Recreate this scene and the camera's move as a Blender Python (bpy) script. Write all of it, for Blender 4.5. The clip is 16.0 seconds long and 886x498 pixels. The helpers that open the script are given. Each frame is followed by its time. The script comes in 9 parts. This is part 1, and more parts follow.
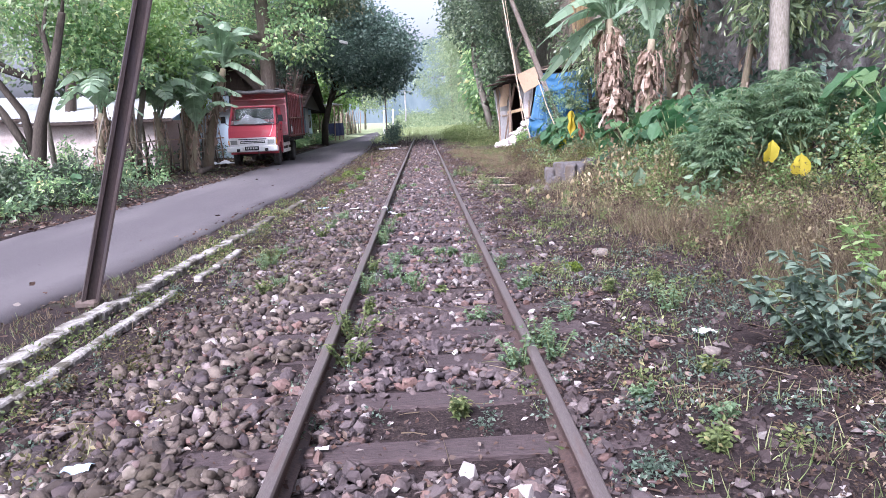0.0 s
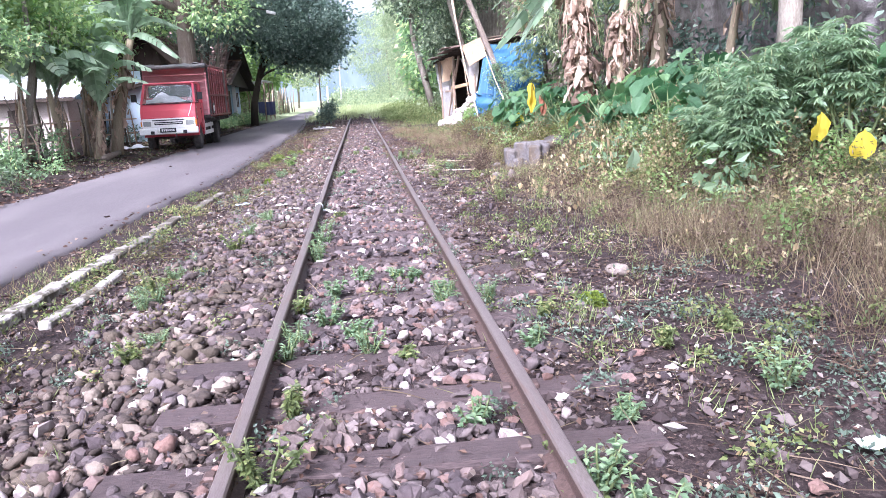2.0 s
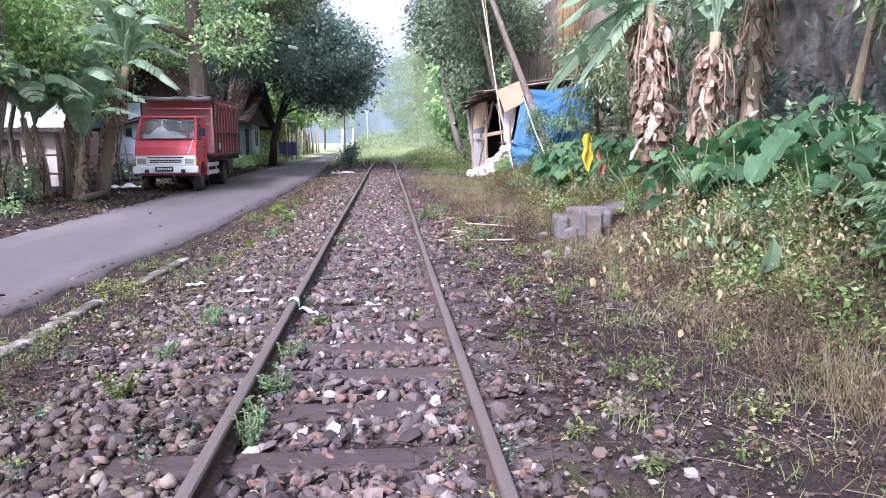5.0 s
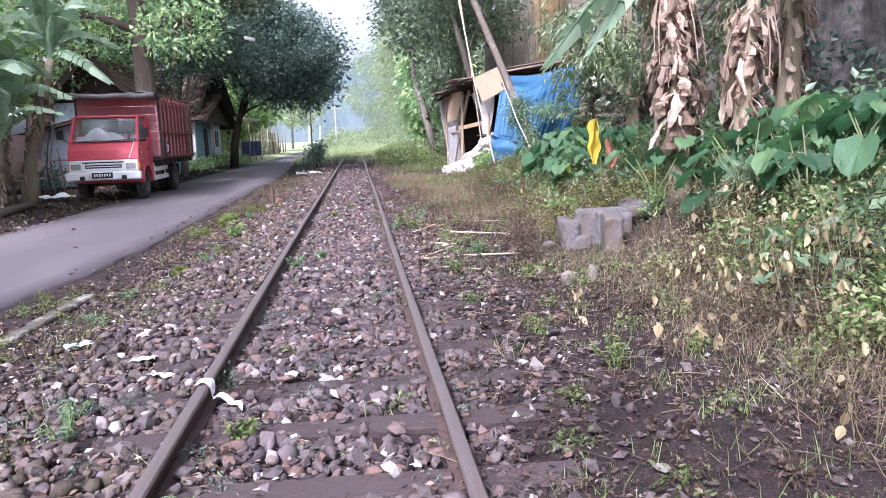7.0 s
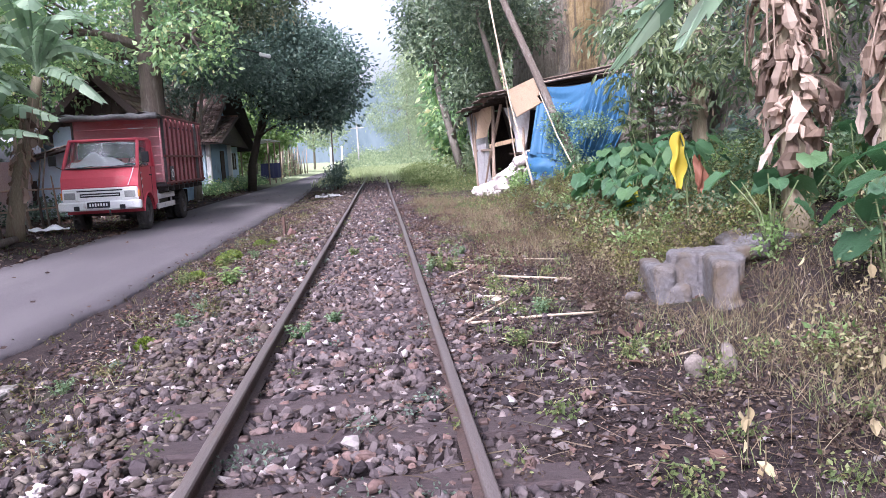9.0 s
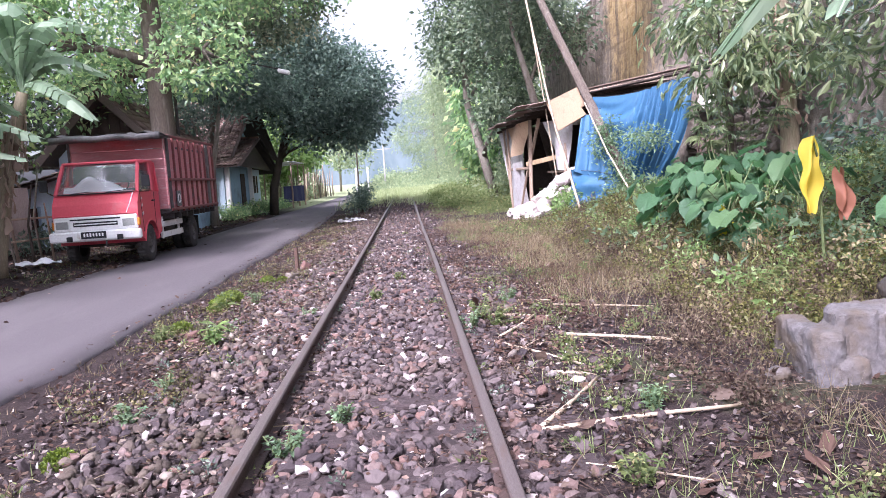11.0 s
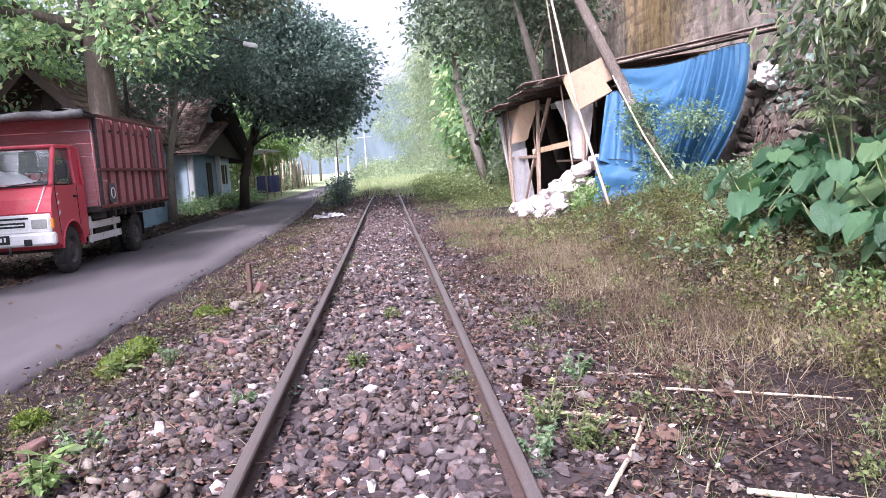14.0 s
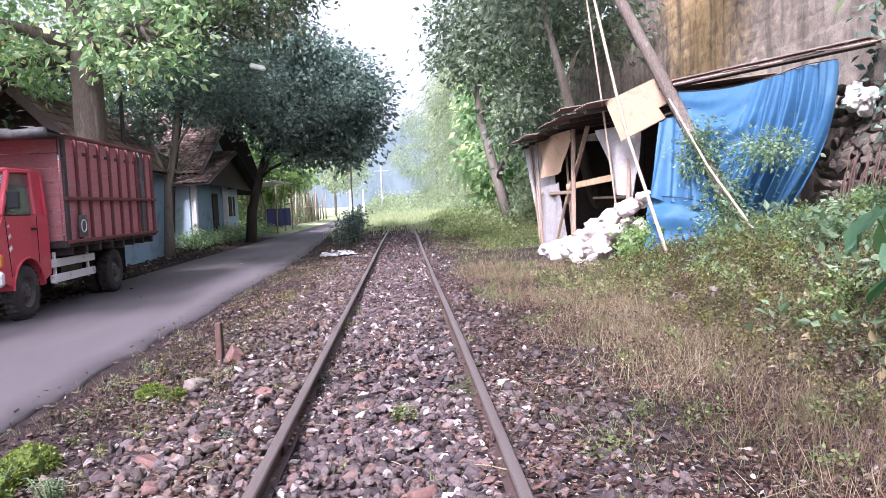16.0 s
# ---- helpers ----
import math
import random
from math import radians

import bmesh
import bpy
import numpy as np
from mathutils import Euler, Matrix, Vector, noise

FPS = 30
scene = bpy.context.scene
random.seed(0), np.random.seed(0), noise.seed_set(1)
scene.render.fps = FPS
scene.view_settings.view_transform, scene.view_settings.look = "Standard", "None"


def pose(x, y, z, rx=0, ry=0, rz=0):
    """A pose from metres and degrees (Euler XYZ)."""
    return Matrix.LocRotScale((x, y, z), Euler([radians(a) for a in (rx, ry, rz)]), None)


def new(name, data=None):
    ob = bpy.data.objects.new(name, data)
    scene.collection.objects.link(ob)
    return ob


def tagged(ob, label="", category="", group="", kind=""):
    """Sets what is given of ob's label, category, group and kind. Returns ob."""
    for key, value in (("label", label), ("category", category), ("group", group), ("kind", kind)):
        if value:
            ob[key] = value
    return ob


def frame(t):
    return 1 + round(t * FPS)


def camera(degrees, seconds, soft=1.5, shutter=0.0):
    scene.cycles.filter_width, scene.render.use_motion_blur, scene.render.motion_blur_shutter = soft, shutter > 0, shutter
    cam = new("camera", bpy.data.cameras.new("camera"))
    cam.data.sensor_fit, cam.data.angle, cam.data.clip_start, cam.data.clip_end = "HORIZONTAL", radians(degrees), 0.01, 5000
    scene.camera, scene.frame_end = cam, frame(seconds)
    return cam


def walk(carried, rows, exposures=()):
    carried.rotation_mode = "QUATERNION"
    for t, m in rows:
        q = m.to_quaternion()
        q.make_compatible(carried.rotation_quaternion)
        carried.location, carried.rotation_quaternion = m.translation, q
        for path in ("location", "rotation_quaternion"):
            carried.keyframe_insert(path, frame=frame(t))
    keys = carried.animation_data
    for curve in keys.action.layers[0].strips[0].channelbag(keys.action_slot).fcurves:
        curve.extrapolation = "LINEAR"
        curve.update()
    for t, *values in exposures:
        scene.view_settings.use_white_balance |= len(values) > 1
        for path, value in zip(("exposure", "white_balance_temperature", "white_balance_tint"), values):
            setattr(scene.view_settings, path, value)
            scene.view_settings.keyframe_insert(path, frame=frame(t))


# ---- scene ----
# camera and walk
cam = camera(62.0, 16.0, soft=0.75)
METRES, EYE, TILT, LEAN, TURN = 17.0, 1.36, 0.0, 0.0, -1.2
ROWS = [
    (0.0, 0.0, 0.0, 0.0, -0.38, -10.09, 2.11),
    (0.5, -0.0037, 0.0311, -0.0004, -3.12, -12.36, 2.14),
    (1.0, -0.0045, 0.0642, -0.0011, -4.89, -12.03, 1.99),
    (1.5, -0.0072, 0.0981, -0.002, -5.88, -12.89, 2.71),
    (2.0, -0.007, 0.1306, -0.0038, -5.26, -11.96, 2.65),
    (2.5, -0.0091, 0.1644, -0.001, -4.45, -10.49, 1.66),
    (3.0, -0.0095, 0.1943, -0.0015, -4.82, -12.67, 0.55),
    (3.5, -0.0051, 0.2256, -0.0021, -5.39, -13.72, -1.07),
    (4.0, -0.0028, 0.2537, -0.0034, -3.92, -12.31, 0.33),
    (4.5, -0.0004, 0.2809, -0.0022, -3.13, -8.38, 0.26),
    (7.0, 0.003, 0.4381, -0.0059, -5.47, -8.79, 1.85),
    (7.5, 0.0025, 0.4672, -0.0037, -5.88, -8.25, 3.29),
    (8.0, 0.0026, 0.4988, -0.0028, -4.36, -7.33, 3.06),
    (10.5, -0.0022, 0.6568, -0.0058, -3.37, -7.4, 2.72),
    (11.0, -0.0021, 0.6857, -0.0048, -1.74, -5.65, 3.58),
    (11.5, -0.0042, 0.7173, -0.0026, -0.21, -3.85, 3.73),
    (12.0, -0.0063, 0.7463, -0.0034, -2.32, -4.43, 3.86),
    (12.5, -0.0048, 0.7787, -0.0034, -4.3, -5.65, 3.08),
    (13.0, -0.0083, 0.8095, -0.0034, -6.58, -7.57, 3.39),
    (13.5, -0.0088, 0.8403, -0.0036, -4.6, -6.87, 3.07),
    (14.0, -0.0129, 0.8722, -0.0031, -3.18, -6.58, 3.52),
    (14.5, -0.0122, 0.9037, -0.0043, -2.8, -6.12, 3.28),
    (15.0, -0.0142, 0.9352, -0.0041, -3.24, -5.03, 2.9),
    (15.5, -0.0146, 0.9668, -0.0043, -3.15, -4.57, 3.47),
    (16.0, -0.0145, 0.9968, -0.0034, -1.94, -3.79, 2.57),
]
EXPOSURES = [(0, 1.40, 5450, 25), (0.5, 1.80, 5450, 25), (1.0, 1.80, 5450, 25), (1.5, 1.75, 5450, 25), (2.0, 1.95, 5450, 25), (2.5, 1.55, 5450, 25), (3.0, 1.67, 5450, 25), (3.5, 1.90, 5450, 25), (4.0, 1.95, 5450, 25), (4.5, 1.50, 5450, 25), (7.0, 1.50, 5450, 25), (7.5, 1.60, 5450, 25), (8.0, 1.35, 5450, 25), (10.5, 1.55, 5600, 29), (11.0, 1.60, 5600, 29), (11.5, 1.45, 5600, 29), (12.5, 1.52, 5600, 29), (13.0, 1.67, 5600, 29), (13.5, 1.52, 5600, 29), (14.5, 1.62, 5600, 29), (16.0, 1.67, 5600, 29)]
walk(cam, [(t, pose(0, 0, EYE, TILT, LEAN, TURN) @ pose(METRES * x, METRES * y, METRES * z, 90 + pitch, roll, yaw)) for t, x, y, z, yaw, pitch, roll in ROWS], EXPOSURES)

# ---- world and sun ----
SUN_EL, SUN_ROT = 46.0, 210.0
world = bpy.data.worlds.new("sky")
scene.world = world
world.use_nodes = True
wn = world.node_tree.nodes
sky = wn.new("ShaderNodeTexSky")
sky.sky_type = "NISHITA"
sky.sun_disc = False
sky.sun_elevation, sky.sun_rotation = radians(SUN_EL), radians(SUN_ROT)
sky.air_density, sky.dust_density, sky.ozone_density = 1.0, 6.0, 1.0
wn["Background"].inputs["Strength"].default_value = 0.14
pale = wn.new("ShaderNodeHueSaturation")  # thin high haze takes the blue out
pale.inputs["Saturation"].default_value = 0.2
world.node_tree.links.new(sky.outputs[0], pale.inputs["Color"])
world.node_tree.links.new(pale.outputs[0], wn["Background"].inputs["Color"])
sun = new("sun", bpy.data.lights.new("sun", "SUN"))
sun.data.energy, sun.data.angle, sun.data.color = 2.9, radians(9), (1.0, 0.95, 0.88)
sd = Vector((math.sin(radians(SUN_ROT)) * math.cos(radians(SUN_EL)), math.cos(radians(SUN_ROT)) * math.cos(radians(SUN_EL)), math.sin(radians(SUN_EL))))
sun.rotation_euler = sd.to_track_quat("Z", "Y").to_euler()


# ---- material helpers ----
def lin(r, g, b):
    return (r, g, b, 1.0)


class Nodes:
    """A small wrapper to wire a node material."""

    def __init__(self, name):
        self.m = bpy.data.materials.new(name)
        self.m.use_nodes = True
        self.t = self.m.node_tree
        self.b = self.t.nodes["Principled BSDF"]
        self.out = self.t.nodes["Material Output"]
        self.co = self.add("ShaderNodeTexCoord").outputs["Object"]

    def add(self, kind, **kw):
        n = self.t.nodes.new(kind)
        for k, v in kw.items():
            if k == "op":
                n.operation = v
            elif k == "blend":
                n.blend_type = v
        return n

    def link(self, a, b):
        self.t.links.new(a, b)

    def noise(self, scale, detail=4.0, rough=0.6, stretch=None, dist=0.0):
        n = self.add("ShaderNodeTexNoise")
        n.inputs["Scale"].default_value, n.inputs["Detail"].default_value = scale, detail
        n.inputs["Roughness"].default_value, n.inputs["Distortion"].default_value = rough, dist
        co = self.co
        if stretch:
            mp = self.add("ShaderNodeMapping")
            mp.inputs["Scale"].default_value = stretch
            self.link(co, mp.inputs["Vector"])
            co = mp.outputs[0]
        self.link(co, n.inputs["Vector"])
        return n.outputs["Fac"]

    def voronoi(self, scale, feature="F1"):
        n = self.add("ShaderNodeTexVoronoi")
        n.feature = feature
        n.inputs["Scale"].default_value = scale
        self.link(self.co, n.inputs["Vector"])
        return n

    def ramp(self, fac, stops):
        n = self.add("ShaderNodeValToRGB")
        e = n.color_ramp.elements
        while len(e) < len(stops):
            e.new(0.5)
        for el, (p, c) in zip(e, stops):
            el.position, el.color = p, c
        self.link(fac, n.inputs["Fac"])
        return n.outputs["Color"]

    def mix(self, fac, a, b, blend="MIX"):
        n = self.add("ShaderNodeMix", blend=blend) if False else self.t.nodes.new("ShaderNodeMix")
        n.data_type, n.blend_type = "RGBA", blend
        for sock, v in ((n.inputs[0], fac), (n.inputs[6], a), (n.inputs[7], b)):
            if isinstance(v, (float, int)):
                sock.default_value = v
            elif isinstance(v, tuple):
                sock.default_value = v
            else:
                self.link(v, sock)
        return n.outputs[2]

    def math(self, op, a, b=0.5):
        n = self.add("ShaderNodeMath", op=op)
        for sock, v in zip(n.inputs, (a, b)):
            if isinstance(v, (float, int)):
                sock.default_value = v
            else:
                self.link(v, sock)
        return n.outputs[0]

    def bump(self, height, strength=0.3, dist=0.02):
        n = self.add("ShaderNodeBump")
        n.inputs["Strength"].default_value, n.inputs["Distance"].default_value = strength, dist
        self.link(height, n.inputs["Height"])
        self.link(n.outputs[0], self.b.inputs["Normal"])

    def done(self, color, rough=0.8, metal=0.0, spec=0.3):
        if isinstance(color, tuple):
            self.b.inputs["Base Color"].default_value = color
        else:
            self.link(color, self.b.inputs["Base Color"])
        if isinstance(rough, float):
            self.b.inputs["Roughness"].default_value = rough
        else:
            self.link(rough, self.b.inputs["Roughness"])
        self.b.inputs["Metallic"].default_value = metal
        self.b.inputs["Specular IOR Level"].default_value = spec
        return self.m


def rough_mat(name, c1, c2, c3=None, scale=4.0, fine=40.0, rough=0.85, metal=0.0, bump=0.35, dist=0.01, spec=0.3, stretch=None, vary=0.0, stain=(0.55, 0.75)):
    """Two-scale mottled surface: c1 to c2 in the fine grain, c3 in broad stains; vary spreads the brightness per object."""
    n = Nodes(name)
    f = n.noise(fine, 6.0, 0.7, stretch)
    g = n.noise(scale, 4.0, 0.6, stretch, 0.4)
    col = n.ramp(f, [(0.3, c1), (0.7, c2)])
    if c3:
        col = n.mix(n.ramp(g, [(stain[0], lin(0, 0, 0)), (stain[1], lin(1, 1, 1))]), col, c3)
    else:
        col = n.mix(n.math("MULTIPLY", g, 0.5), col, c1)
    if vary:
        r = n.add("ShaderNodeObjectInfo").outputs["Random"]
        v = n.math("MULTIPLY_ADD", r, vary)
        n.t.nodes[-1].inputs[2].default_value = 1.0 - vary / 2
        hsv = n.add("ShaderNodeHueSaturation")
        n.link(v, hsv.inputs["Value"])
        n.link(col, hsv.inputs["Color"])
        col = hsv.outputs[0]
    n.bump(f, bump, dist)
    return n.done(col, rough, metal, spec)


def island_mat(name, stops, rough=0.85, spec=0.3, fine=60.0, bump=0.5, dist=0.006, mottle=0.45, stain=None):
    """Colour picked per piece of a joined mesh, with grain on each."""
    n = Nodes(name)
    r = n.add("ShaderNodeNewGeometry").outputs["Random Per Island"]
    col = n.ramp(r, stops)
    f = n.noise(fine, 5.0, 0.65)
    col = n.mix(n.math("MULTIPLY", f, mottle), col, lin(0.02, 0.016, 0.016), "MIX")
    if stain:
        g = n.noise(1.3, 4.0, 0.6)
        col = n.mix(n.ramp(g, [(0.5, lin(0, 0, 0)), (0.68, lin(0.7, 0.7, 0.7))]), col, stain)
    n.bump(f, bump, dist)
    return n.done(col, rough, 0.0, spec)


def leaf_mat(name, stops, trans=0.35, rough=0.48, spec=0.32, gain=1.0):
    """Leaves: colour per leaf, some light through the blade."""
    stops = [(p, (c[0] * gain, c[1] * gain, c[2] * gain, 1.0)) for p, c in stops]
    n = Nodes(name)
    r = n.add("ShaderNodeNewGeometry").outputs["Random Per Island"]
    col = n.ramp(r, stops)
    g = n.noise(0.55, 3.0, 0.6)
    col = n.mix(n.ramp(g, [(0.42, lin(0, 0, 0)), (0.62, lin(0.55, 0.55, 0.55))]), col, stops[0][1])
    n.done(col, rough, 0.0, spec)
    tr = n.add("ShaderNodeBsdfTranslucent")
    bright = n.add("ShaderNodeHueSaturation")
    bright.inputs["Saturation"].default_value, bright.inputs["Value"].default_value = 1.15, 1.5
    n.link(col, bright.inputs["Color"])
    n.link(bright.outputs[0], tr.inputs["Color"])
    mx = n.add("ShaderNodeMixShader")
    mx.inputs[0].default_value = trans
    n.link(n.b.outputs[0], mx.inputs[1])
    n.link(tr.outputs[0], mx.inputs[2])
    n.link(mx.outputs[0], n.out.inputs["Surface"])
    return n.m


def glass_mat(name, tint=(0.6, 0.65, 0.66, 1)):
    n = Nodes(name)
    n.done(tint, 0.06, 0.0, 0.5)
    n.b.inputs["Transmission Weight"].default_value = 0.9
    return n.m


# ---- mesh helpers ----
class MB:
    """Collects vertices and faces of one mesh."""

    def __init__(self):
        self.v, self.f = [], []

    def add(self, vs, fs):
        o = len(self.v)
        self.v.extend(tuple(p) for p in vs)
        self.f.extend(tuple(i + o for i in f) for f in fs)
        return self

    def box(self, c, s, rot=None, ch=0.012):
        """A box with chamfered edges: centre, full sizes, optional turn (Matrix 3x3)."""
        h = [x / 2 for x in s]
        ch = min(ch, min(h) * 0.6)
        vs, idx = [], {}
        for ax in range(3):
            for sg in (-1, 1):
                for a in (-1, 1):
                    for b in (-1, 1):
                        p = [0, 0, 0]
                        p[ax] = sg * h[ax]
                        u, w = (ax + 1) % 3, (ax + 2) % 3
                        p[u], p[w] = a * (h[u] - ch), b * (h[w] - ch)
                        key = [0, 0, 0]
                        key[ax], key[u], key[w] = sg, a, b
                        idx[(ax, tuple(key))] = len(vs)
                        vs.append(p)
        fs = []
        for ax in range(3):
            u, w = (ax + 1) % 3, (ax + 2) % 3
            for sg in (-1, 1):
                q = []
                for a, b in ((-1, -1), (1, -1), (1, 1), (-1, 1)):
                    key = [0, 0, 0]
                    key[ax], key[u], key[w] = sg, a, b
                    q.append(idx[(ax, tuple(key))])
                fs.append(q if sg > 0 else q[::-1])
            for a in (-1, 1):
                for b in (-1, 1):
                    k1, k2 = [0, 0, 0], [0, 0, 0]
                    k1[ax], k2[ax] = -1, 1
                    k1[u] = k2[u] = a
                    k1[w] = k2[w] = b
                    q = [idx[(u, tuple(k1))], idx[(u, tuple(k2))], idx[(w, tuple(k2))], idx[(w, tuple(k1))]]
                    fs.append(q if a * b > 0 else q[::-1])
        for a in (-1, 1):
            for b in (-1, 1):
                for c2 in (-1, 1):
                    k = (a, b, c2)
                    q = [idx[(0, k)], idx[(1, k)], idx[(2, k)]]
                    fs.append(q if a * b * c2 > 0 else q[::-1])
        m = rot if rot is not None else Matrix.Identity(3)
        c = Vector(c)
        return self.add([c + m @ Vector(p) for p in vs], fs)

    def beam(self, a, b, w, d, ch=0.008, twist=0.0):
        """A bar of w by d from a to b."""
        a, b = Vector(a), Vector(b)
        q = (b - a).to_track_quat("Z", "Y").to_matrix() @ Matrix.Rotation(twist, 3, "Z")
        return self.box((a + b) / 2, (w, d, (b - a).length), q, ch)

    def tube(self, pts, radii, seg=8, caps=True, wob=0.0):
        pts = [Vector(p) for p in pts]
        if isinstance(radii, (int, float)):
            radii = [radii] * len(pts)
        vs, fs = [], []
        ref = Vector((0.31, 0.2, 0.93))
        for i, p in enumerate(pts):
            d = (pts[min(i + 1, len(pts) - 1)] - pts[max(i - 1, 0)]).normalized()
            r = ref if abs(d.dot(ref)) < 0.95 else Vector((1, 0, 0))
            u = d.cross(r).normalized()
            w = d.cross(u)
            for k in range(seg):
                a = 2 * math.pi * k / seg
                rr = radii[i] * (1 + wob * (random.random() - 0.5))
                vs.append(p + (u * math.cos(a) + w * math.sin(a)) * rr)
        for i in range(len(pts) - 1):
            for k in range(seg):
                a, b = i * seg + k, i * seg + (k + 1) % seg
                fs.append((a, b, b + seg, a + seg))
        if caps:
            fs.append(tuple(range(seg))[::-1])
            fs.append(tuple(range((len(pts) - 1) * seg, len(pts) * seg)))
        return self.add(vs, fs)

    def prism(self, poly, axis, lo, hi):
        """Extrudes a polygon (list of 2D points) along an axis: 'x' takes (y, z), 'y' takes (x, z), 'z' takes (x, y)."""
        def p3(p, t):
            return {"x": (t, p[0], p[1]), "y": (p[0], t, p[1]), "z": (p[0], p[1], t)}[axis]
        n = len(poly)
        vs = [p3(p, lo) for p in poly] + [p3(p, hi) for p in poly]
        fs = [tuple(range(n))[::-1], tuple(range(n, 2 * n))] + [(i, (i + 1) % n, n + (i + 1) % n, n + i) for i in range(n)]
        return self.add(vs, fs)

    def lathe(self, prof, seg, at=(0, 0, 0), axis="z"):
        vs, fs = [], []
        for r, h in prof:
            for k in range(seg):
                a = 2 * math.pi * k / seg
                p = (r * math.cos(a), r * math.sin(a), h)
                if axis == "x":
                    p = (h, p[0], p[1])
                vs.append((p[0] + at[0], p[1] + at[1], p[2] + at[2]))
        for i in range(len(prof) - 1):
            for k in range(seg):
                a, b = i * seg + k, i * seg + (k + 1) % seg
                fs.append((a, b, b + seg, a + seg))
        return self.add(vs, fs)

    def grid(self, fn, nu, nv):
        """A sheet: fn(u, v) in 0..1 gives a point."""
        vs = [fn(i / nu, j / nv) for j in range(nv + 1) for i in range(nu + 1)]
        fs = [(j * (nu + 1) + i, j * (nu + 1) + i + 1, (j + 1) * (nu + 1) + i + 1, (j + 1) * (nu + 1) + i) for j in range(nv) for i in range(nu)]
        return self.add(vs, fs)

    def mesh(self, name, smooth=False):
        me = bpy.data.meshes.new(name)
        me.from_pydata([tuple(p) for p in self.v], [], self.f)
        bm = bmesh.new()
        bm.from_mesh(me)
        bmesh.ops.recalc_face_normals(bm, faces=bm.faces)
        bm.to_mesh(me)
        bm.free()
        if smooth:
            me.shade_smooth()
        return me


def np_mesh(name, v, f, smooth=False):
    """A mesh from arrays: v (n, 3), f (m, k) with k corners a face."""
    me = bpy.data.meshes.new(name)
    n, k = f.shape
    me.vertices.add(len(v))
    me.vertices.foreach_set("co", np.ascontiguousarray(v, dtype=np.float32).ravel())
    me.loops.add(n * k)
    me.loops.foreach_set("vertex_index", np.ascontiguousarray(f, dtype=np.int32).ravel())
    me.polygons.add(n)
    me.polygons.foreach_set("loop_start", np.arange(0, n * k, k, dtype=np.int32))
    me.update(calc_edges=True)
    me.validate()
    if smooth:
        me.shade_smooth()
    else:
        me.shade_flat()
    return me


def thing(name, label, category, at=None, group="", kind=""):
    ob = new(name)
    ob.empty_display_size = 0.1
    if at is not None:
        ob.matrix_basis = at
    return tagged(ob, label, category, group, kind)


def part(name, me, material, parent=None, label="", smooth=False, m=None):
    """Links a mesh (or MB) as one object under a thing or part."""
    if isinstance(me, MB):
        me = me.mesh(name, smooth)
    if material is not None and not me.materials:
        me.materials.append(material)
    ob = new(name, me)
    if parent is not None:
        ob.parent = parent
    if m is not None:
        ob.matrix_basis = m
    if label:
        ob["label"] = label
    return ob


def frames_from(dirs, ups, rng):
    """Turn matrices whose y runs along dirs and whose z is nearest to ups."""
    d = dirs / np.linalg.norm(dirs, axis=1, keepdims=True)
    x = np.cross(d, ups)
    x /= np.linalg.norm(x, axis=1, keepdims=True) + 1e-9
    z = np.cross(x, d)
    return np.stack([x, d, z], axis=2)


def scatter(name, tv, tf, rot, pos, scale):
    """Copies of a small template joined into one mesh."""
    tv, tf = np.asarray(tv, float), np.asarray(tf, int)
    n, k = len(pos), len(tv)
    s = np.asarray(scale, float)
    s = s[:, None, None] if s.ndim == 1 else s[:, None, :]
    local = tv[None] * s
    v = np.einsum("nij,nkj->nki", rot, local) + pos[:, None, :]
    f = tf[None] + (np.arange(n) * k)[:, None, None]
    return np_mesh(name, v.reshape(-1, 3), f.reshape(-1, tf.shape[1]))


LEAF_V = [(0, 0, 0), (0.27, 0.42, 0.07), (0, 1, -0.06), (-0.27, 0.42, 0.07)]
LEAF_F = [(0, 1, 2), (0, 2, 3)]
LONG_V = [(0, 0, 0), (0.11, 0.4, 0.03), (0, 1, -0.12), (-0.11, 0.4, 0.03)]


LANCE_V = [(0, 0, 0), (0.1, 0.22, 0.03), (0.16, 0.5, 0.0), (0.09, 0.8, -0.1), (0, 1, -0.24), (-0.09, 0.8, -0.1), (-0.16, 0.5, 0.0), (-0.1, 0.22, 0.03), (0, 0.5, -0.06)]
LANCE_F = [(8, 0, 1), (8, 1, 2), (8, 2, 3), (8, 3, 4), (8, 4, 5), (8, 5, 6), (8, 6, 7), (8, 7, 0)]


def leaf_cloud(name, centres, per, spread, size, rng, up=0.5, droop=0.3, tv=LEAF_V):
    """Leaves about cluster centres (n, 3)."""
    n = len(centres) * per
    c = np.repeat(centres, per, axis=0)
    off = rng.normal(size=(n, 3)) * spread * np.array([1, 1, 0.7])
    d = off / (np.linalg.norm(off, axis=1, keepdims=True) + 1e-6) + rng.normal(size=(n, 3)) * 0.55
    d[:, 2] -= droop
    ups = rng.normal(size=(n, 3)) * 0.6 + np.array([0, 0, up])
    s = size * rng.uniform(0.6, 1.35, n)
    return scatter(name, tv, LANCE_F if tv is LANCE_V else LEAF_F, frames_from(d, ups, rng), c + off, s)


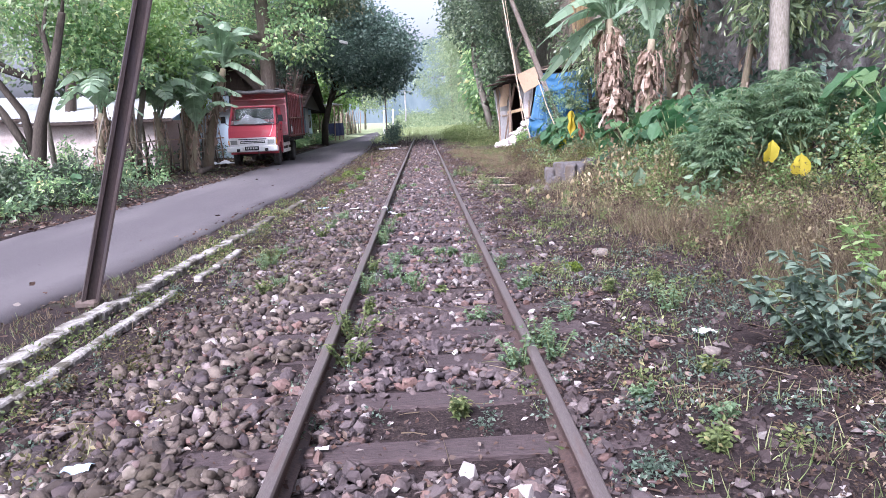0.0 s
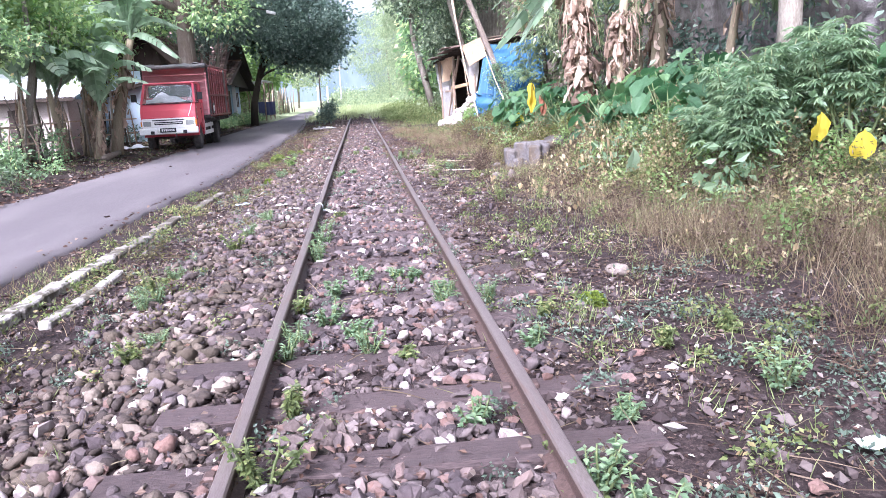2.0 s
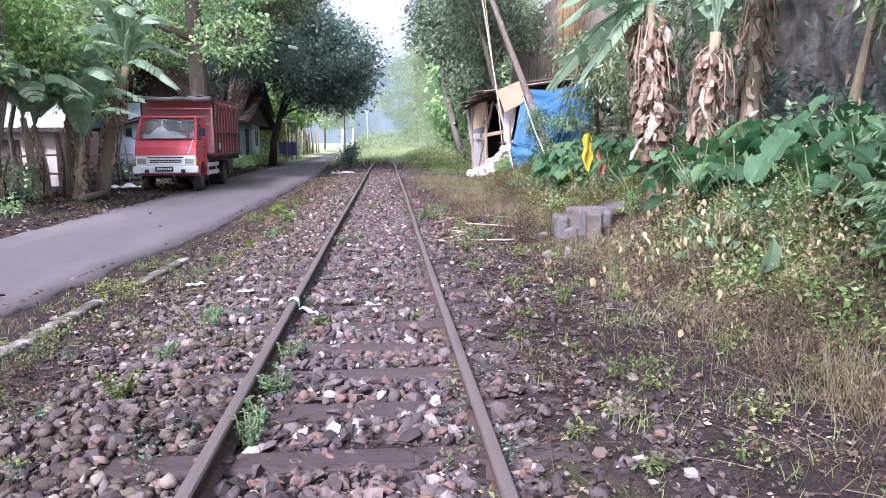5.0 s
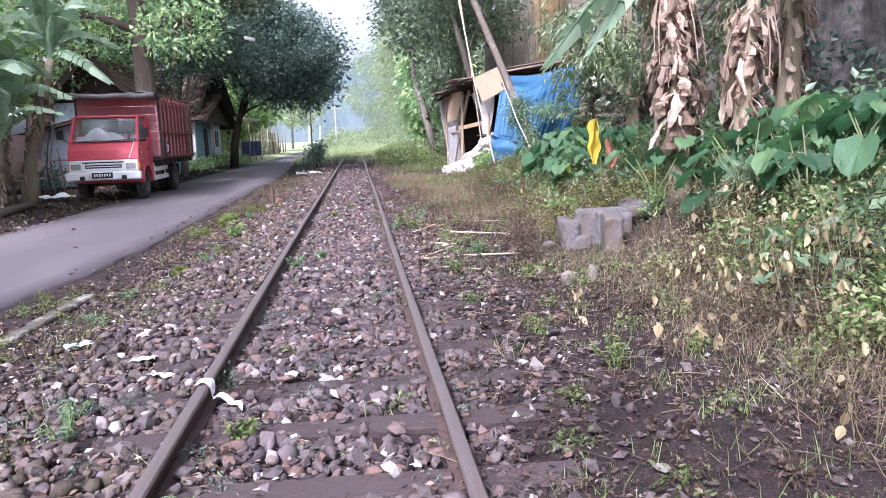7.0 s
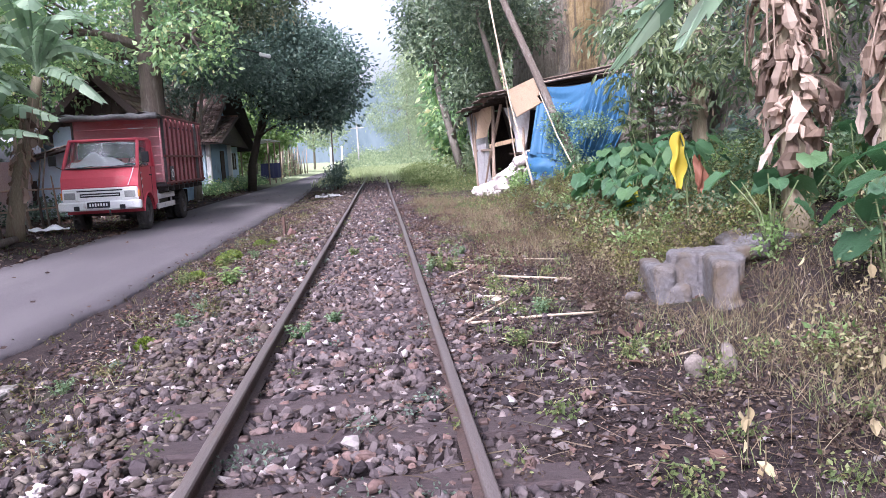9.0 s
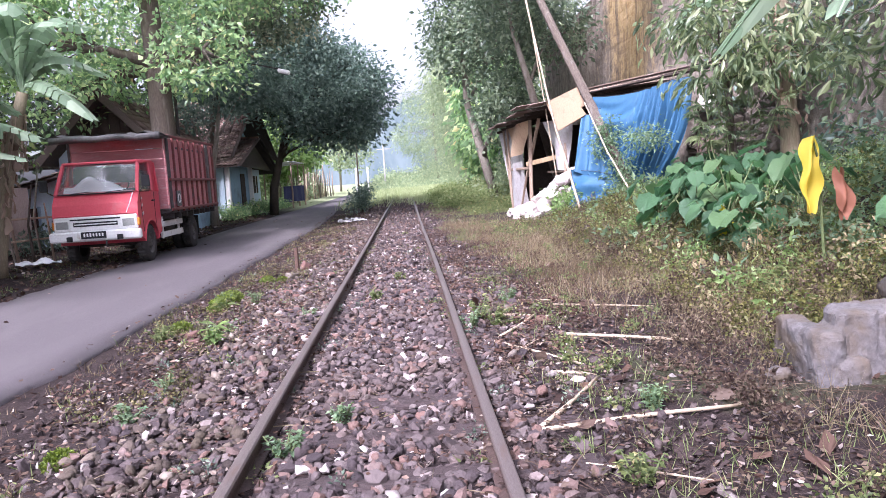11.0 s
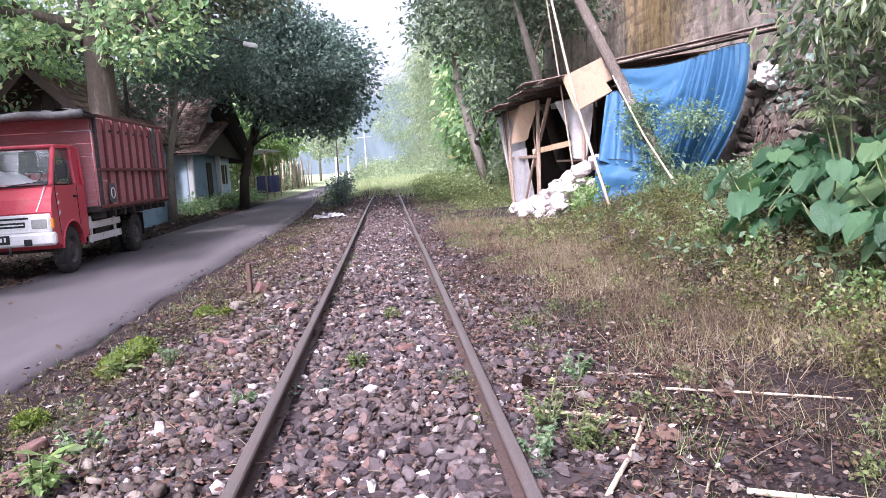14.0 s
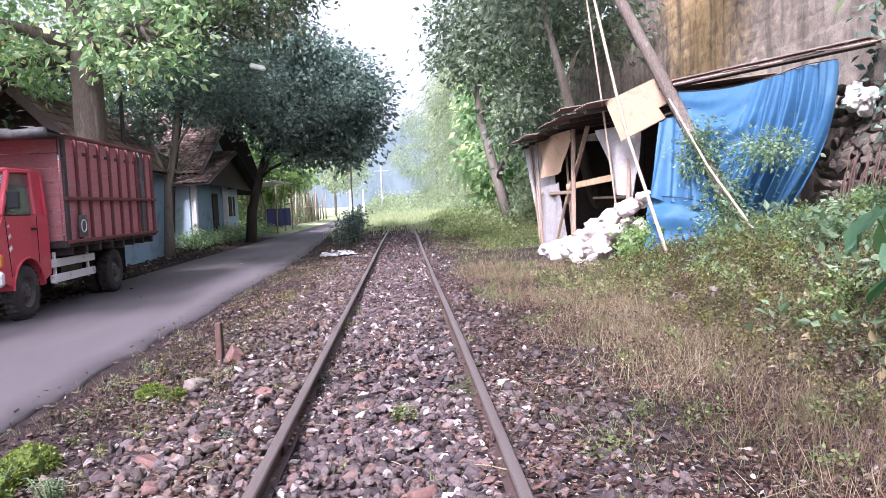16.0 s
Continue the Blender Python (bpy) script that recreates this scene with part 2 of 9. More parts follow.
def blob_points(blobs, n, rng, inner=0.45):
    """Cluster centres inside ellipsoids (centre, radii), denser towards the rim."""
    w = np.array([b[1][0] * b[1][1] + b[1][0] * b[1][2] + b[1][1] * b[1][2] for b in blobs])
    pick = rng.choice(len(blobs), n, p=w / w.sum())
    c = np.array([b[0] for b in blobs], float)[pick]
    r = np.array([b[1] for b in blobs], float)[pick]
    d = rng.normal(size=(n, 3))
    d /= np.linalg.norm(d, axis=1, keepdims=True)
    return c + d * r * (inner + (1 - inner) * rng.uniform(0, 1, (n, 1)) ** 0.6), pick


def bent(a, b, n, sag, rng, wob=0.05):
    """A bent line of n + 1 points from a to b; sag lifts its middle."""
    a, b = np.array(a, float), np.array(b, float)
    L = np.linalg.norm(b - a)
    pts = []
    for i in range(n + 1):
        t = i / n
        p = a + (b - a) * t
        p[2] += sag * L * 4 * t * (1 - t)
        if 0 < i < n:
            p += rng.normal(size=3) * wob * L * 0.4
        pts.append(p)
    return pts


def tree(name, label, base, trunk_pts, radii, blobs, clusters, per, leaf, spread, bark, leaves, seed, limbs=None, tv=LEAF_V, up=0.5, droop=0.3, twigs=26, group=""):
    """A tapered trunk, limbs to each mass of the crown, twigs, and leaves in clusters."""
    rng = np.random.default_rng(seed)
    t = thing(name, label, "tree", pose(*base), group)
    b = np.array(base, float)
    mb = MB()
    tp = [np.array(p, float) - b for p in trunk_pts]
    mb.tube(tp, radii, 10, True, 0.12)
    pts, pick = blob_points(blobs, clusters, rng)
    for i, (c, r) in enumerate(blobs):
        c = np.array(c, float) - b
        j = limbs[i] if limbs else len(tp) - 1
        st = tp[j]
        line = bent(st, c, 4, 0.05, rng)
        r0 = radii[j] * 0.6
        mb.tube(line, [r0 * (1 - 0.2 * k) for k in range(5)], 7, True, 0.1)
        own = np.where(pick == i)[0][:max(4, twigs // len(blobs))]
        for q in own:
            a = line[int(rng.integers(2, 5))]
            mb.tube(bent(a, pts[q] - b, 3, 0.03, rng), [r0 * 0.3, r0 * 0.22, r0 * 0.14, 0.006], 5)
    part("trunk", mb, bark, t, smooth=True)
    part("crown", leaf_cloud("crown", pts - b, per, spread, leaf, rng, up, droop, tv), leaves, t)
    return t


# ---- materials ----
def ground_material():
    n = Nodes("soil")
    a = n.noise(0.35, 5.0, 0.6)
    b = n.noise(5.0, 6.0, 0.65)
    f = n.noise(70.0, 5.0, 0.7)
    base = n.ramp(b, [(0.3, lin(0.011, 0.0075, 0.008)), (0.55, lin(0.026, 0.018, 0.0175)), (0.75, lin(0.055, 0.039, 0.036))])
    litter = n.ramp(f, [(0.42, lin(0.012, 0.008, 0.008)), (0.57, lin(0.05, 0.035, 0.031)), (0.72, lin(0.17, 0.13, 0.11))])
    col = n.mix(n.ramp(b, [(0.35, lin(0.2, 0.2, 0.2)), (0.65, lin(0.75, 0.75, 0.75))]), base, litter)
    moss = n.ramp(f, [(0.35, lin(0.035, 0.05, 0.018)), (0.65, lin(0.12, 0.15, 0.055))])
    col = n.mix(n.ramp(a, [(0.58, lin(0, 0, 0)), (0.72, lin(0.6, 0.6, 0.6))]), col, moss)
    # meadow beyond the end of the visible rails
    sep = n.add("ShaderNodeSeparateXYZ")
    n.link(n.co, sep.inputs[0])
    far = n.math("ADD", n.math("DIVIDE", n.math("SUBTRACT", sep.outputs[1], 52.0), 8.0), n.math("MULTIPLY", n.math("SUBTRACT", b, 0.5), 1.6))
    fc = n.add("ShaderNodeClamp")
    n.link(far, fc.inputs[0])
    grass = n.ramp(b, [(0.3, lin(0.19, 0.22, 0.11)), (0.7, lin(0.33, 0.36, 0.21))])
    col = n.mix(fc.outputs[0], col, grass)
    n.bump(n.math("ADD", b, n.math("MULTIPLY", f, 0.6)), 0.6, 0.03)
    return n.done(col, 0.95, 0.0, 0.15)


def asphalt_material():
    n = Nodes("asphalt")
    a = n.noise(0.5, 4.0, 0.6, (1.6, 0.35, 1))
    b = n.noise(9.0, 5.0, 0.6)
    f = n.noise(160.0, 4.0, 0.7)
    col = n.ramp(f, [(0.35, lin(0.05, 0.042, 0.045)), (0.55, lin(0.088, 0.075, 0.078)), (0.72, lin(0.137, 0.118, 0.12))])
    col = n.mix(n.ramp(a, [(0.45, lin(0, 0, 0)), (0.65, lin(0.4, 0.4, 0.4))]), col, lin(0.15, 0.132, 0.13))
    col = n.mix(n.ramp(b, [(0.6, lin(0, 0, 0)), (0.75, lin(0.4, 0.4, 0.4))]), col, lin(0.07, 0.062, 0.058))
    n.bump(f, 0.35, 0.006)
    return n.done(col, 0.8, 0.0, 0.35)


def taro_material():
    """Broad leaf: tone per leaf, pale blotches, some gloss and light through the blade."""
    m = leaf_mat("taro_leaf", [(0.0, lin(0.036, 0.08, 0.038)), (0.45, lin(0.0612, 0.132, 0.0617)), (0.8, lin(0.0972, 0.188, 0.0855)), (1.0, lin(0.158, 0.248, 0.104))], 0.45, 0.4, 0.4)
    t = m.node_tree
    r = t.nodes["Color Ramp"].inputs["Fac"]
    info = t.nodes.new("ShaderNodeObjectInfo")
    t.links.new(info.outputs["Random"], r)
    tc = t.nodes.new("ShaderNodeTexNoise")
    tc.inputs["Scale"].default_value, tc.inputs["Detail"].default_value = 14.0, 4.0
    bp = t.nodes.new("ShaderNodeBump")
    bp.inputs["Strength"].default_value, bp.inputs["Distance"].default_value = 0.5, 0.03
    t.links.new(tc.outputs["Fac"], bp.inputs["Height"])
    t.links.new(bp.outputs[0], t.nodes["Principled BSDF"].inputs["Normal"])
    return m


M_soil = ground_material()
M_asphalt = asphalt_material()
M_rail = rough_mat("rusty_rail", lin(0.045, 0.029, 0.026), lin(0.12, 0.078, 0.066), lin(0.08, 0.058, 0.053), 3.0, 60.0, 0.6, 0.35, 0.3, 0.004)
M_railtop = rough_mat("worn_rail_head", lin(0.11, 0.087, 0.08), lin(0.2, 0.163, 0.15), lin(0.15, 0.1, 0.08), 4.0, 50.0, 0.45, 0.5, 0.15, 0.002, stretch=(6, 0.6, 6))
M_sleeper = rough_mat("old_sleeper", lin(0.026, 0.018, 0.019), lin(0.09, 0.064, 0.061), lin(0.06, 0.045, 0.044), 3.0, 45.0, 0.8, 0.0, 0.8, 0.014, vary=0.3, stretch=(0.5, 4, 4))
M_stone = island_mat("ballast_stone", [(0.0, lin(0.034, 0.025, 0.027)), (0.25, lin(0.07, 0.052, 0.054)), (0.5, lin(0.104, 0.08, 0.078)), (0.7, lin(0.148, 0.117, 0.112)), (0.8, lin(0.2, 0.118, 0.095)), (0.88, lin(0.15, 0.09, 0.075)), (0.95, lin(0.3, 0.25, 0.235)), (1.0, lin(0.52, 0.47, 0.44))], 0.85, 0.3, 75.0, 0.9, 0.01, 0.55, stain=lin(0.095, 0.07, 0.06))
M_cobble = island_mat("worn_cobble", [(0.0, lin(0.0317, 0.0224, 0.0182)), (0.4, lin(0.0792, 0.0581, 0.0464)), (0.75, lin(0.132, 0.0996, 0.0783)), (0.93, lin(0.211, 0.166, 0.131)), (1.0, lin(0.352, 0.29, 0.236))], 0.82, 0.3, 60.0, 0.9, 0.012, 0.6, stain=lin(0.0616, 0.0481, 0.0304))
M_crumb = island_mat("earthy_gravel", [(0.0, lin(0.0198, 0.0135, 0.0135)), (0.45, lin(0.0522, 0.0378, 0.036)), (0.8, lin(0.099, 0.0756, 0.0702)), (0.95, lin(0.18, 0.149, 0.135)), (1.0, lin(0.378, 0.342, 0.315))], 0.9, 0.2, 70.0, 0.8, 0.008, 0.5, stain=lin(0.045, 0.0306, 0.027))
M_fieldstone = rough_mat("pale_field_stone", lin(0.1, 0.08, 0.067), lin(0.21, 0.175, 0.15), lin(0.12, 0.09, 0.075), 8.0, 50.0, 0.9, 0.0, 0.6, 0.01)
M_brick = rough_mat("red_brick", lin(0.085, 0.047, 0.04), lin(0.165, 0.09, 0.075), lin(0.16, 0.11, 0.09), 9.0, 50.0, 0.9, 0.0, 0.5, 0.006)
M_stone1 = rough_mat("single_ballast_stone", lin(0.055, 0.043, 0.044), lin(0.16, 0.13, 0.126), None, 9.0, 70.0, 0.9, 0.0, 0.5, 0.006, vary=0.8)
M_whitewash = rough_mat("flaking_whitewash", lin(0.15, 0.135, 0.12), lin(0.42, 0.39, 0.355), lin(0.08, 0.07, 0.05), 4.5, 22.0, 0.9, 0.0, 0.9, 0.025, stain=(0.45, 0.58))
M_oldkerb = rough_mat("worn_kerb", lin(0.13, 0.115, 0.1), lin(0.34, 0.31, 0.28), lin(0.07, 0.06, 0.045), 3.5, 26.0, 0.9, 0.0, 0.9, 0.02, stain=(0.4, 0.55))
M_kerbside = rough_mat("dark_kerb_side", lin(0.06, 0.043, 0.036), lin(0.12, 0.09, 0.075), lin(0.08, 0.09, 0.04), 5.0, 50.0, 0.9)
M_concrete = rough_mat("old_concrete", lin(0.25, 0.24, 0.22), lin(0.46, 0.44, 0.41), lin(0.13, 0.115, 0.1), 2.6, 40.0, 0.92, 0.0, 0.5, 0.012)
M_block = rough_mat("broken_concrete", lin(0.0645, 0.0576, 0.0568), lin(0.142, 0.13, 0.129), lin(0.086, 0.0645, 0.0447), 2.6, 22.0, 0.92, 0.0, 0.7, 0.02, stain=(0.44, 0.64))
M_steelpole = rough_mat("dark_steel_pole", lin(0.03, 0.023, 0.022), lin(0.075, 0.055, 0.05), lin(0.05, 0.04, 0.045), 2.0, 40.0, 0.55, 0.3, 0.3, 0.004, stretch=(4, 4, 0.5))
M_bark = rough_mat("brown_bark", lin(0.07, 0.054, 0.043), lin(0.165, 0.132, 0.106), lin(0.22, 0.198, 0.17), 2.5, 18.0, 0.95, 0.0, 0.9, 0.03, stretch=(3, 3, 0.5))
M_bark2 = rough_mat("pale_bark", lin(0.122, 0.101, 0.0792), lin(0.274, 0.245, 0.202), lin(0.101, 0.0936, 0.0576), 3.5, 22.0, 0.95, 0.0, 0.7, 0.015, stretch=(2, 2, 0.6))
M_barkdark = rough_mat("dark_bark", lin(0.035, 0.028, 0.022), lin(0.1, 0.08, 0.062), None, 3.0, 20.0, 0.95, 0.0, 0.8, 0.02, stretch=(3, 3, 0.5))
# green cooled a little, so some bluish aerial haze sits in this colour
M_leaf_mid = leaf_mat("tree_leaves_mid", [(0.0, lin(0.05, 0.08, 0.042)), (0.5, lin(0.095, 0.135, 0.07)), (0.85, lin(0.17, 0.21, 0.11)), (0.96, lin(0.27, 0.29, 0.17)), (1.0, lin(0.24, 0.18, 0.1))], 0.6, 0.42, 0.45, 2.9)
M_leaf_dark = leaf_mat("tree_leaves_dark", [(0.0, lin(0.034, 0.052, 0.042)), (0.55, lin(0.068, 0.096, 0.076)), (0.9, lin(0.11, 0.145, 0.112)), (1.0, lin(0.19, 0.23, 0.18))], 0.4, 0.52, 0.3, 2.0)
M_leaf_grey = leaf_mat("grey_green_leaves", [(0.0, lin(0.075, 0.105, 0.07)), (0.5, lin(0.14, 0.185, 0.115)), (0.9, lin(0.25, 0.3, 0.19)), (1.0, lin(0.38, 0.43, 0.31))], 0.5, 0.4, 0.5)
M_scrub = leaf_mat("dark_scrub_leaves", [(0.0, lin(0.03, 0.042, 0.026)), (0.5, lin(0.06, 0.085, 0.048)), (0.85, lin(0.11, 0.145, 0.085)), (1.0, lin(0.19, 0.22, 0.14))], 0.35, 0.4, 0.45)
M_shrub = leaf_mat("grey_green_shrub_leaves", [(0.0, lin(0.05, 0.072, 0.052)), (0.5, lin(0.095, 0.132, 0.095)), (0.85, lin(0.15, 0.2, 0.145)), (1.0, lin(0.22, 0.27, 0.2))], 0.4, 0.45, 0.4)
M_dusk = leaf_mat("dusky_brown_green_leaves", [(0.0, lin(0.04, 0.05, 0.034)), (0.5, lin(0.085, 0.1, 0.066)), (0.85, lin(0.15, 0.16, 0.105)), (1.0, lin(0.24, 0.2, 0.13))], 0.4, 0.55, 0.28, 2.1)
M_coffee = leaf_mat("dull_olive_leaves", [(0.0, lin(0.045, 0.062, 0.035)), (0.5, lin(0.09, 0.12, 0.06)), (0.85, lin(0.17, 0.2, 0.1)), (1.0, lin(0.3, 0.32, 0.19))], 0.5, 0.36, 0.5, 1.45)
M_leaf_bright = leaf_mat("tree_leaves_bright", [(0.0, lin(0.08, 0.13, 0.045)), (0.5, lin(0.15, 0.22, 0.08)), (1.0, lin(0.3, 0.36, 0.18))], 0.55, gain=1.35)
# light bamboo green, paled further to carry distance haze in the colour
M_leaf_hazed = leaf_mat("bamboo_leaves_pale_hazed", [(0.0, lin(0.17, 0.22, 0.13)), (0.5, lin(0.27, 0.32, 0.19)), (1.0, lin(0.4, 0.44, 0.28))], 0.5)
M_leaf_cool = leaf_mat("cool_green_leaves", [(0.0, lin(0.075, 0.12, 0.065)), (0.5, lin(0.13, 0.19, 0.105)), (1.0, lin(0.22, 0.29, 0.165))], 0.45, 0.42, 0.4, 1.15)
M_weed = leaf_mat("weed_leaves", [(0.0, lin(0.0595, 0.0808, 0.0298)), (0.5, lin(0.128, 0.162, 0.0595)), (0.82, lin(0.221, 0.255, 0.102)), (0.94, lin(0.323, 0.306, 0.145)), (1.0, lin(0.238, 0.162, 0.085))], 0.45, 0.5, 0.3)
M_olive = leaf_mat("olive_weed_leaves", [(0.0, lin(0.039, 0.0351, 0.0172)), (0.3, lin(0.078, 0.078, 0.0312)), (0.6, lin(0.133, 0.129, 0.0507)), (0.85, lin(0.211, 0.183, 0.0858)), (1.0, lin(0.328, 0.281, 0.156))], 0.4, 0.6, 0.25)
M_yolive = leaf_mat("yellow_green_weed_leaves", [(0.0, lin(0.0396, 0.0432, 0.013)), (0.35, lin(0.0936, 0.101, 0.0288)), (0.7, lin(0.173, 0.169, 0.0504)), (0.9, lin(0.259, 0.238, 0.0936)), (1.0, lin(0.331, 0.288, 0.158))], 0.4, 0.6, 0.2)
M_dry = leaf_mat("dry_grass_blades", [(0.0, lin(0.056, 0.04, 0.0272)), (0.35, lin(0.124, 0.0944, 0.0592)), (0.75, lin(0.264, 0.212, 0.136)), (0.9, lin(0.128, 0.132, 0.056)), (1.0, lin(0.4, 0.344, 0.24))], 0.3, 0.75, 0.15)
M_gold = leaf_mat("golden_straw_blades", [(0.0, lin(0.0821, 0.0547, 0.0328)), (0.4, lin(0.171, 0.127, 0.0752)), (0.8, lin(0.301, 0.239, 0.15)), (1.0, lin(0.424, 0.363, 0.26))], 0.35, 0.7, 0.15)
M_dead = leaf_mat("withered_weed_leaves", [(0.0, lin(0.0383, 0.0253, 0.0199)), (0.4, lin(0.075, 0.052, 0.0383)), (0.75, lin(0.134, 0.0981, 0.0688)), (0.95, lin(0.26, 0.207, 0.146)), (1.0, lin(0.0999, 0.107, 0.0459))], 0.3, 0.8, 0.15)
M_straw = leaf_mat("straw_weed_leaves", [(0.0, lin(0.112, 0.088, 0.048)), (0.4, lin(0.208, 0.168, 0.096)), (0.75, lin(0.304, 0.256, 0.152)), (1.0, lin(0.16, 0.184, 0.072))], 0.3, 0.7, 0.15)
M_green_grass = leaf_mat("green_grass_blades", [(0.0, lin(0.1, 0.135, 0.05)), (0.5, lin(0.18, 0.225, 0.09)), (1.0, lin(0.31, 0.33, 0.17))], 0.4, 0.6, 0.2)
M_meadow = leaf_mat("meadow_blades", [(0.0, lin(0.22, 0.26, 0.13)), (0.5, lin(0.35, 0.39, 0.22)), (1.0, lin(0.48, 0.5, 0.33))], 0.5, 0.6, 0.2)
M_litter = leaf_mat("fallen_leaves", [(0.0, lin(0.027, 0.0162, 0.0135)), (0.35, lin(0.0675, 0.0378, 0.0279)), (0.6, lin(0.113, 0.0675, 0.0477)), (0.8, lin(0.162, 0.115, 0.0882)), (0.95, lin(0.252, 0.198, 0.162)), (1.0, lin(0.45, 0.405, 0.36))], 0.1, 0.8, 0.2)
M_redlitter = leaf_mat("reddish_fallen_leaves", [(0.0, lin(0.0313, 0.0167, 0.0125)), (0.4, lin(0.0731, 0.039, 0.0279)), (0.75, lin(0.125, 0.0697, 0.0502)), (0.94, lin(0.209, 0.133, 0.0976)), (1.0, lin(0.348, 0.293, 0.237))], 0.1, 0.8, 0.2)
M_chip = leaf_mat("stone_chips", [(0.0, lin(0.0198, 0.0144, 0.0153)), (0.45, lin(0.063, 0.0468, 0.0459)), (0.8, lin(0.153, 0.119, 0.108)), (0.94, lin(0.288, 0.239, 0.216)), (1.0, lin(0.468, 0.423, 0.396))], 0.02, 0.9, 0.15)
M_palebrown = leaf_mat("dead_banana_leaf", [(0.0, lin(0.08, 0.055, 0.042)), (0.3, lin(0.2, 0.14, 0.1)), (0.6, lin(0.36, 0.265, 0.2)), (0.85, lin(0.52, 0.41, 0.33)), (1.0, lin(0.66, 0.55, 0.45))], 0.3, 0.75, 0.2)
M_paleleaf = leaf_mat("withered_pale_leaf", [(0.0, lin(0.2, 0.15, 0.08)), (0.5, lin(0.36, 0.29, 0.17)), (1.0, lin(0.55, 0.48, 0.3))], 0.3, 0.7, 0.15)
M_yellow = leaf_mat("yellow_leaf", [(0.0, lin(0.5, 0.33, 0.03)), (0.5, lin(0.6, 0.48, 0.06)), (1.0, lin(0.42, 0.45, 0.1))], 0.4, 0.5, 0.3)
M_banana = leaf_mat("banana_leaf", [(0.0, lin(0.17, 0.24, 0.15)), (0.5, lin(0.26, 0.35, 0.23)), (1.0, lin(0.38, 0.46, 0.32))], 0.45, 0.36, 0.5)
M_taro = taro_material()
M_stem = rough_mat("green_stem", lin(0.055, 0.078, 0.03), lin(0.125, 0.15, 0.06), lin(0.12, 0.095, 0.055), 6.0, 30.0, 0.7, 0.0, 0.3, 0.006)
M_pseudostem = rough_mat("banana_stem", lin(0.13, 0.11, 0.07), lin(0.29, 0.235, 0.155), lin(0.17, 0.115, 0.08), 4.0, 25.0, 0.7, 0.0, 0.4, 0.01, stretch=(4, 4, 0.4))
M_wood = rough_mat("weathered_wood", lin(0.17, 0.12, 0.085), lin(0.36, 0.27, 0.2), lin(0.12, 0.09, 0.07), 3.0, 20.0, 0.85, 0.0, 0.4, 0.006, stretch=(5, 5, 0.4))
M_woodfresh = rough_mat("raw_plank", lin(0.42, 0.28, 0.16), lin(0.6, 0.43, 0.28), lin(0.34, 0.22, 0.13), 2.5, 22.0, 0.8, 0.0, 0.3, 0.004, stretch=(5, 5, 0.4))
M_ply = rough_mat("plywood", lin(0.45, 0.31, 0.2), lin(0.6, 0.44, 0.3), lin(0.38, 0.26, 0.17), 2.0, 16.0, 0.8, 0.0, 0.25, 0.004, stretch=(0.6, 3, 3))
M_bamboo = rough_mat("dry_bamboo", lin(0.28, 0.21, 0.14), lin(0.48, 0.39, 0.29), lin(0.2, 0.15, 0.1), 5.0, 30.0, 0.6, 0.0, 0.25, 0.004)
M_oldboard = rough_mat("reddish_old_board", lin(0.05, 0.03, 0.024), lin(0.13, 0.075, 0.055), None, 3.0, 30.0, 0.85, 0.0, 0.5, 0.006, stretch=(5, 5, 0.5))
M_darkwood = rough_mat("dark_wood", lin(0.03, 0.022, 0.018), lin(0.085, 0.062, 0.05), None, 3.0, 25.0, 0.85, 0.0, 0.4, 0.006)

M_redflower = leaf_mat("red_petals", [(0.0, lin(0.6, 0.06, 0.03)), (1.0, lin(0.75, 0.2, 0.06))], 0.3)
M_plastic = rough_mat("grimy_white_plastic", lin(0.4, 0.39, 0.38), lin(0.6, 0.59, 0.58), lin(0.25, 0.21, 0.18), 7.0, 40.0, 0.5)
M_moss = rough_mat("moss_cushion", lin(0.035, 0.05, 0.01), lin(0.12, 0.16, 0.024), None, 8.0, 60.0, 0.95, 0.0, 0.8, 0.02)
M_mossleaf = leaf_mat("moss_fronds", [(0.0, lin(0.035, 0.05, 0.01)), (0.6, lin(0.12, 0.165, 0.022)), (1.0, lin(0.22, 0.28, 0.045))], 0.35)
M_wrapblue = rough_mat("pale_blue_plastic", lin(0.25, 0.4, 0.55), lin(0.55, 0.65, 0.72), None, 9.0, 30.0, 0.4)


# ---- the shape of the ground ----
RY = np.array([-40, -10, 0, 6.5, 8, 14.5, 18, 22, 28, 34, 40, 57, 75, 86, 110, 150])
RX = np.array([-5.0, -4.5, -4.0, -3.55, -3.35, -3.08, -2.8, -2.82, -2.85, -2.87, -2.95, -3.8, -4.3, -5.0, -7.0, -16.0])
LY = np.array([-40, -10, 0, 11, 16.4, 21, 27, 38, 46, 61, 76, 110, 150])
LX = np.array([-9.0, -8.3, -7.4, -6.4, -5.8, -5.85, -5.9, -6.7, -6.6, -6.5, -6.6, -10.0, -19.0])
PX = np.array([-400, -30, -9, -7.2, -6.4, -5.8, -2.9, -2.5, -2.0, -1.5, -1.1, 1.2, 2.2, 3.0, 4.0, 5.0, 6.2, 8.0, 30, 400])
PA = np.array([0.0, 0.1, 0.03, -0.06, -0.13, -0.2, -0.2, -0.21, -0.19, -0.12, -0.092, -0.092, -0.12, -0.06, 0.24, 0.62, 0.95, 1.1, 1.2, 1.2])
PB = np.array([0.0, 0.1, 0.03, -0.06, -0.13, -0.2, -0.2, -0.2, -0.17, -0.12, -0.092, -0.092, -0.12, -0.1, -0.08, 0.0, 0.2, 0.6, 1.0, 1.2])
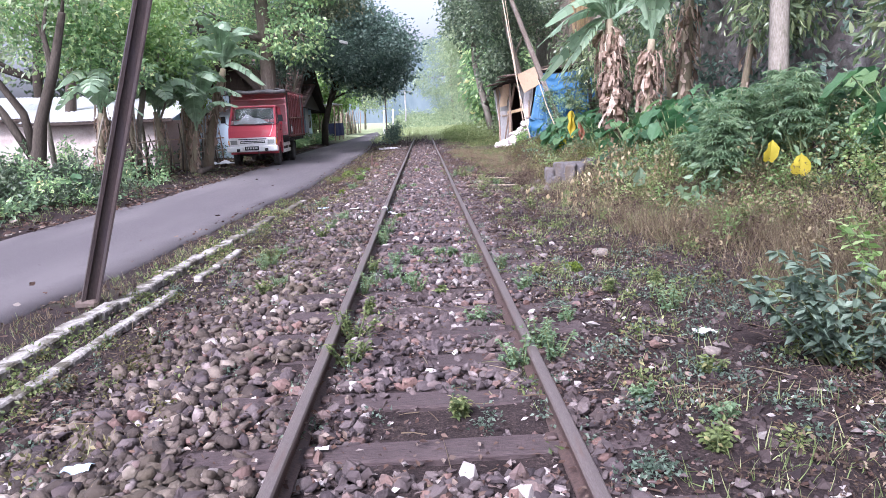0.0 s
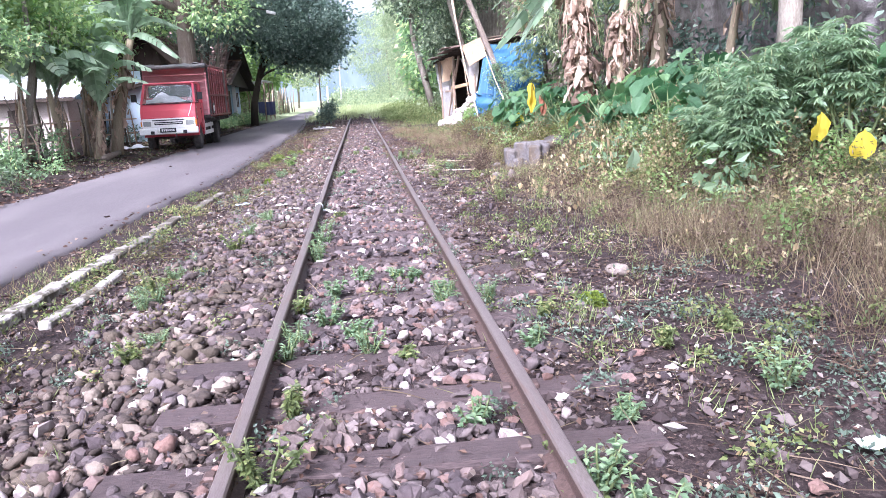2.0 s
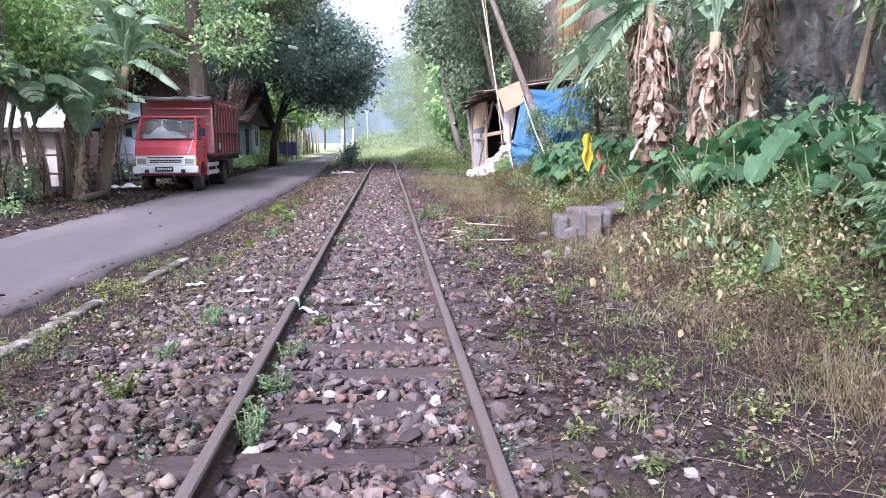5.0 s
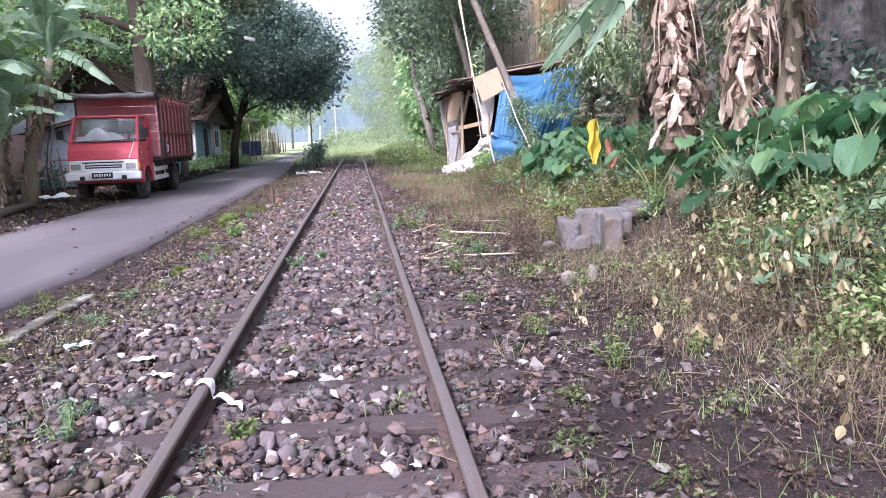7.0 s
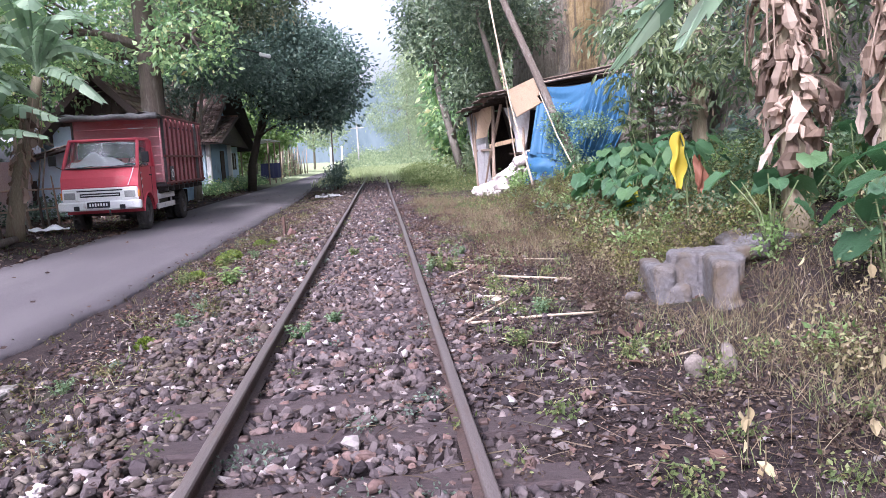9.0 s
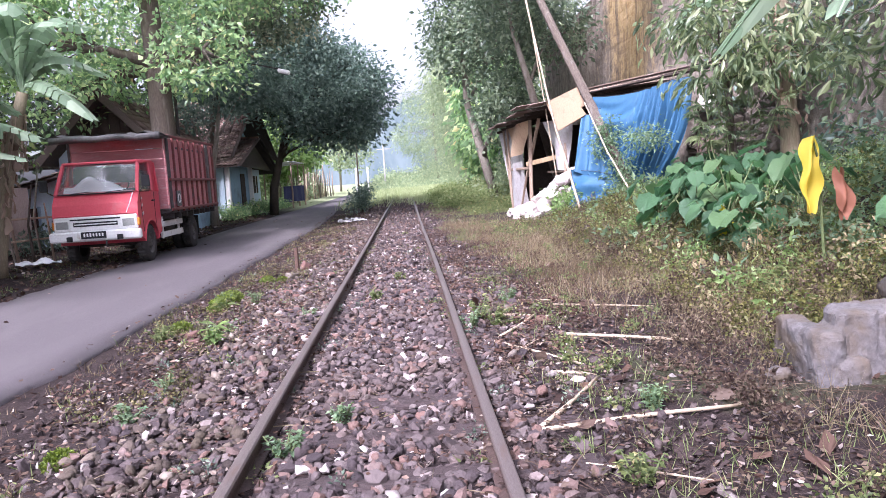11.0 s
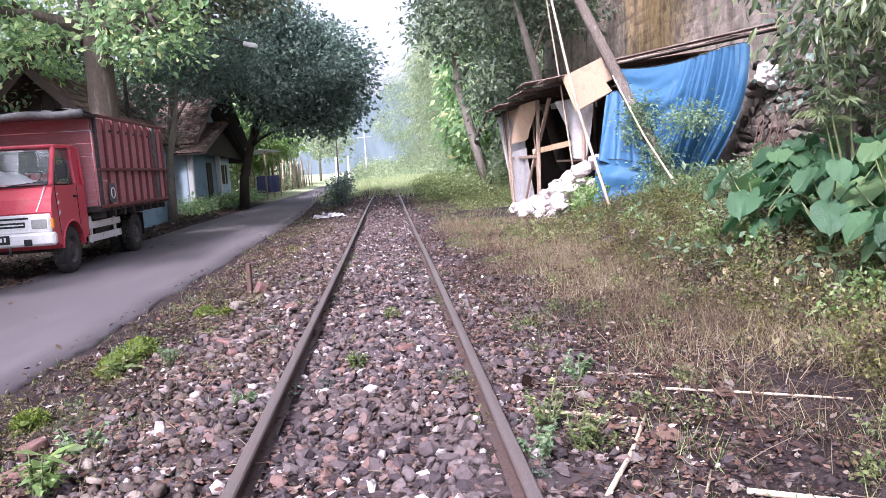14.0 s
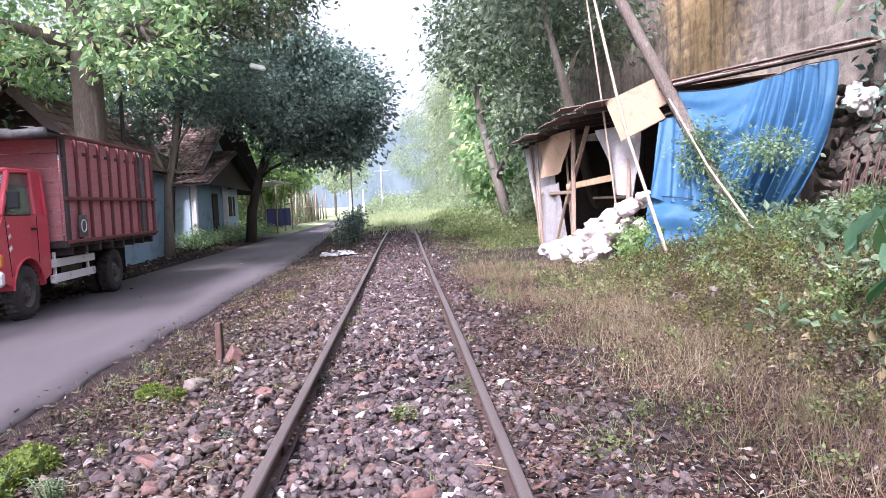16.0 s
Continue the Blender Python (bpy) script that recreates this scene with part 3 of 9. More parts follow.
PC = np.array([0.0, 0.0, 0.0, -0.05, -0.1, -0.2, -0.2, -0.18, -0.1, -0.05, -0.02, -0.02, 0.02, 0.08, 0.12, 0.15, 0.2, 0.4, 0.6, 0.6])


def hz(x, y):
    """Height of the ground at x, y (arrays or numbers)."""
    x, y = np.asarray(x, float), np.asarray(y, float)
    a, b, c = np.interp(x, PX, PA), np.interp(x, PX, PB), np.interp(x, PX, PC)
    s = np.clip((y - 26.5) / 4.0, 0, 1)
    u = np.clip((y - 50.0) / 12.0, 0, 1)
    z = (a * (1 - s) + b * s) * (1 - u) + c * u
    lump = 0.018 * np.sin(2.3 * x + 0.7 * y) * np.sin(1.7 * y - 0.9 * x) + 0.012 * np.sin(5.1 * x - 1.3 * y) * np.sin(4.3 * y + 2.0)
    lump = lump - 0.08 * np.exp(-((x - 2.93) / 0.6) ** 2 - ((y - 15.6) / 0.8) ** 2)
    off = np.interp(x, [-7.0, -6.3, -2.7, -2.2], [1, 0, 0, 1])
    return z + lump * off


def ground_mesh():
    xs = np.concatenate([[-400, -250, -150, -90, -60], np.arange(-40, -14, 2.0), np.arange(-14, -4, 0.4), np.arange(-4, 6, 0.13), np.arange(6, 12, 0.5), np.arange(12, 40, 4.0), [60, 120, 250, 400]])
    ys = np.concatenate([[-300, -120, -50, -25], np.arange(-12, 0, 0.8), np.arange(0, 32, 0.14), np.arange(32, 62, 0.35), np.arange(62, 110, 2.0), [120, 140, 180, 250, 400, 800]])
    X, Y = np.meshgrid(xs, ys)
    Z = hz(X, Y)
    near = (np.abs(X - 1) < 5) & (Y > -1) & (Y < 34) & (X > -2.5)
    Z = Z + np.where(near, np.random.default_rng(3).normal(size=Z.shape) * 0.006, 0)
    nx, ny = len(xs), len(ys)
    i, j = np.meshgrid(np.arange(nx - 1), np.arange(ny - 1))
    k = (j * nx + i).ravel()
    f = np.stack([k, k + 1, k + nx + 1, k + nx], 1)
    return np_mesh("ground", np.stack([X.ravel(), Y.ravel(), Z.ravel()], 1), f, True)


ground = tagged(part("ground", ground_mesh(), M_soil), "brown earth with leaf litter, moss and grass", "ground", kind="structure")


def road_mesh():
    """A narrow asphalt lane with ragged, crumbled edges and real thickness."""
    rng = np.random.default_rng(11)
    ys = np.concatenate([np.arange(-40, 0, 2.0), np.arange(0, 45, 0.12), np.arange(45, 150, 1.0)])
    r = np.interp(ys, RY, RX) + np.convolve(rng.normal(size=len(ys) + 4), np.ones(5) / 5, "valid") * 0.06
    l = np.interp(ys, LY, LX) + np.convolve(rng.normal(size=len(ys) + 4), np.ones(5) / 5, "valid") * 0.1
    cols = np.linspace(0, 1, 9)
    v = []
    for y, a, b in zip(ys, l, r):
        v.append((a - 0.02, y, -0.26))
        for c in cols:
            crown = 0.03 * (1 - (2 * c - 1) ** 2)
            v.append((a + (b - a) * c, y + 0, -0.165 + crown))
        v.append((b + 0.02, y, -0.26))
    w = len(cols) + 2
    k = (np.arange(len(ys) - 1)[:, None] * w + np.arange(w - 1)[None]).ravel()
    return np_mesh("road", np.array(v), np.stack([k, k + 1, k + w + 1, k + w], 1), True)


tagged(part("road", road_mesh(), M_asphalt), "narrow grey asphalt lane with crumbled edges", "road", kind="structure")


# ---- railway ----
RAIL_L, RAIL_R, RAIL_TOP = -0.63, 0.57, 0.04


def rail(x, y0, y1, label):
    """A flat-bottomed rail: rounded head, thin web, wide foot."""
    t = thing("rail", label, "rail", pose(x, 0, 0), "rails of the track")
    prof = [(-0.05, -0.085), (0.05, -0.085), (0.05, -0.077), (0.012, -0.064), (0.008, -0.058), (0.008, 0.0), (0.03, 0.008), (0.031, 0.03), (0.024, 0.039), (0.0, 0.041), (-0.024, 0.039), (-0.031, 0.03), (-0.03, 0.008), (-0.008, 0.0), (-0.008, -0.058), (-0.012, -0.064), (-0.05, -0.077)]
    web, head = MB(), MB()
    ys = list(np.arange(y0, y1, 1.5)) + [y1]
    rng = np.random.default_rng(int(abs(x) * 100))
    off = [0.008 * math.sin(y * 0.31 + x) + 0.0012 * (y - 20) * 0.5 * (1 if y > 30 else 0) for y in ys]
    n = len(prof)
    vs = [(px + o, y, pz) for y, o in zip(ys, off) for px, pz in prof]
    top = {7, 8, 9, 10}
    fw = [(i * n + k, i * n + (k + 1) % n, (i + 1) * n + (k + 1) % n, (i + 1) * n + k) for i in range(len(ys) - 1) for k in range(n) if k not in top]
    ft = [(i * n + k, i * n + (k + 1) % n, (i + 1) * n + (k + 1) % n, (i + 1) * n + k) for i in range(len(ys) - 1) for k in range(n) if k in top]
    web.add(vs, fw + [tuple(range(n))[::-1]])
    used = sorted({i for f in ft for i in f})
    idx = {u: i for i, u in enumerate(used)}
    head.add([vs[u] for u in used], [tuple(idx[i] for i in f) for f in ft])
    part("rail_web", web, M_rail, t, "rusty brown web and foot")
    part("rail_head", head, M_railtop, t, "dull worn running surface")
    # joint plates with bolts
    for y in (9.15, 21.2, 33.4):
        for sgn in (-1, 1):
            plate = MB().box((sgn * 0.02, y, -0.028), (0.022, 0.46, 0.06), None, 0.006)
            pl = part("joint_plate", plate, M_rail, t)
            for k in (-0.15, -0.05, 0.05, 0.15):
                part("bolt", MB().tube([(sgn * 0.03, y + k, -0.028), (sgn * 0.05, y + k, -0.028)], 0.013, 6), M_rail, pl)
    return t


rail(RAIL_L, -8, 62, "rusty steel rail with a dull worn head")
rail(RAIL_R, -8, 62, "rusty steel rail, partly grown over by weeds")

SLEEPER_Y = [3.65 + 0.593 * k for k in range(-8, 60)]


def sleepers():
    rng = np.random.default_rng(5)
    for k, y in enumerate(SLEEPER_Y):
        deep = 0.0 if y < 14.5 else min(0.022, (y - 14.5) * 0.004)
        mb = MB()
        L, W = 2.16 + rng.uniform(-0.06, 0.06), 0.2 + rng.uniform(-0.02, 0.02)
        mb.box((0, 0, -0.07), (L, W, 0.14), None, 0.014)
        for v in range(len(mb.v)):
            p = mb.v[v]
            mb.v[v] = (p[0], p[1] + rng.uniform(-0.006, 0.006), p[2] + rng.uniform(-0.006, 0.004))
        t = thing("sleeper", "weathered brown sleeper sunk in ballast", "sleeper", pose(-0.03 + rng.uniform(-0.03, 0.03), y + rng.uniform(-0.02, 0.02), -0.072 - deep, 0, rng.uniform(-0.4, 0.4), rng.uniform(-1.2, 1.2)), "sleepers of the track")
        part("sleeper_body", mb, M_sleeper, t)
        if y < 26:
            for x in (RAIL_L + 0.03, RAIL_R + 0.03):
                for s in (-1, 1):
                    part("rail_clip", MB().box((x + s * 0.065, rng.uniform(-0.03, 0.03), 0.006), (0.05, 0.06, 0.03), None, 0.008), M_rail, t)


sleepers()

# chamfered rock template
ICO_V, ICO_F = None, None


def ico():
    bm = bmesh.new()
    bmesh.ops.create_icosphere(bm, subdivisions=1, radius=1.0)
    v = np.array([tuple(p.co) for p in bm.verts])
    f = np.array([[q.index for q in fc.verts] for fc in bm.faces])
    bm.free()
    return v, f


ICO_V, ICO_F = ico()
OCT_V = np.array([(1, 0, 0), (-1, 0, 0), (0, 1, 0), (0, -1, 0), (0, 0, 1), (0, 0, -1)], float)
OCT_F = np.array([(0, 2, 4), (2, 1, 4), (1, 3, 4), (3, 0, 4), (2, 0, 5), (1, 2, 5), (3, 1, 5), (0, 3, 5)])


def stones(name, pos, size, rng, flat=0.7, cuts=4, smooth=False, tv=None, tf=None, slim=(0.65, 1.55)):
    """Crushed stones: rounded solids cut by a few random planes, each with its own proportions."""
    tv, tf = (ICO_V, ICO_F) if tv is None else (tv, tf)
    n = len(pos)
    v = tv[None] * (1 + rng.uniform(-0.22, 0.18, (n, len(tv), 1)))
    for _ in range(cuts):
        nrm = rng.normal(size=(n, 3))
        nrm /= np.linalg.norm(nrm, axis=1, keepdims=True)
        over = np.einsum("nkj,nj->nk", v, nrm) - rng.uniform(0.3, 0.7, (n, 1))
        v = v - np.maximum(over, 0)[:, :, None] * nrm[:, None, :]
    pr = rng.uniform(*slim, (n, 1, 3))
    pr[:, :, 2] *= flat
    v = v * pr * size[:, None, None] * 0.55
    tilt = frames_from(rng.normal(size=(n, 3)) * np.array([1, 1, 0.3]), np.tile([0, 0, 1.0], (n, 1)) + rng.normal(size=(n, 3)) * 0.4, rng)
    v = np.einsum("nij,nkj->nki", tilt, v) + pos[:, None, :]
    f = tf[None] + (np.arange(n) * len(tv))[:, None, None]
    return np_mesh(name, v.reshape(-1, 3), f.reshape(-1, 3), smooth)


def bed_points(n, y0, y1, rng):
    """Places on the ballast bed, kept off the rails and mostly off the sleepers."""
    y = rng.uniform(y0, y1, n)
    x = rng.uniform(-2.1, 1.5, n)
    edge = np.clip((np.abs(x + 0.25) - np.interp(y, [3, 6, 13], [1.25, 1.0, 0.85])) / np.where(x < 0, 0.7, 0.9), 0, 1)
    keep = rng.uniform(0, 1, n) > edge * np.where(x < 0, np.interp(y, [3, 6, 13], [0.6, 0.9, 0.92]), 0.85)
    for rx in (RAIL_L, RAIL_R):
        keep &= np.abs(x - rx) > 0.062
    k = np.round((y - 3.65) / 0.593)
    on = (np.abs(y - (3.65 + 0.593 * k)) < 0.125) & (np.abs(x + 0.03) < 1.1)
    keep &= ~on | (rng.uniform(0, 1, n) < np.interp(y, [0, 6, 12, 15, 18, 30], [0.25, 0.12, 0.12, 0.35, 0.75, 0.95]))
    # bare earth patches between the rails near the start
    bare = (np.abs(x - 0.15) < 0.45) & (np.abs(y - 3.2) < 0.38)
    keep &= ~bare
    bare2 = (x > 0.75) & (y < 5.2)
    keep &= ~bare2 | (rng.uniform(0, 1, n) < 0.15)
    keep &= (x < 0.82) | (rng.uniform(0, 1, n) < np.interp(y, [8, 18, 24], [0.15, 0.2, 0.45]))
    return x[keep], y[keep]


def ballast():
    rng = np.random.default_rng(21)
    bed = thing("ballast", "bed of crushed purplish-grey track stones", "ballast", kind="structure")
    for n, y0, y1, s0, s1 in ((52000, 1.2, 22.0, 0.034, 0.085), (17000, 22.0, 34.0, 0.035, 0.09), (6500, 34.0, 60.0, 0.055, 0.11)):
        x, y = bed_points(n, y0, y1, rng)
        s = s0 + (s1 - s0) * rng.uniform(0, 1, len(x)) ** 1.9
        big = (x < -0.8) & (y < 8)
        s = np.where(big, s * 1.1, s)
        rim = np.minimum(np.abs(x - RAIL_L), np.abs(x - RAIL_R)) < 0.12
        z = hz(x, y) + s * rng.uniform(0.02, 0.5, len(x)) * np.where(rim, 0.35, 1.0)
        pos = np.stack([x, y, z], 1)
        pick = rng.uniform(0, 1, len(x))
        cob = (x < -0.75) & (pick < np.where(y < 9, 0.7, 0.4))
        worn = ~cob & (pick > 0.85)
        chip = ~cob & ~worn
        tpl = (ICO_V, ICO_F) if y0 < 20 else (OCT_V, OCT_F)
        part("stones", stones("stones", pos[chip], s[chip], rng, 0.7, 4, False, *tpl), M_stone, bed, "angular broken stones")["kind"] = "stuff"
        part("stones", stones("stones", pos[worn], s[worn], rng, 0.72, 3, True), M_stone, bed)["kind"] = "stuff"
        part("cobbles", stones("cobbles", pos[cob], s[cob] * 1.05, rng, 0.62, 3, True), M_cobble, bed, "worn brown cobbles")["kind"] = "stuff"
    # fine gravel beside the bed and crumbs between the stones
    for x0, x1, n, mat, big in ((0.66, 1.6, 12000, M_crumb, 0.06), (1.3, 2.7, 9000, M_crumb, 0.05), (-2.7, -1.2, 15000, M_crumb, 0.05), (-2.0, 1.2, 12000, M_stone, 0.02)):
        x, y = rng.uniform(x0, x1, n), rng.uniform(1.0, 32.0, n)
        ok = np.sin(2.9 * x + y) * np.sin(1.9 * y - 2 * x) + 0.7 * rng.normal(size=n) > -0.15
        ok &= (np.abs(x - RAIL_L) > 0.06) & (np.abs(x - RAIL_R) > 0.06)
        x, y = x[ok], y[ok]
        s = 0.016 + big * rng.uniform(0, 1, len(x)) ** 2.0
        part("gravel", stones("gravel", np.stack([x, y, hz(x, y) + 0.2 * s], 1), s, rng, 0.7, 2, False, OCT_V, OCT_F), mat, bed)["kind"] = "stuff"
    # the nearest stones one by one
    shared = []
    for k in range(14):
        shared.append(stones("stone", np.zeros((1, 3)), np.array([1.0]), rng, 0.75, 4, k % 2 == 0))
        shared[-1].materials.append(M_stone1)
    c = 0
    while c < 290:
        x, y = bed_points(1, 5.8, 12.5, rng)
        if len(x) == 0:
            continue
        s = rng.uniform(0.06, 0.1)
        part("stone", shared[c % 14], None, bed, "", False, Matrix.LocRotScale((x[0], y[0], float(hz(x[0], y[0])) + s * 0.25), Euler((0, 0, rng.uniform(0, 6.3))), (s, s, s)))
        c += 1


# ---- kerbs beside the lane ----
def kerb(name, label, pts, w, top, seed, gaps, mat=None):
    """A low whitewashed edge of cast blocks, chipped and partly sunk."""
    rng = np.random.default_rng(seed)
    t = thing(name, label, "kerb", pose(pts[0][0], pts[0][1], -0.2), "low kerbs beside the lane")
    py, px = [p[1] for p in pts], [p[0] for p in pts]
    y = pts[0][1]
    while y < pts[-1][1]:
        L = rng.uniform(0.55, 0.9)
        if any(a < y + L / 2 < b for a, b in gaps) or rng.uniform() < 0.04:
            y += L
            continue
        xa, xb = np.interp(y, py, px), np.interp(y + L, py, px)
        a = Vector((xa - pts[0][0], y - pts[0][1], 0))
        b = Vector((xb - pts[0][0], y + L - 0.015 - pts[0][1], 0))
        mb = MB()
        q = (b - a).to_track_quat("Y", "Z").to_matrix()
        h = top + 0.2 + rng.uniform(-0.015, 0.015)
        a.x += rng.uniform(-0.01, 0.01)
        n = 5
        for i in range(n):
            pa, pb = a.lerp(b, i / n), a.lerp(b, (i + 1) / n)
            mid = (pa + pb) / 2
            mb.box((mid.x + rng.uniform(-0.006, 0.006), mid.y, h / 2 - 0.06 + rng.uniform(-0.006, 0.005)), (w * rng.uniform(0.88, 1.06), (pb - pa).length + 0.004, h + 0.12), q, 0.014)
        part("kerb_block", mb, mat or M_whitewash, t)
        y += L
    return t


kerb("kerb", "broken whitewashed concrete kerb with moss", [(-2.95, -3), (-2.84, 5), (-2.72, 8), (-2.66, 9.6)], 0.15, -0.135, 3, [])
kerb("kerb", "grimy sunken kerb with only traces of whitewash", [(-2.66, 9.7), (-2.56, 12.6), (-2.45, 14.6)], 0.14, -0.155, 5, [(12.6, 13.4)], M_oldkerb)
kerb("kerb", "thin whitewashed kerb, dark earth at its foot", [(-2.62, -3), (-2.47, 4.2), (-2.4, 7), (-2.33, 8.4)], 0.1, -0.155, 4, [(6.9, 7.3)])


# ---- truck ----
M_red = rough_mat("faded_red_paint", lin(0.5, 0.055, 0.075), lin(0.6, 0.08, 0.105), lin(0.52, 0.14, 0.15), 2.2, 30.0, 0.42, 0.0, 0.06, 0.002, 0.4)
M_redwood = rough_mat("worn_red_boards", lin(0.34, 0.125, 0.13), lin(0.47, 0.215, 0.215), lin(0.4, 0.27, 0.26), 3.5, 25.0, 0.75, 0.0, 0.3, 0.004, 0.25, stretch=(1, 0.5, 5))
M_darkmetal = rough_mat("grimy_dark_steel", lin(0.03, 0.026, 0.026), lin(0.085, 0.075, 0.07), lin(0.1, 0.075, 0.06), 4.0, 30.0, 0.65, 0.3, 0.3, 0.003)
M_railred = rough_mat("dark_red_steel_frame", lin(0.11, 0.03, 0.03), lin(0.2, 0.06, 0.055), lin(0.08, 0.06, 0.055), 4.0, 30.0, 0.6, 0.1, 0.2, 0.003)
M_tyre = rough_mat("dusty_tyre_rubber", lin(0.025, 0.023, 0.022), lin(0.06, 0.055, 0.05), lin(0.1, 0.085, 0.07), 5.0, 50.0, 0.85, 0.0, 0.3, 0.004)
M_rim = rough_mat("dirty_wheel_steel", lin(0.06, 0.055, 0.05), lin(0.14, 0.125, 0.115), None, 5.0, 40.0, 0.6, 0.3, 0.2, 0.003)
M_white = rough_mat("chipped_white_paint", lin(0.62, 0.6, 0.58), lin(0.78, 0.77, 0.74), lin(0.4, 0.33, 0.28), 5.0, 30.0, 0.5, 0.0, 0.1, 0.002, stain=(0.6, 0.75))
M_cloth = rough_mat("white_cloth", lin(0.68, 0.68, 0.7), lin(0.82, 0.82, 0.82), None, 6.0, 30.0, 0.9, 0.0, 0.4, 0.01)
M_black = rough_mat("black_plastic", lin(0.012, 0.012, 0.013), lin(0.03, 0.03, 0.032), None, 6.0, 40.0, 0.55)
M_plate = rough_mat("dark_number_plate", lin(0.012, 0.012, 0.014), lin(0.025, 0.025, 0.028), None, 6.0, 40.0, 0.45)
M_tarpgrey = rough_mat("grey_tarpaulin", lin(0.06, 0.058, 0.056), lin(0.12, 0.115, 0.11), lin(0.19, 0.18, 0.175), 3.0, 20.0, 0.7, 0.0, 0.4, 0.01)
M_lens = rough_mat("headlamp_glass", lin(0.22, 0.22, 0.21), lin(0.36, 0.36, 0.34), None, 5.0, 40.0, 0.15, 0.0, 0.1, 0.001, 0.6)
M_amber = rough_mat("amber_lens", lin(0.6, 0.2, 0.03), lin(0.7, 0.28, 0.05), None, 5.0, 40.0, 0.25, 0.0, 0.1, 0.001, 0.5)
M_glass = glass_mat("window_glass", lin(0.85, 0.88, 0.88))


def wheel(t, x, y, r, w, outer):
    """Tyre with tread blocks and a dished steel rim; outer: +1 or -1 for the side that shows."""
    prof = [(r * 0.56, -w / 2), (r * 0.8, -w / 2 - 0.01), (r * 0.95, -w / 2 + 0.015), (r, -w / 2 + 0.05), (r, w / 2 - 0.05), (r * 0.95, w / 2 - 0.015), (r * 0.8, w / 2 + 0.01), (r * 0.56, w / 2)]
    tyre = MB().lathe(prof, 28, (0, 0, 0), "x")
    for k in range(28):
        a = 2 * math.pi * k / 28
        rot = Matrix.Rotation(a, 3, "X")
        c = rot @ Vector((0, r + 0.002, 0))
        for sx in (-1, 1):
            tyre.box((sx * w * 0.24, c.y, c.z), (w * 0.4, 0.016, r * 0.13), rot, 0.003)
    wob = thing("wheel", "", "", pose(x, y, r))
    wob.parent = t
    part("tyre", tyre, M_tyre, wob, "dusty black tyre", True)
    o = outer
    rim = MB().lathe([(r * 0.57, o * w * 0.5), (r * 0.53, o * w * 0.42), (r * 0.5, o * w * 0.25), (r * 0.34, o * w * 0.22), (r * 0.28, o * w * 0.42), (r * 0.12, o * w * 0.46), (0.001, o * w * 0.46)], 24, (0, 0, 0), "x")
    for k in range(6):
        a = 2 * math.pi * k / 6
        rim.tube([(o * w * 0.4, r * 0.22 * math.cos(a), r * 0.22 * math.sin(a)), (o * w * 0.53, r * 0.22 * math.cos(a), r * 0.22 * math.sin(a))], 0.014, 6)
    part("rim", rim, M_rim, wob, "grimy steel rim", True)
    return wob


def text_bars(parent, name, material, x0, x1, y, z0, z1, n, seed):
    """Unreadable characters as plain bars."""
    rng = np.random.default_rng(seed)
    w = (x1 - x0) / n
    for i in range(n):
        part(name, MB().box((x0 + (i + 0.5) * w, y, (z0 + z1) / 2), (w * 0.55, 0.004, (z1 - z0) * rng.uniform(0.8, 1.0)), None, 0.001), material, parent)


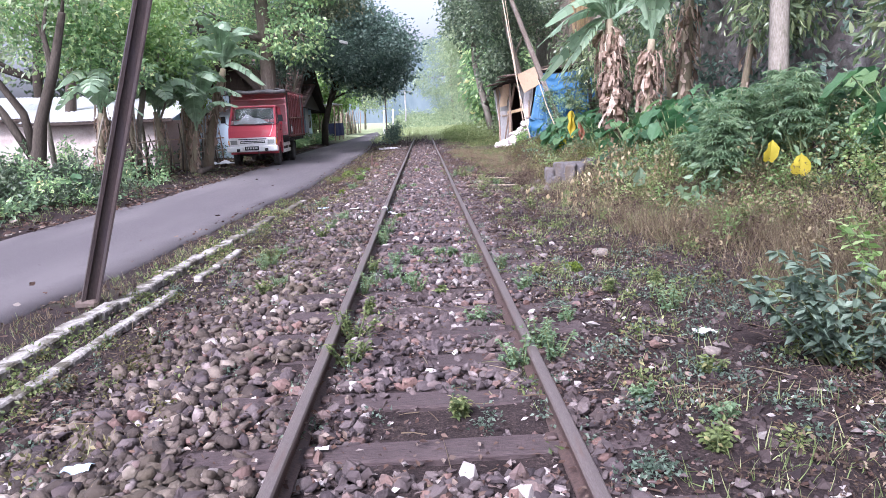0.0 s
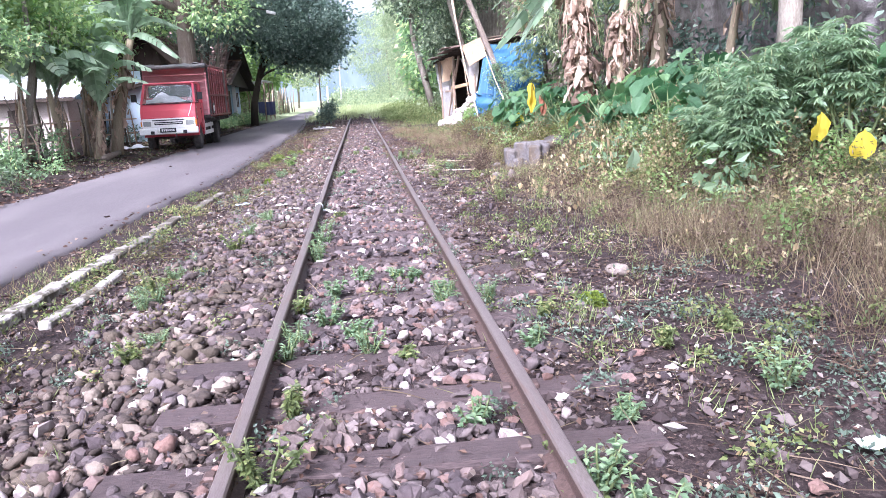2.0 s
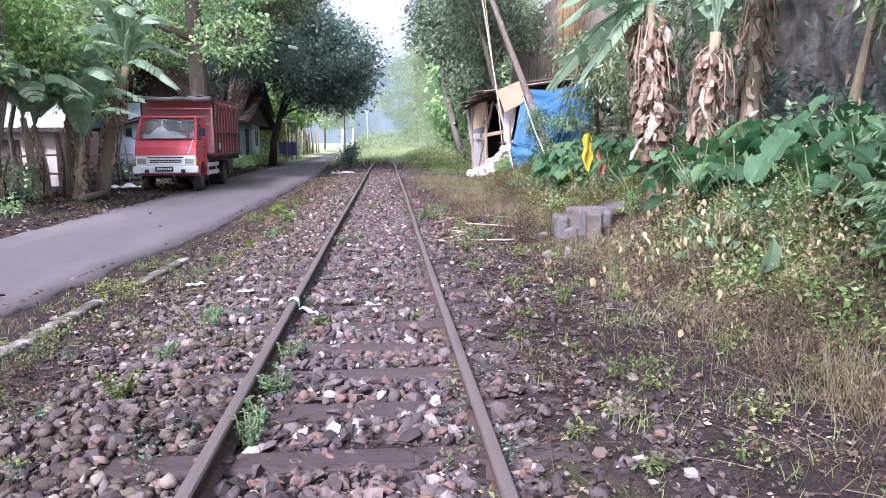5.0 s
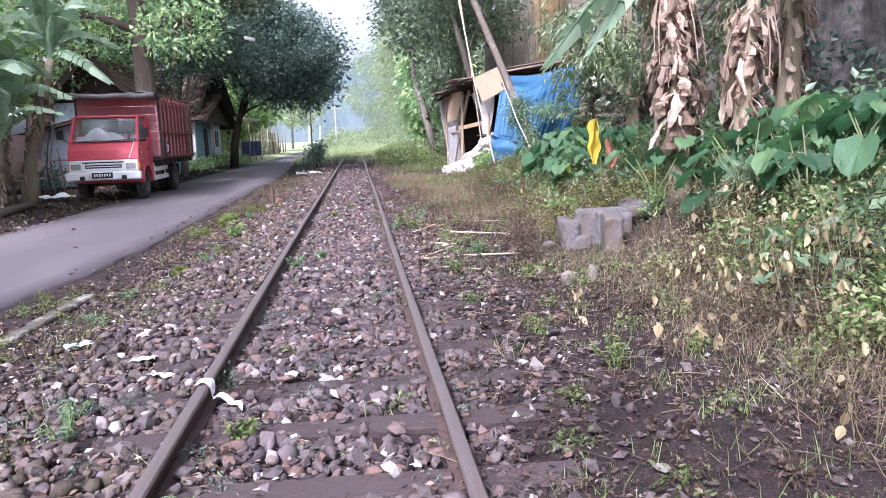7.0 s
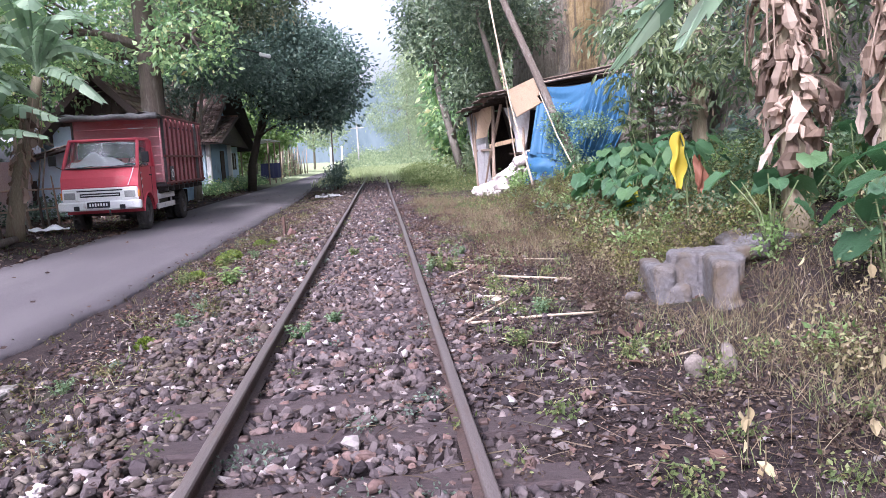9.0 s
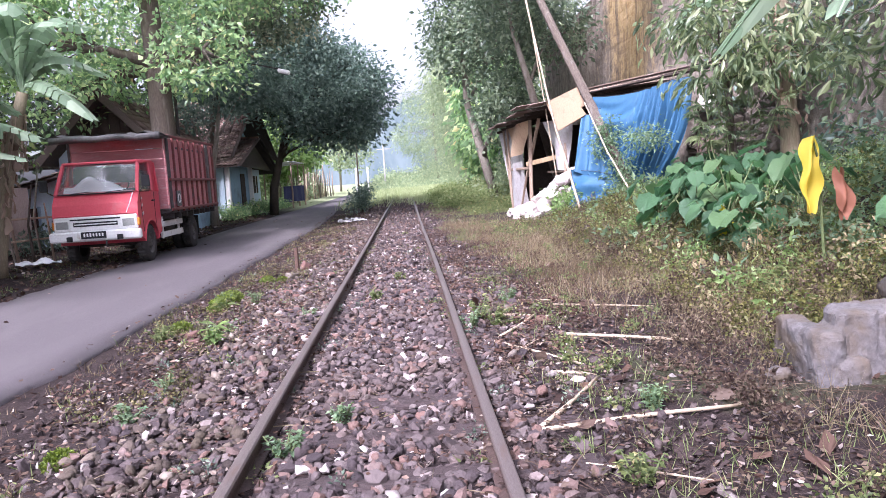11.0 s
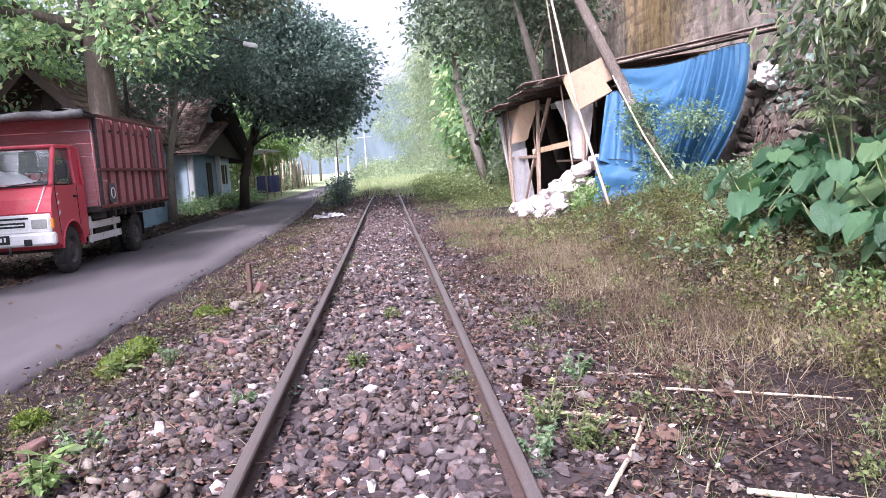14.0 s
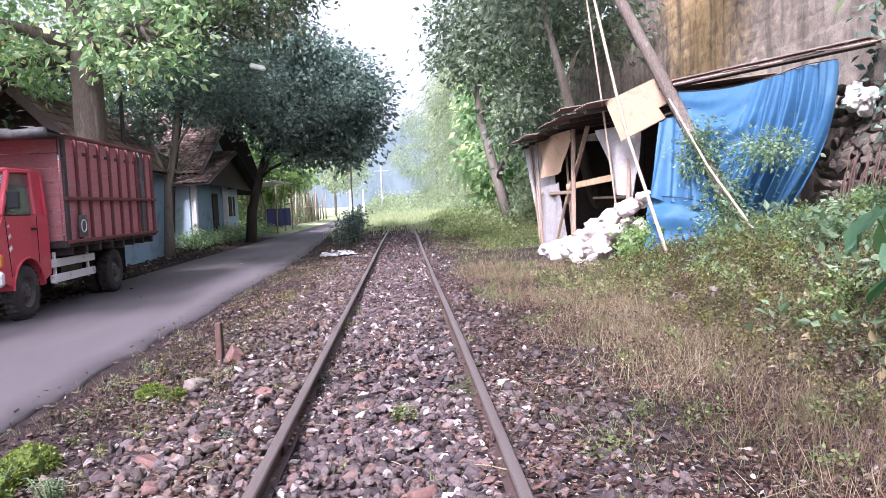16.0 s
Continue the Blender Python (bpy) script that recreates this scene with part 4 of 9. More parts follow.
def truck():
    t = thing("truck", "faded red truck with high slatted bed parked beside the lane", "truck", pose(-6.15, 27.0, -0.15, 0, 0, 1.6))
    W = 0.85
    # cab shell: lower body with wheel arch
    arch = [(0.85 + 0.47 * math.cos(a), 0.42 + 0.47 * math.sin(a)) for a in np.linspace(math.pi * 0.97, 0.05, 12)]
    prof = [(0.14, 0.6), (0.10, 0.8), (0.06, 1.08), (0.1, 1.3), (0.24, 1.5), (1.55, 1.5), (1.58, 1.4), (1.58, 0.6), (1.34, 0.52)] + arch[::-1] + [(0.36, 0.52)]
    part("cab_body", MB().prism(prof, "x", -W, W), M_red, t, "glossy faded red sheet metal")
    # crease line across the nose
    part("nose_trim", MB().box((0, 0.055, 1.085), (2 * W - 0.06, 0.02, 0.02), None, 0.006), M_red, t)
    # greenhouse
    gh = MB()
    gh.box((0, 1.08, 2.15), (1.56, 1.02, 0.07), None, 0.03)
    for s in (-1, 1):
        gh.beam((s * (W - 0.03), 0.24, 1.5), (s * 0.76, 0.62, 2.13), 0.07, 0.08, 0.015)
        gh.beam((s * (W - 0.03), 1.18, 1.5), (s * 0.77, 1.2, 2.13), 0.05, 0.09, 0.012)
        gh.beam((s * (W - 0.03), 1.53, 1.48), (s * 0.77, 1.54, 2.13), 0.06, 0.1, 0.012)
        gh.prism([(1.18, 1.5), (1.56, 1.5), (1.56, 2.12), (1.2, 2.12)], "x", s * 0.79 - 0.015, s * 0.79 + 0.015)
    gh.box((0, 1.54, 1.8), (1.56, 0.04, 0.66), None, 0.01)
    gh.box((0, 0.27, 1.5), (2 * W - 0.04, 0.1, 0.05), None, 0.015)
    part("cab_roof", gh, M_red, t, "red roof and window pillars")
    ws = MB().grid(lambda u, v: ((2 * u - 1) * (0.8 - 0.07 * v), 0.25 + 0.38 * v - 0.05 * (1 - (2 * u - 1) ** 2), 1.52 + 0.6 * v), 10, 4)
    g = part("windscreen", ws, M_glass, t, "windscreen with white cloth behind it", True)
    g.visible_shadow = False
    seal = MB()
    seal.tube([(-0.79, 0.235, 1.515), (-0.5, 0.205, 1.515), (0, 0.19, 1.515), (0.5, 0.205, 1.515), (0.79, 0.235, 1.515)], 0.014, 6)
    seal.tube([(-0.72, 0.62, 2.125), (0, 0.57, 2.125), (0.72, 0.62, 2.125)], 0.014, 6)
    part("window_seal", seal, M_black, t)
    for s in (-1, 1):
        sg = MB().add([(s * 0.82, 0.4, 1.52), (s * 0.82, 1.15, 1.52), (s * 0.765, 1.17, 2.1), (s * 0.765, 0.66, 2.1)], [(0, 1, 2, 3)])
        g = part("side_window", sg, M_glass, t, "side window")
        g.visible_shadow = False
        for a, b in (((0.36, 0.66), (0.28, 1.49)), ((1.2, 0.62), (1.2, 1.49))):
            part("door_gap", MB().beam((s * (W + 0.002), a[0], a[1]), (s * (W + 0.002), b[0], b[1]), 0.012, 0.01, 0.003), M_black, t)
        part("door_handle", MB().box((s * (W + 0.018), 1.08, 1.3), (0.03, 0.16, 0.035), None, 0.008), M_black, t, "black door handle")
        # mirror on its arm
        m = part("mirror", MB().box((s * (W + 0.17), 0.2, 1.72), (0.17, 0.05, 0.24), None, 0.02), M_black, t, "black side mirror")
        part("mirror_arm", MB().tube([(s * (W - 0.02), 0.28, 1.5), (s * (W + 0.1), 0.22, 1.58), (s * (W + 0.15), 0.22, 1.72)], 0.013, 6), M_darkmetal, m)
        part("wheel_arch_lip", MB().tube([(s * (W + 0.005), 0.85 + 0.475 * math.cos(a), 0.42 + 0.475 * math.sin(a)) for a in np.linspace(0.1, math.pi - 0.1, 12)], 0.018, 6), M_red, t)
    part("roof_gutter", MB().tube([(0.79, 0.58, 2.12), (0.8, 1.0, 2.135), (0.8, 1.56, 2.13)], 0.014, 6), M_red, t)
    # interior
    part("dashboard", MB().box((0, 0.48, 1.42), (1.5, 0.38, 0.2), None, 0.05), M_black, t, "dark dashboard")
    part("seat", MB().box((0, 1.2, 1.28), (1.45, 0.45, 0.14), None, 0.05).box((0, 1.43, 1.62), (1.45, 0.12, 0.6), None, 0.05), M_black, t, "dark cab seat")
    sw = MB()
    ring = [(0.38 + 0.19 * math.cos(a), 0.62 + 0.07 * math.sin(a), 1.62 + 0.17 * math.sin(a)) for a in np.linspace(0, 2 * math.pi, 17)]
    sw.tube(ring, 0.014, 6, False)
    sw.tube([(0.38, 0.62, 1.62), (0.38, 0.55, 1.45)], 0.02, 6)
    part("steering_wheel", sw, M_black, t)
    # grille, lamps, bumper
    gr = part("grille", MB().box((0, 0.065, 0.91), (1.66, 0.07, 0.3), None, 0.02), M_white, t, "white-painted front grille")
    part("grille_slot", MB().box((0, 0.026, 0.9), (0.88, 0.012, 0.085), None, 0.004), M_black, gr)
    part("grille_bar", MB().box((0, 0.016, 0.9), (0.84, 0.012, 0.022), None, 0.004), M_white, gr)
    part("grille_slot", MB().box((0, 0.026, 1.0), (1.0, 0.012, 0.03), None, 0.004), M_black, gr)
    for s in (-1, 1):
        h = part("headlight", MB().box((s * 0.66, 0.022, 0.9), (0.24, 0.03, 0.15), None, 0.012), M_lens, t, "rectangular headlight")
        part("headlight_rim", MB().box((s * 0.66, 0.032, 0.9), (0.29, 0.03, 0.2), None, 0.012), M_white, h)
        part("indicator", MB().box((s * 0.84, 0.09, 0.9), (0.06, 0.09, 0.16), None, 0.012), M_amber, t, "amber corner indicator")
        part("bumper_block", MB().box((s * 0.5, -0.075, 0.62), (0.12, 0.03, 0.1), None, 0.01), M_black, t, "black bumper block")
        part("wiper", MB().beam((s * 0.35 - 0.15, 0.19, 1.53), (s * 0.35 + 0.22, 0.19, 1.56), 0.014, 0.014, 0.003), M_black, t)
    part("bumper", MB().box((0, 0.0, 0.66), (1.82, 0.14, 0.21), None, 0.035), M_white, t, "white steel front bumper, chipped")
    np_ = part("number_plate", MB().box((-0.02, -0.078, 0.68), (0.5, 0.012, 0.14), None, 0.004), M_plate, t, "dark number plate with pale bars")
    text_bars(np_, "plate_bar", M_white, -0.23, 0.19, -0.086, 0.65, 0.72, 7, 4)
    part("tow_hook", MB().tube([(0.22, -0.06, 0.56), (0.22, -0.09, 0.5), (0.22, -0.05, 0.42)], 0.02, 6), M_darkmetal, t)
    part("white_stripe", MB().tube([(0.62, 0.065, 1.1), (0.7, 0.1, 1.3), (0.74, 0.2, 1.5)], 0.012, 5), M_white, t, "scraped white line in the red paint")
    # dents and bare scrapes in the paint at the corner
    for x, z, r in ((0.853, 1.22, 0.05), (0.853, 1.05, 0.06), (0.853, 1.36, 0.035)):
        part("paint_scrape", MB().box((x, 0.32 + r, z), (0.006, r * 1.6, r), Matrix.Rotation(0.5, 3, "X"), 0.002), M_white, t)
    # chassis
    ch = MB()
    for s in (-1, 1):
        ch.box((s * 0.36, 3.4, 0.72), (0.08, 5.6, 0.18), None, 0.01)
    for y in (1.0, 2.2, 3.4, 4.6, 6.1):
        ch.box((0, y, 0.7), (0.75, 0.1, 0.12), None, 0.01)
    ch.box((0, 0.85, 0.44), (1.3, 0.14, 0.12), None, 0.02)
    ch.tube([(-0.7, 4.25, 0.42), (-0.2, 4.25, 0.42), (0, 4.25, 0.42), (0.2, 4.25, 0.42), (0.7, 4.25, 0.42)], [0.07, 0.08, 0.2, 0.08, 0.07], 10)
    ch.tube([(0, 2.0, 0.6), (0, 4.1, 0.45)], 0.05, 8)
    part("chassis", ch, M_darkmetal, t, "dark grimy chassis and axles")
    part("fuel_tank", MB().tube([(0.55, 2.15, 0.6), (0.55, 3.0, 0.6)], 0.2, 12), M_darkmetal, t)
    part("engine", MB().box((0, 1.0, 0.68), (0.6, 0.9, 0.42), None, 0.05), M_darkmetal, t)
    for s in (-1, 1):
        g2 = MB().box((s * 0.83, 2.45, 0.74), (0.05, 1.7, 0.13), None, 0.01).box((s * 0.83, 2.45, 0.5), (0.05, 1.7, 0.13), None, 0.01)
        for y in (1.8, 3.1):
            g2.box((s * 0.8, y, 0.66), (0.04, 0.06, 0.5), None, 0.006)
        part("side_guard", g2, M_white, t, "two dirty white side guard rails")
        part("mudflap", MB().box((s * 0.66, 4.82, 0.55), (0.4, 0.02, 0.5), None, 0.005), M_black, t)
        wheel(t, s * 0.72, 0.85, 0.4, 0.2, s)
        wheel(t, s * 0.76, 4.25, 0.41, 0.22, s)
        wheel(t, s * 0.5, 4.25, 0.41, 0.2, s)
    # load bed
    y0, y1, hw, zf, zt = 1.72, 6.2, 1.05, 1.02, 2.72
    part("bed_floor", MB().box((0, (y0 + y1) / 2, zf), (2 * hw, y1 - y0, 0.1), None, 0.01), M_darkmetal, t, "load bed floor")
    for y in np.linspace(y0 + 0.2, y1 - 0.2, 8):
        part("bed_bearer", MB().box((0, y, zf - 0.11), (2 * hw, 0.09, 0.12), None, 0.008), M_darkmetal, t)
    nb = 7
    bh = (zt - zf - 0.1) / nb
    for s in (-1, 1):
        for k in range(nb):
            part("side_board", MB().box((s * (hw - 0.02), (y0 + y1) / 2, zf + 0.06 + bh * (k + 0.5)), (0.03, y1 - y0 - 0.04, bh - 0.004), None, 0.003), M_redwood, t, "worn red side board")
        for i, y in enumerate(np.linspace(y0 + 0.05, y1 - 0.05, 10)):
            part("bed_post", MB().box((s * (hw + 0.02), y, (zf + zt) / 2), (0.05, 0.06 if i not in (0, 9) else 0.1, zt - zf + 0.06), None, 0.008), M_railred if i not in (0,) else M_darkmetal, t)
        part("bed_post", MB().box((s * (hw + 0.022), y1 - 0.75, (zf + zt) / 2), (0.05, 0.2, zt - zf), None, 0.008), M_tarpgrey, t, "pale bare side panel")
        for z in (zf + 0.04, zf + 0.72, zt):
            part("bed_rail", MB().box((s * (hw + 0.05), (y0 + y1) / 2, z), (0.05, y1 - y0 + 0.04, 0.06), None, 0.01), M_railred, t)
        plate = part("side_sign", MB().box((s * (hw + 0.052), y0 + 0.55, zf + 0.28), (0.012, 0.34, 0.36), None, 0.004), M_tarpgrey, t, "small grey sign on the bed side")
        part("sign_ring", MB().tube([(s * (hw + 0.062), y0 + 0.55 + 0.1 * math.cos(a), zf + 0.28 + 0.1 * math.sin(a)) for a in np.linspace(0, 6.283, 13)], 0.012, 5), M_white, plate)
        # slots under the top rail
        for k in range(6):
            part("ventilation_slot", MB().box((s * (hw - 0.003), y0 + 1.0 + 0.5 * k, zt - 0.24), (0.012, 0.3, 0.05), None, 0.003), M_black, t)
    for yy, nm in ((y0, "head_board"), (y1, "tail_board")):
        for k in range(nb):
            part(nm, MB().box((0, yy, zf + 0.06 + bh * (k + 0.5)), (2 * hw - 0.1, 0.03, bh - 0.012), None, 0.006), M_redwood, t, "worn red board")
    # canopy shelf over the cab with a folded tarpaulin
    part("front_canopy", MB().box((0, y0 - 0.32, zt - 0.02), (2 * hw + 0.16, 0.75, 0.07), None, 0.02), M_darkmetal, t, "dark ledge above the cab")
    tarp = MB().grid(lambda u, v: ((2 * u - 1) * (hw + 0.1), y0 - 0.72 + 0.95 * v, zt + 0.045 + 0.05 * math.sin(9 * u + 2 * v) * math.sin(3.1 * v) + 0.025 * math.sin(31 * u)), 40, 8)
    part("folded_tarpaulin", tarp, M_tarpgrey, t, "grey tarpaulin folded over the ledge", True)
    part("tarpaulin_roll", MB().tube([(x, y0 - 0.69, zt - 0.03 + 0.012 * math.sin(7 * x)) for x in np.linspace(-hw - 0.1, hw + 0.1, 14)], 0.075, 10, True, 0.1), M_tarpgrey, t, "", True)
    return t


truck()
# white cloth on the dashboard lies loose behind the windscreen
cl = thing("cloth", "crumpled white cloth lying on the truck's dashboard", "cloth", pose(-6.15, 27.0, -0.15, 0, 0, 1.6))
part("cloth_folds", MB().grid(lambda u, v: (-0.68 + 1.2 * u, 0.32 + 0.3 * v, 1.53 + (0.3 * math.exp(-((u - 0.45) / 0.36) ** 2) + 0.05 * math.sin(14 * u + 5 * v)) * math.sin(math.pi * v) ** 0.7), 26, 8), M_cloth, cl, "", True)


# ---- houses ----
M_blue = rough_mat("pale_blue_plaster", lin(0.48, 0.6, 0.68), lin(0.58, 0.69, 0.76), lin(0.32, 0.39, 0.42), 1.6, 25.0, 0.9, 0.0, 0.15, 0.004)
# darker copy of the blue plaster: shade of turned-away walls put into its colour
M_blueshade = rough_mat("blue_plaster_worn_shaded", lin(0.22, 0.33, 0.42), lin(0.3, 0.42, 0.5), lin(0.16, 0.2, 0.22), 1.4, 25.0, 0.9, 0.0, 0.15, 0.004)
M_tile = rough_mat("clay_roof_tile", lin(0.13, 0.075, 0.055), lin(0.26, 0.15, 0.11), lin(0.09, 0.075, 0.06), 3.0, 30.0, 0.85, 0.0, 0.3, 0.006, vary=0.6)
M_tilestuff = island_mat("clay_roof_tiles", [(0.0, lin(0.08, 0.052, 0.043)), (0.5, lin(0.16, 0.105, 0.087)), (1.0, lin(0.27, 0.19, 0.16))], 0.85, 0.2, stain=lin(0.12, 0.11, 0.08))
M_zinc = rough_mat("pale_zinc_sheet", lin(0.5, 0.5, 0.52), lin(0.7, 0.7, 0.72), lin(0.36, 0.33, 0.3), 1.2, 15.0, 0.45, 0.3, 0.2, 0.006)
M_beige = rough_mat("pinkish_beige_plaster", lin(0.34, 0.29, 0.26), lin(0.5, 0.43, 0.39), lin(0.24, 0.19, 0.17), 1.3, 22.0, 0.9, 0.0, 0.3, 0.006)
M_plaster = rough_mat("stained_plaster", lin(0.38, 0.34, 0.3), lin(0.55, 0.5, 0.45), lin(0.22, 0.18, 0.15), 1.3, 20.0, 0.9, 0.0, 0.3, 0.006)


def tiled_slope(parent, a, b, c, d, pitch=0.27, name="roof_tiles"):
    """Overlapping curved tiles on the slope a-b (eave) to d-c (ridge)."""
    a, b, c, d = (Vector(p) for p in (a, b, c, d))
    nu = max(2, int((b - a).length / 0.22))
    nv = max(2, int((d - a).length / pitch))
    nrm = (b - a).cross(d - a).normalized()
    if nrm.z < 0:
        nrm = -nrm
    mb = MB()
    rng = np.random.default_rng(nu * 7 + nv)
    for j in range(nv):
        for i in range(nu):
            def P(u, v):
                return (a.lerp(b, u)).lerp(d.lerp(c, u), v)
            u0, u1, v0, v1 = i / nu, (i + 1) / nu, j / nv, min(1, (j + 1.15) / nv)
            lift = 0.015 + rng.uniform(0, 0.012)
            vs = []
            for v, h in ((v0, 0.04 + lift), (v1, 0.012 + lift)):
                for k in range(4):
                    u = u0 + (u1 - u0) * k / 3 * 1.02
                    vs.append(P(u, v) + nrm * (h + (0.035 if k in (1, 2) else 0.0)))
            vs += [vs[k] - nrm * 0.03 for k in range(4)]
            mb.add(vs, [(0, 1, 5, 4), (1, 2, 6, 5), (2, 3, 7, 6), (0, 8, 9, 1), (1, 9, 10, 2), (2, 10, 11, 3)])
    me = bpy.data.meshes.new(name)
    me.from_pydata(mb.v, [], mb.f)
    ob = part(name, me, M_tilestuff, parent)
    ob["kind"] = "stuff"
    mb2 = MB()
    t = nrm * 0.05
    mb2.add([a, b, c, d, a - t, b - t, c - t, d - t], [(0, 1, 2, 3), (7, 6, 5, 4), (0, 4, 5, 1), (1, 5, 6, 2), (2, 6, 7, 3), (3, 7, 4, 0)])
    part("roof_boarding", mb2, M_darkwood, parent)


def blue_house():
    """House beside the lane: gable to the lane, small gabled porch in front."""
    h = thing("house", "pale blue house with brown tiled gable roof and porch", "house", pose(-7.75, 44.9, -0.05))
    # main body behind, walls with thickness; local x towards the lane
    W = 0.14
    walls = MB()
    walls.box((-1.0, 9.0, 1.45), (W, 5.2, 2.9), None, 0.01)
    part("wall", walls, M_blue, h, "pale blue lane wall")
    part("wall", MB().box((-4.6, 1.9, 1.6), (7.0, W, 3.2), None, 0.01), M_blueshade, h, "blue side wall")
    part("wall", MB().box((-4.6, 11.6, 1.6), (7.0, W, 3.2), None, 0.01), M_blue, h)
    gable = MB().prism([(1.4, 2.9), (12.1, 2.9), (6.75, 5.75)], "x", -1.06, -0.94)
    part("gable_wall", gable, M_blueshade, h, "shaded gable wall")
    # porch: two pillars, back wall, low side
    for y in (0.1, 5.0):
        part("porch_pillar", MB().box((0.1, y, 1.25), (0.2, 0.2, 2.5), None, 0.02), M_white, h, "white square pillar")
    part("porch_wall", MB().box((-0.05, 2.55, 1.25), (W, 4.6, 2.5), None, 0.01), M_blueshade, h, "blue porch wall in shade")
    part("porch_wall", MB().box((-1.2, 0.1, 1.25), (2.3, W, 2.5), None, 0.01), M_blue, h)
    part("porch_wall", MB().box((-0.1, 6.6, 1.15), (W, 2.8, 2.3), None, 0.01), M_blue, h, "bright pale blue wall")
    part("plinth", MB().box((-0.6, 4.0, 0.05), (1.6, 8.4, 0.25), None, 0.02), M_concrete, h, "grey concrete plinth")
    # roofs: ridges run away from the lane
    tiled_slope(h, (0.2, 0.6, 2.75), (-9.0, 0.6, 2.75), (-9.0, 6.75, 5.85), (0.2, 6.75, 5.85))
    tiled_slope(h, (0.2, 12.3, 2.95), (-9.0, 12.3, 2.95), (-9.0, 6.75, 5.85), (0.2, 6.75, 5.85))
    tiled_slope(h, (0.75, -0.5, 2.35), (-3.0, -0.5, 2.35), (-3.0, 4.4, 3.75), (0.75, 4.4, 3.75))
    tiled_slope(h, (0.75, 9.4, 2.1), (-3.0, 9.4, 2.1), (-3.0, 4.4, 3.75), (0.75, 4.4, 3.75))
    barge = MB()
    for a, b in (((0.24, 0.5, 2.72), (0.24, 6.75, 5.88)), ((0.24, 12.4, 2.9), (0.24, 6.75, 5.88)), ((0.79, -0.6, 2.32), (0.79, 4.4, 3.78)), ((0.79, 9.5, 2.06), (0.79, 4.4, 3.78))):
        barge.beam(a, b, 0.2, 0.03, 0.006)
    part("bargeboard", barge, M_darkwood, h, "dark wooden bargeboard")
    part("porch_gable", MB().prism([(-0.2, 2.4), (9.0, 2.2), (4.4, 3.6)], "x", 0.4, 0.46), M_darkwood, h, "dark boarded porch gable")
    part("ridge_tiles", MB().tube([(0.25, 6.75, 5.9), (-9.0, 6.75, 5.9)], 0.1, 8), M_tile, h)
    part("ridge_tiles", MB().tube([(0.8, 4.4, 3.8), (-3.0, 4.4, 3.8)], 0.08, 8), M_tile, h)
    d = part("door", MB().box((0.04, 3.4, 1.05), (0.05, 0.85, 2.0), None, 0.01), M_darkwood, h, "dark wooden door")
    part("door_handle", MB().box((0.08, 3.1, 1.0), (0.04, 0.03, 0.12), None, 0.006), M_darkmetal, d)
    w = part("window", MB().box((-0.01, 6.6, 1.5), (0.05, 1.1, 0.9), None, 0.01), M_darkwood, h, "shuttered window")
    part("window_frame", MB().box((0.02, 6.6, 1.5), (0.03, 0.05, 0.9), None, 0.004), M_white, w)
    return h


blue_house()


def lean_to():
    t = thing("lean_to_shelter", "thin sheet roof on posts beyond the blue house", "shelter", pose(-7.2, 60.0, -0.05))
    part("roof_sheet", MB().grid(lambda u, v: (-2.4 + 3.0 * u, -3 + 6 * v, 2.55 + 0.25 * u + 0.02 * math.sin(60 * v)), 6, 60), M_zinc, t, "pale corrugated sheet roof")
    for x in (-2.2, 0.5):
        for y in (-2.8, 0, 2.8):
            part("post", MB().tube([(x, y, -0.1), (x + 0.03, y, 2.62 + 0.08 * x)], 0.05, 7), M_wood, t)
    part("beam", MB().beam((0.5, -3, 2.66), (0.5, 3, 2.66), 0.07, 0.05), M_wood, t)
    return t


lean_to()
hang = thing("hanging_cloth", "dark blue cloth hung from the shelter's fence rail", "cloth", pose(-6.6, 56.4, -0.05))
part("cloth_folds", MB().grid(lambda u, v: (0.9 * u - 0.5 + 0.03 * math.sin(25 * u), 0.08 * math.sin(19 * u + 2 * v) + 2.4 * u, 0.35 + 0.95 * v), 30, 6), rough_mat("navy_cloth", lin(0.03, 0.035, 0.08), lin(0.07, 0.075, 0.15), None, 3.0, 25.0, 0.9), hang, "", True)


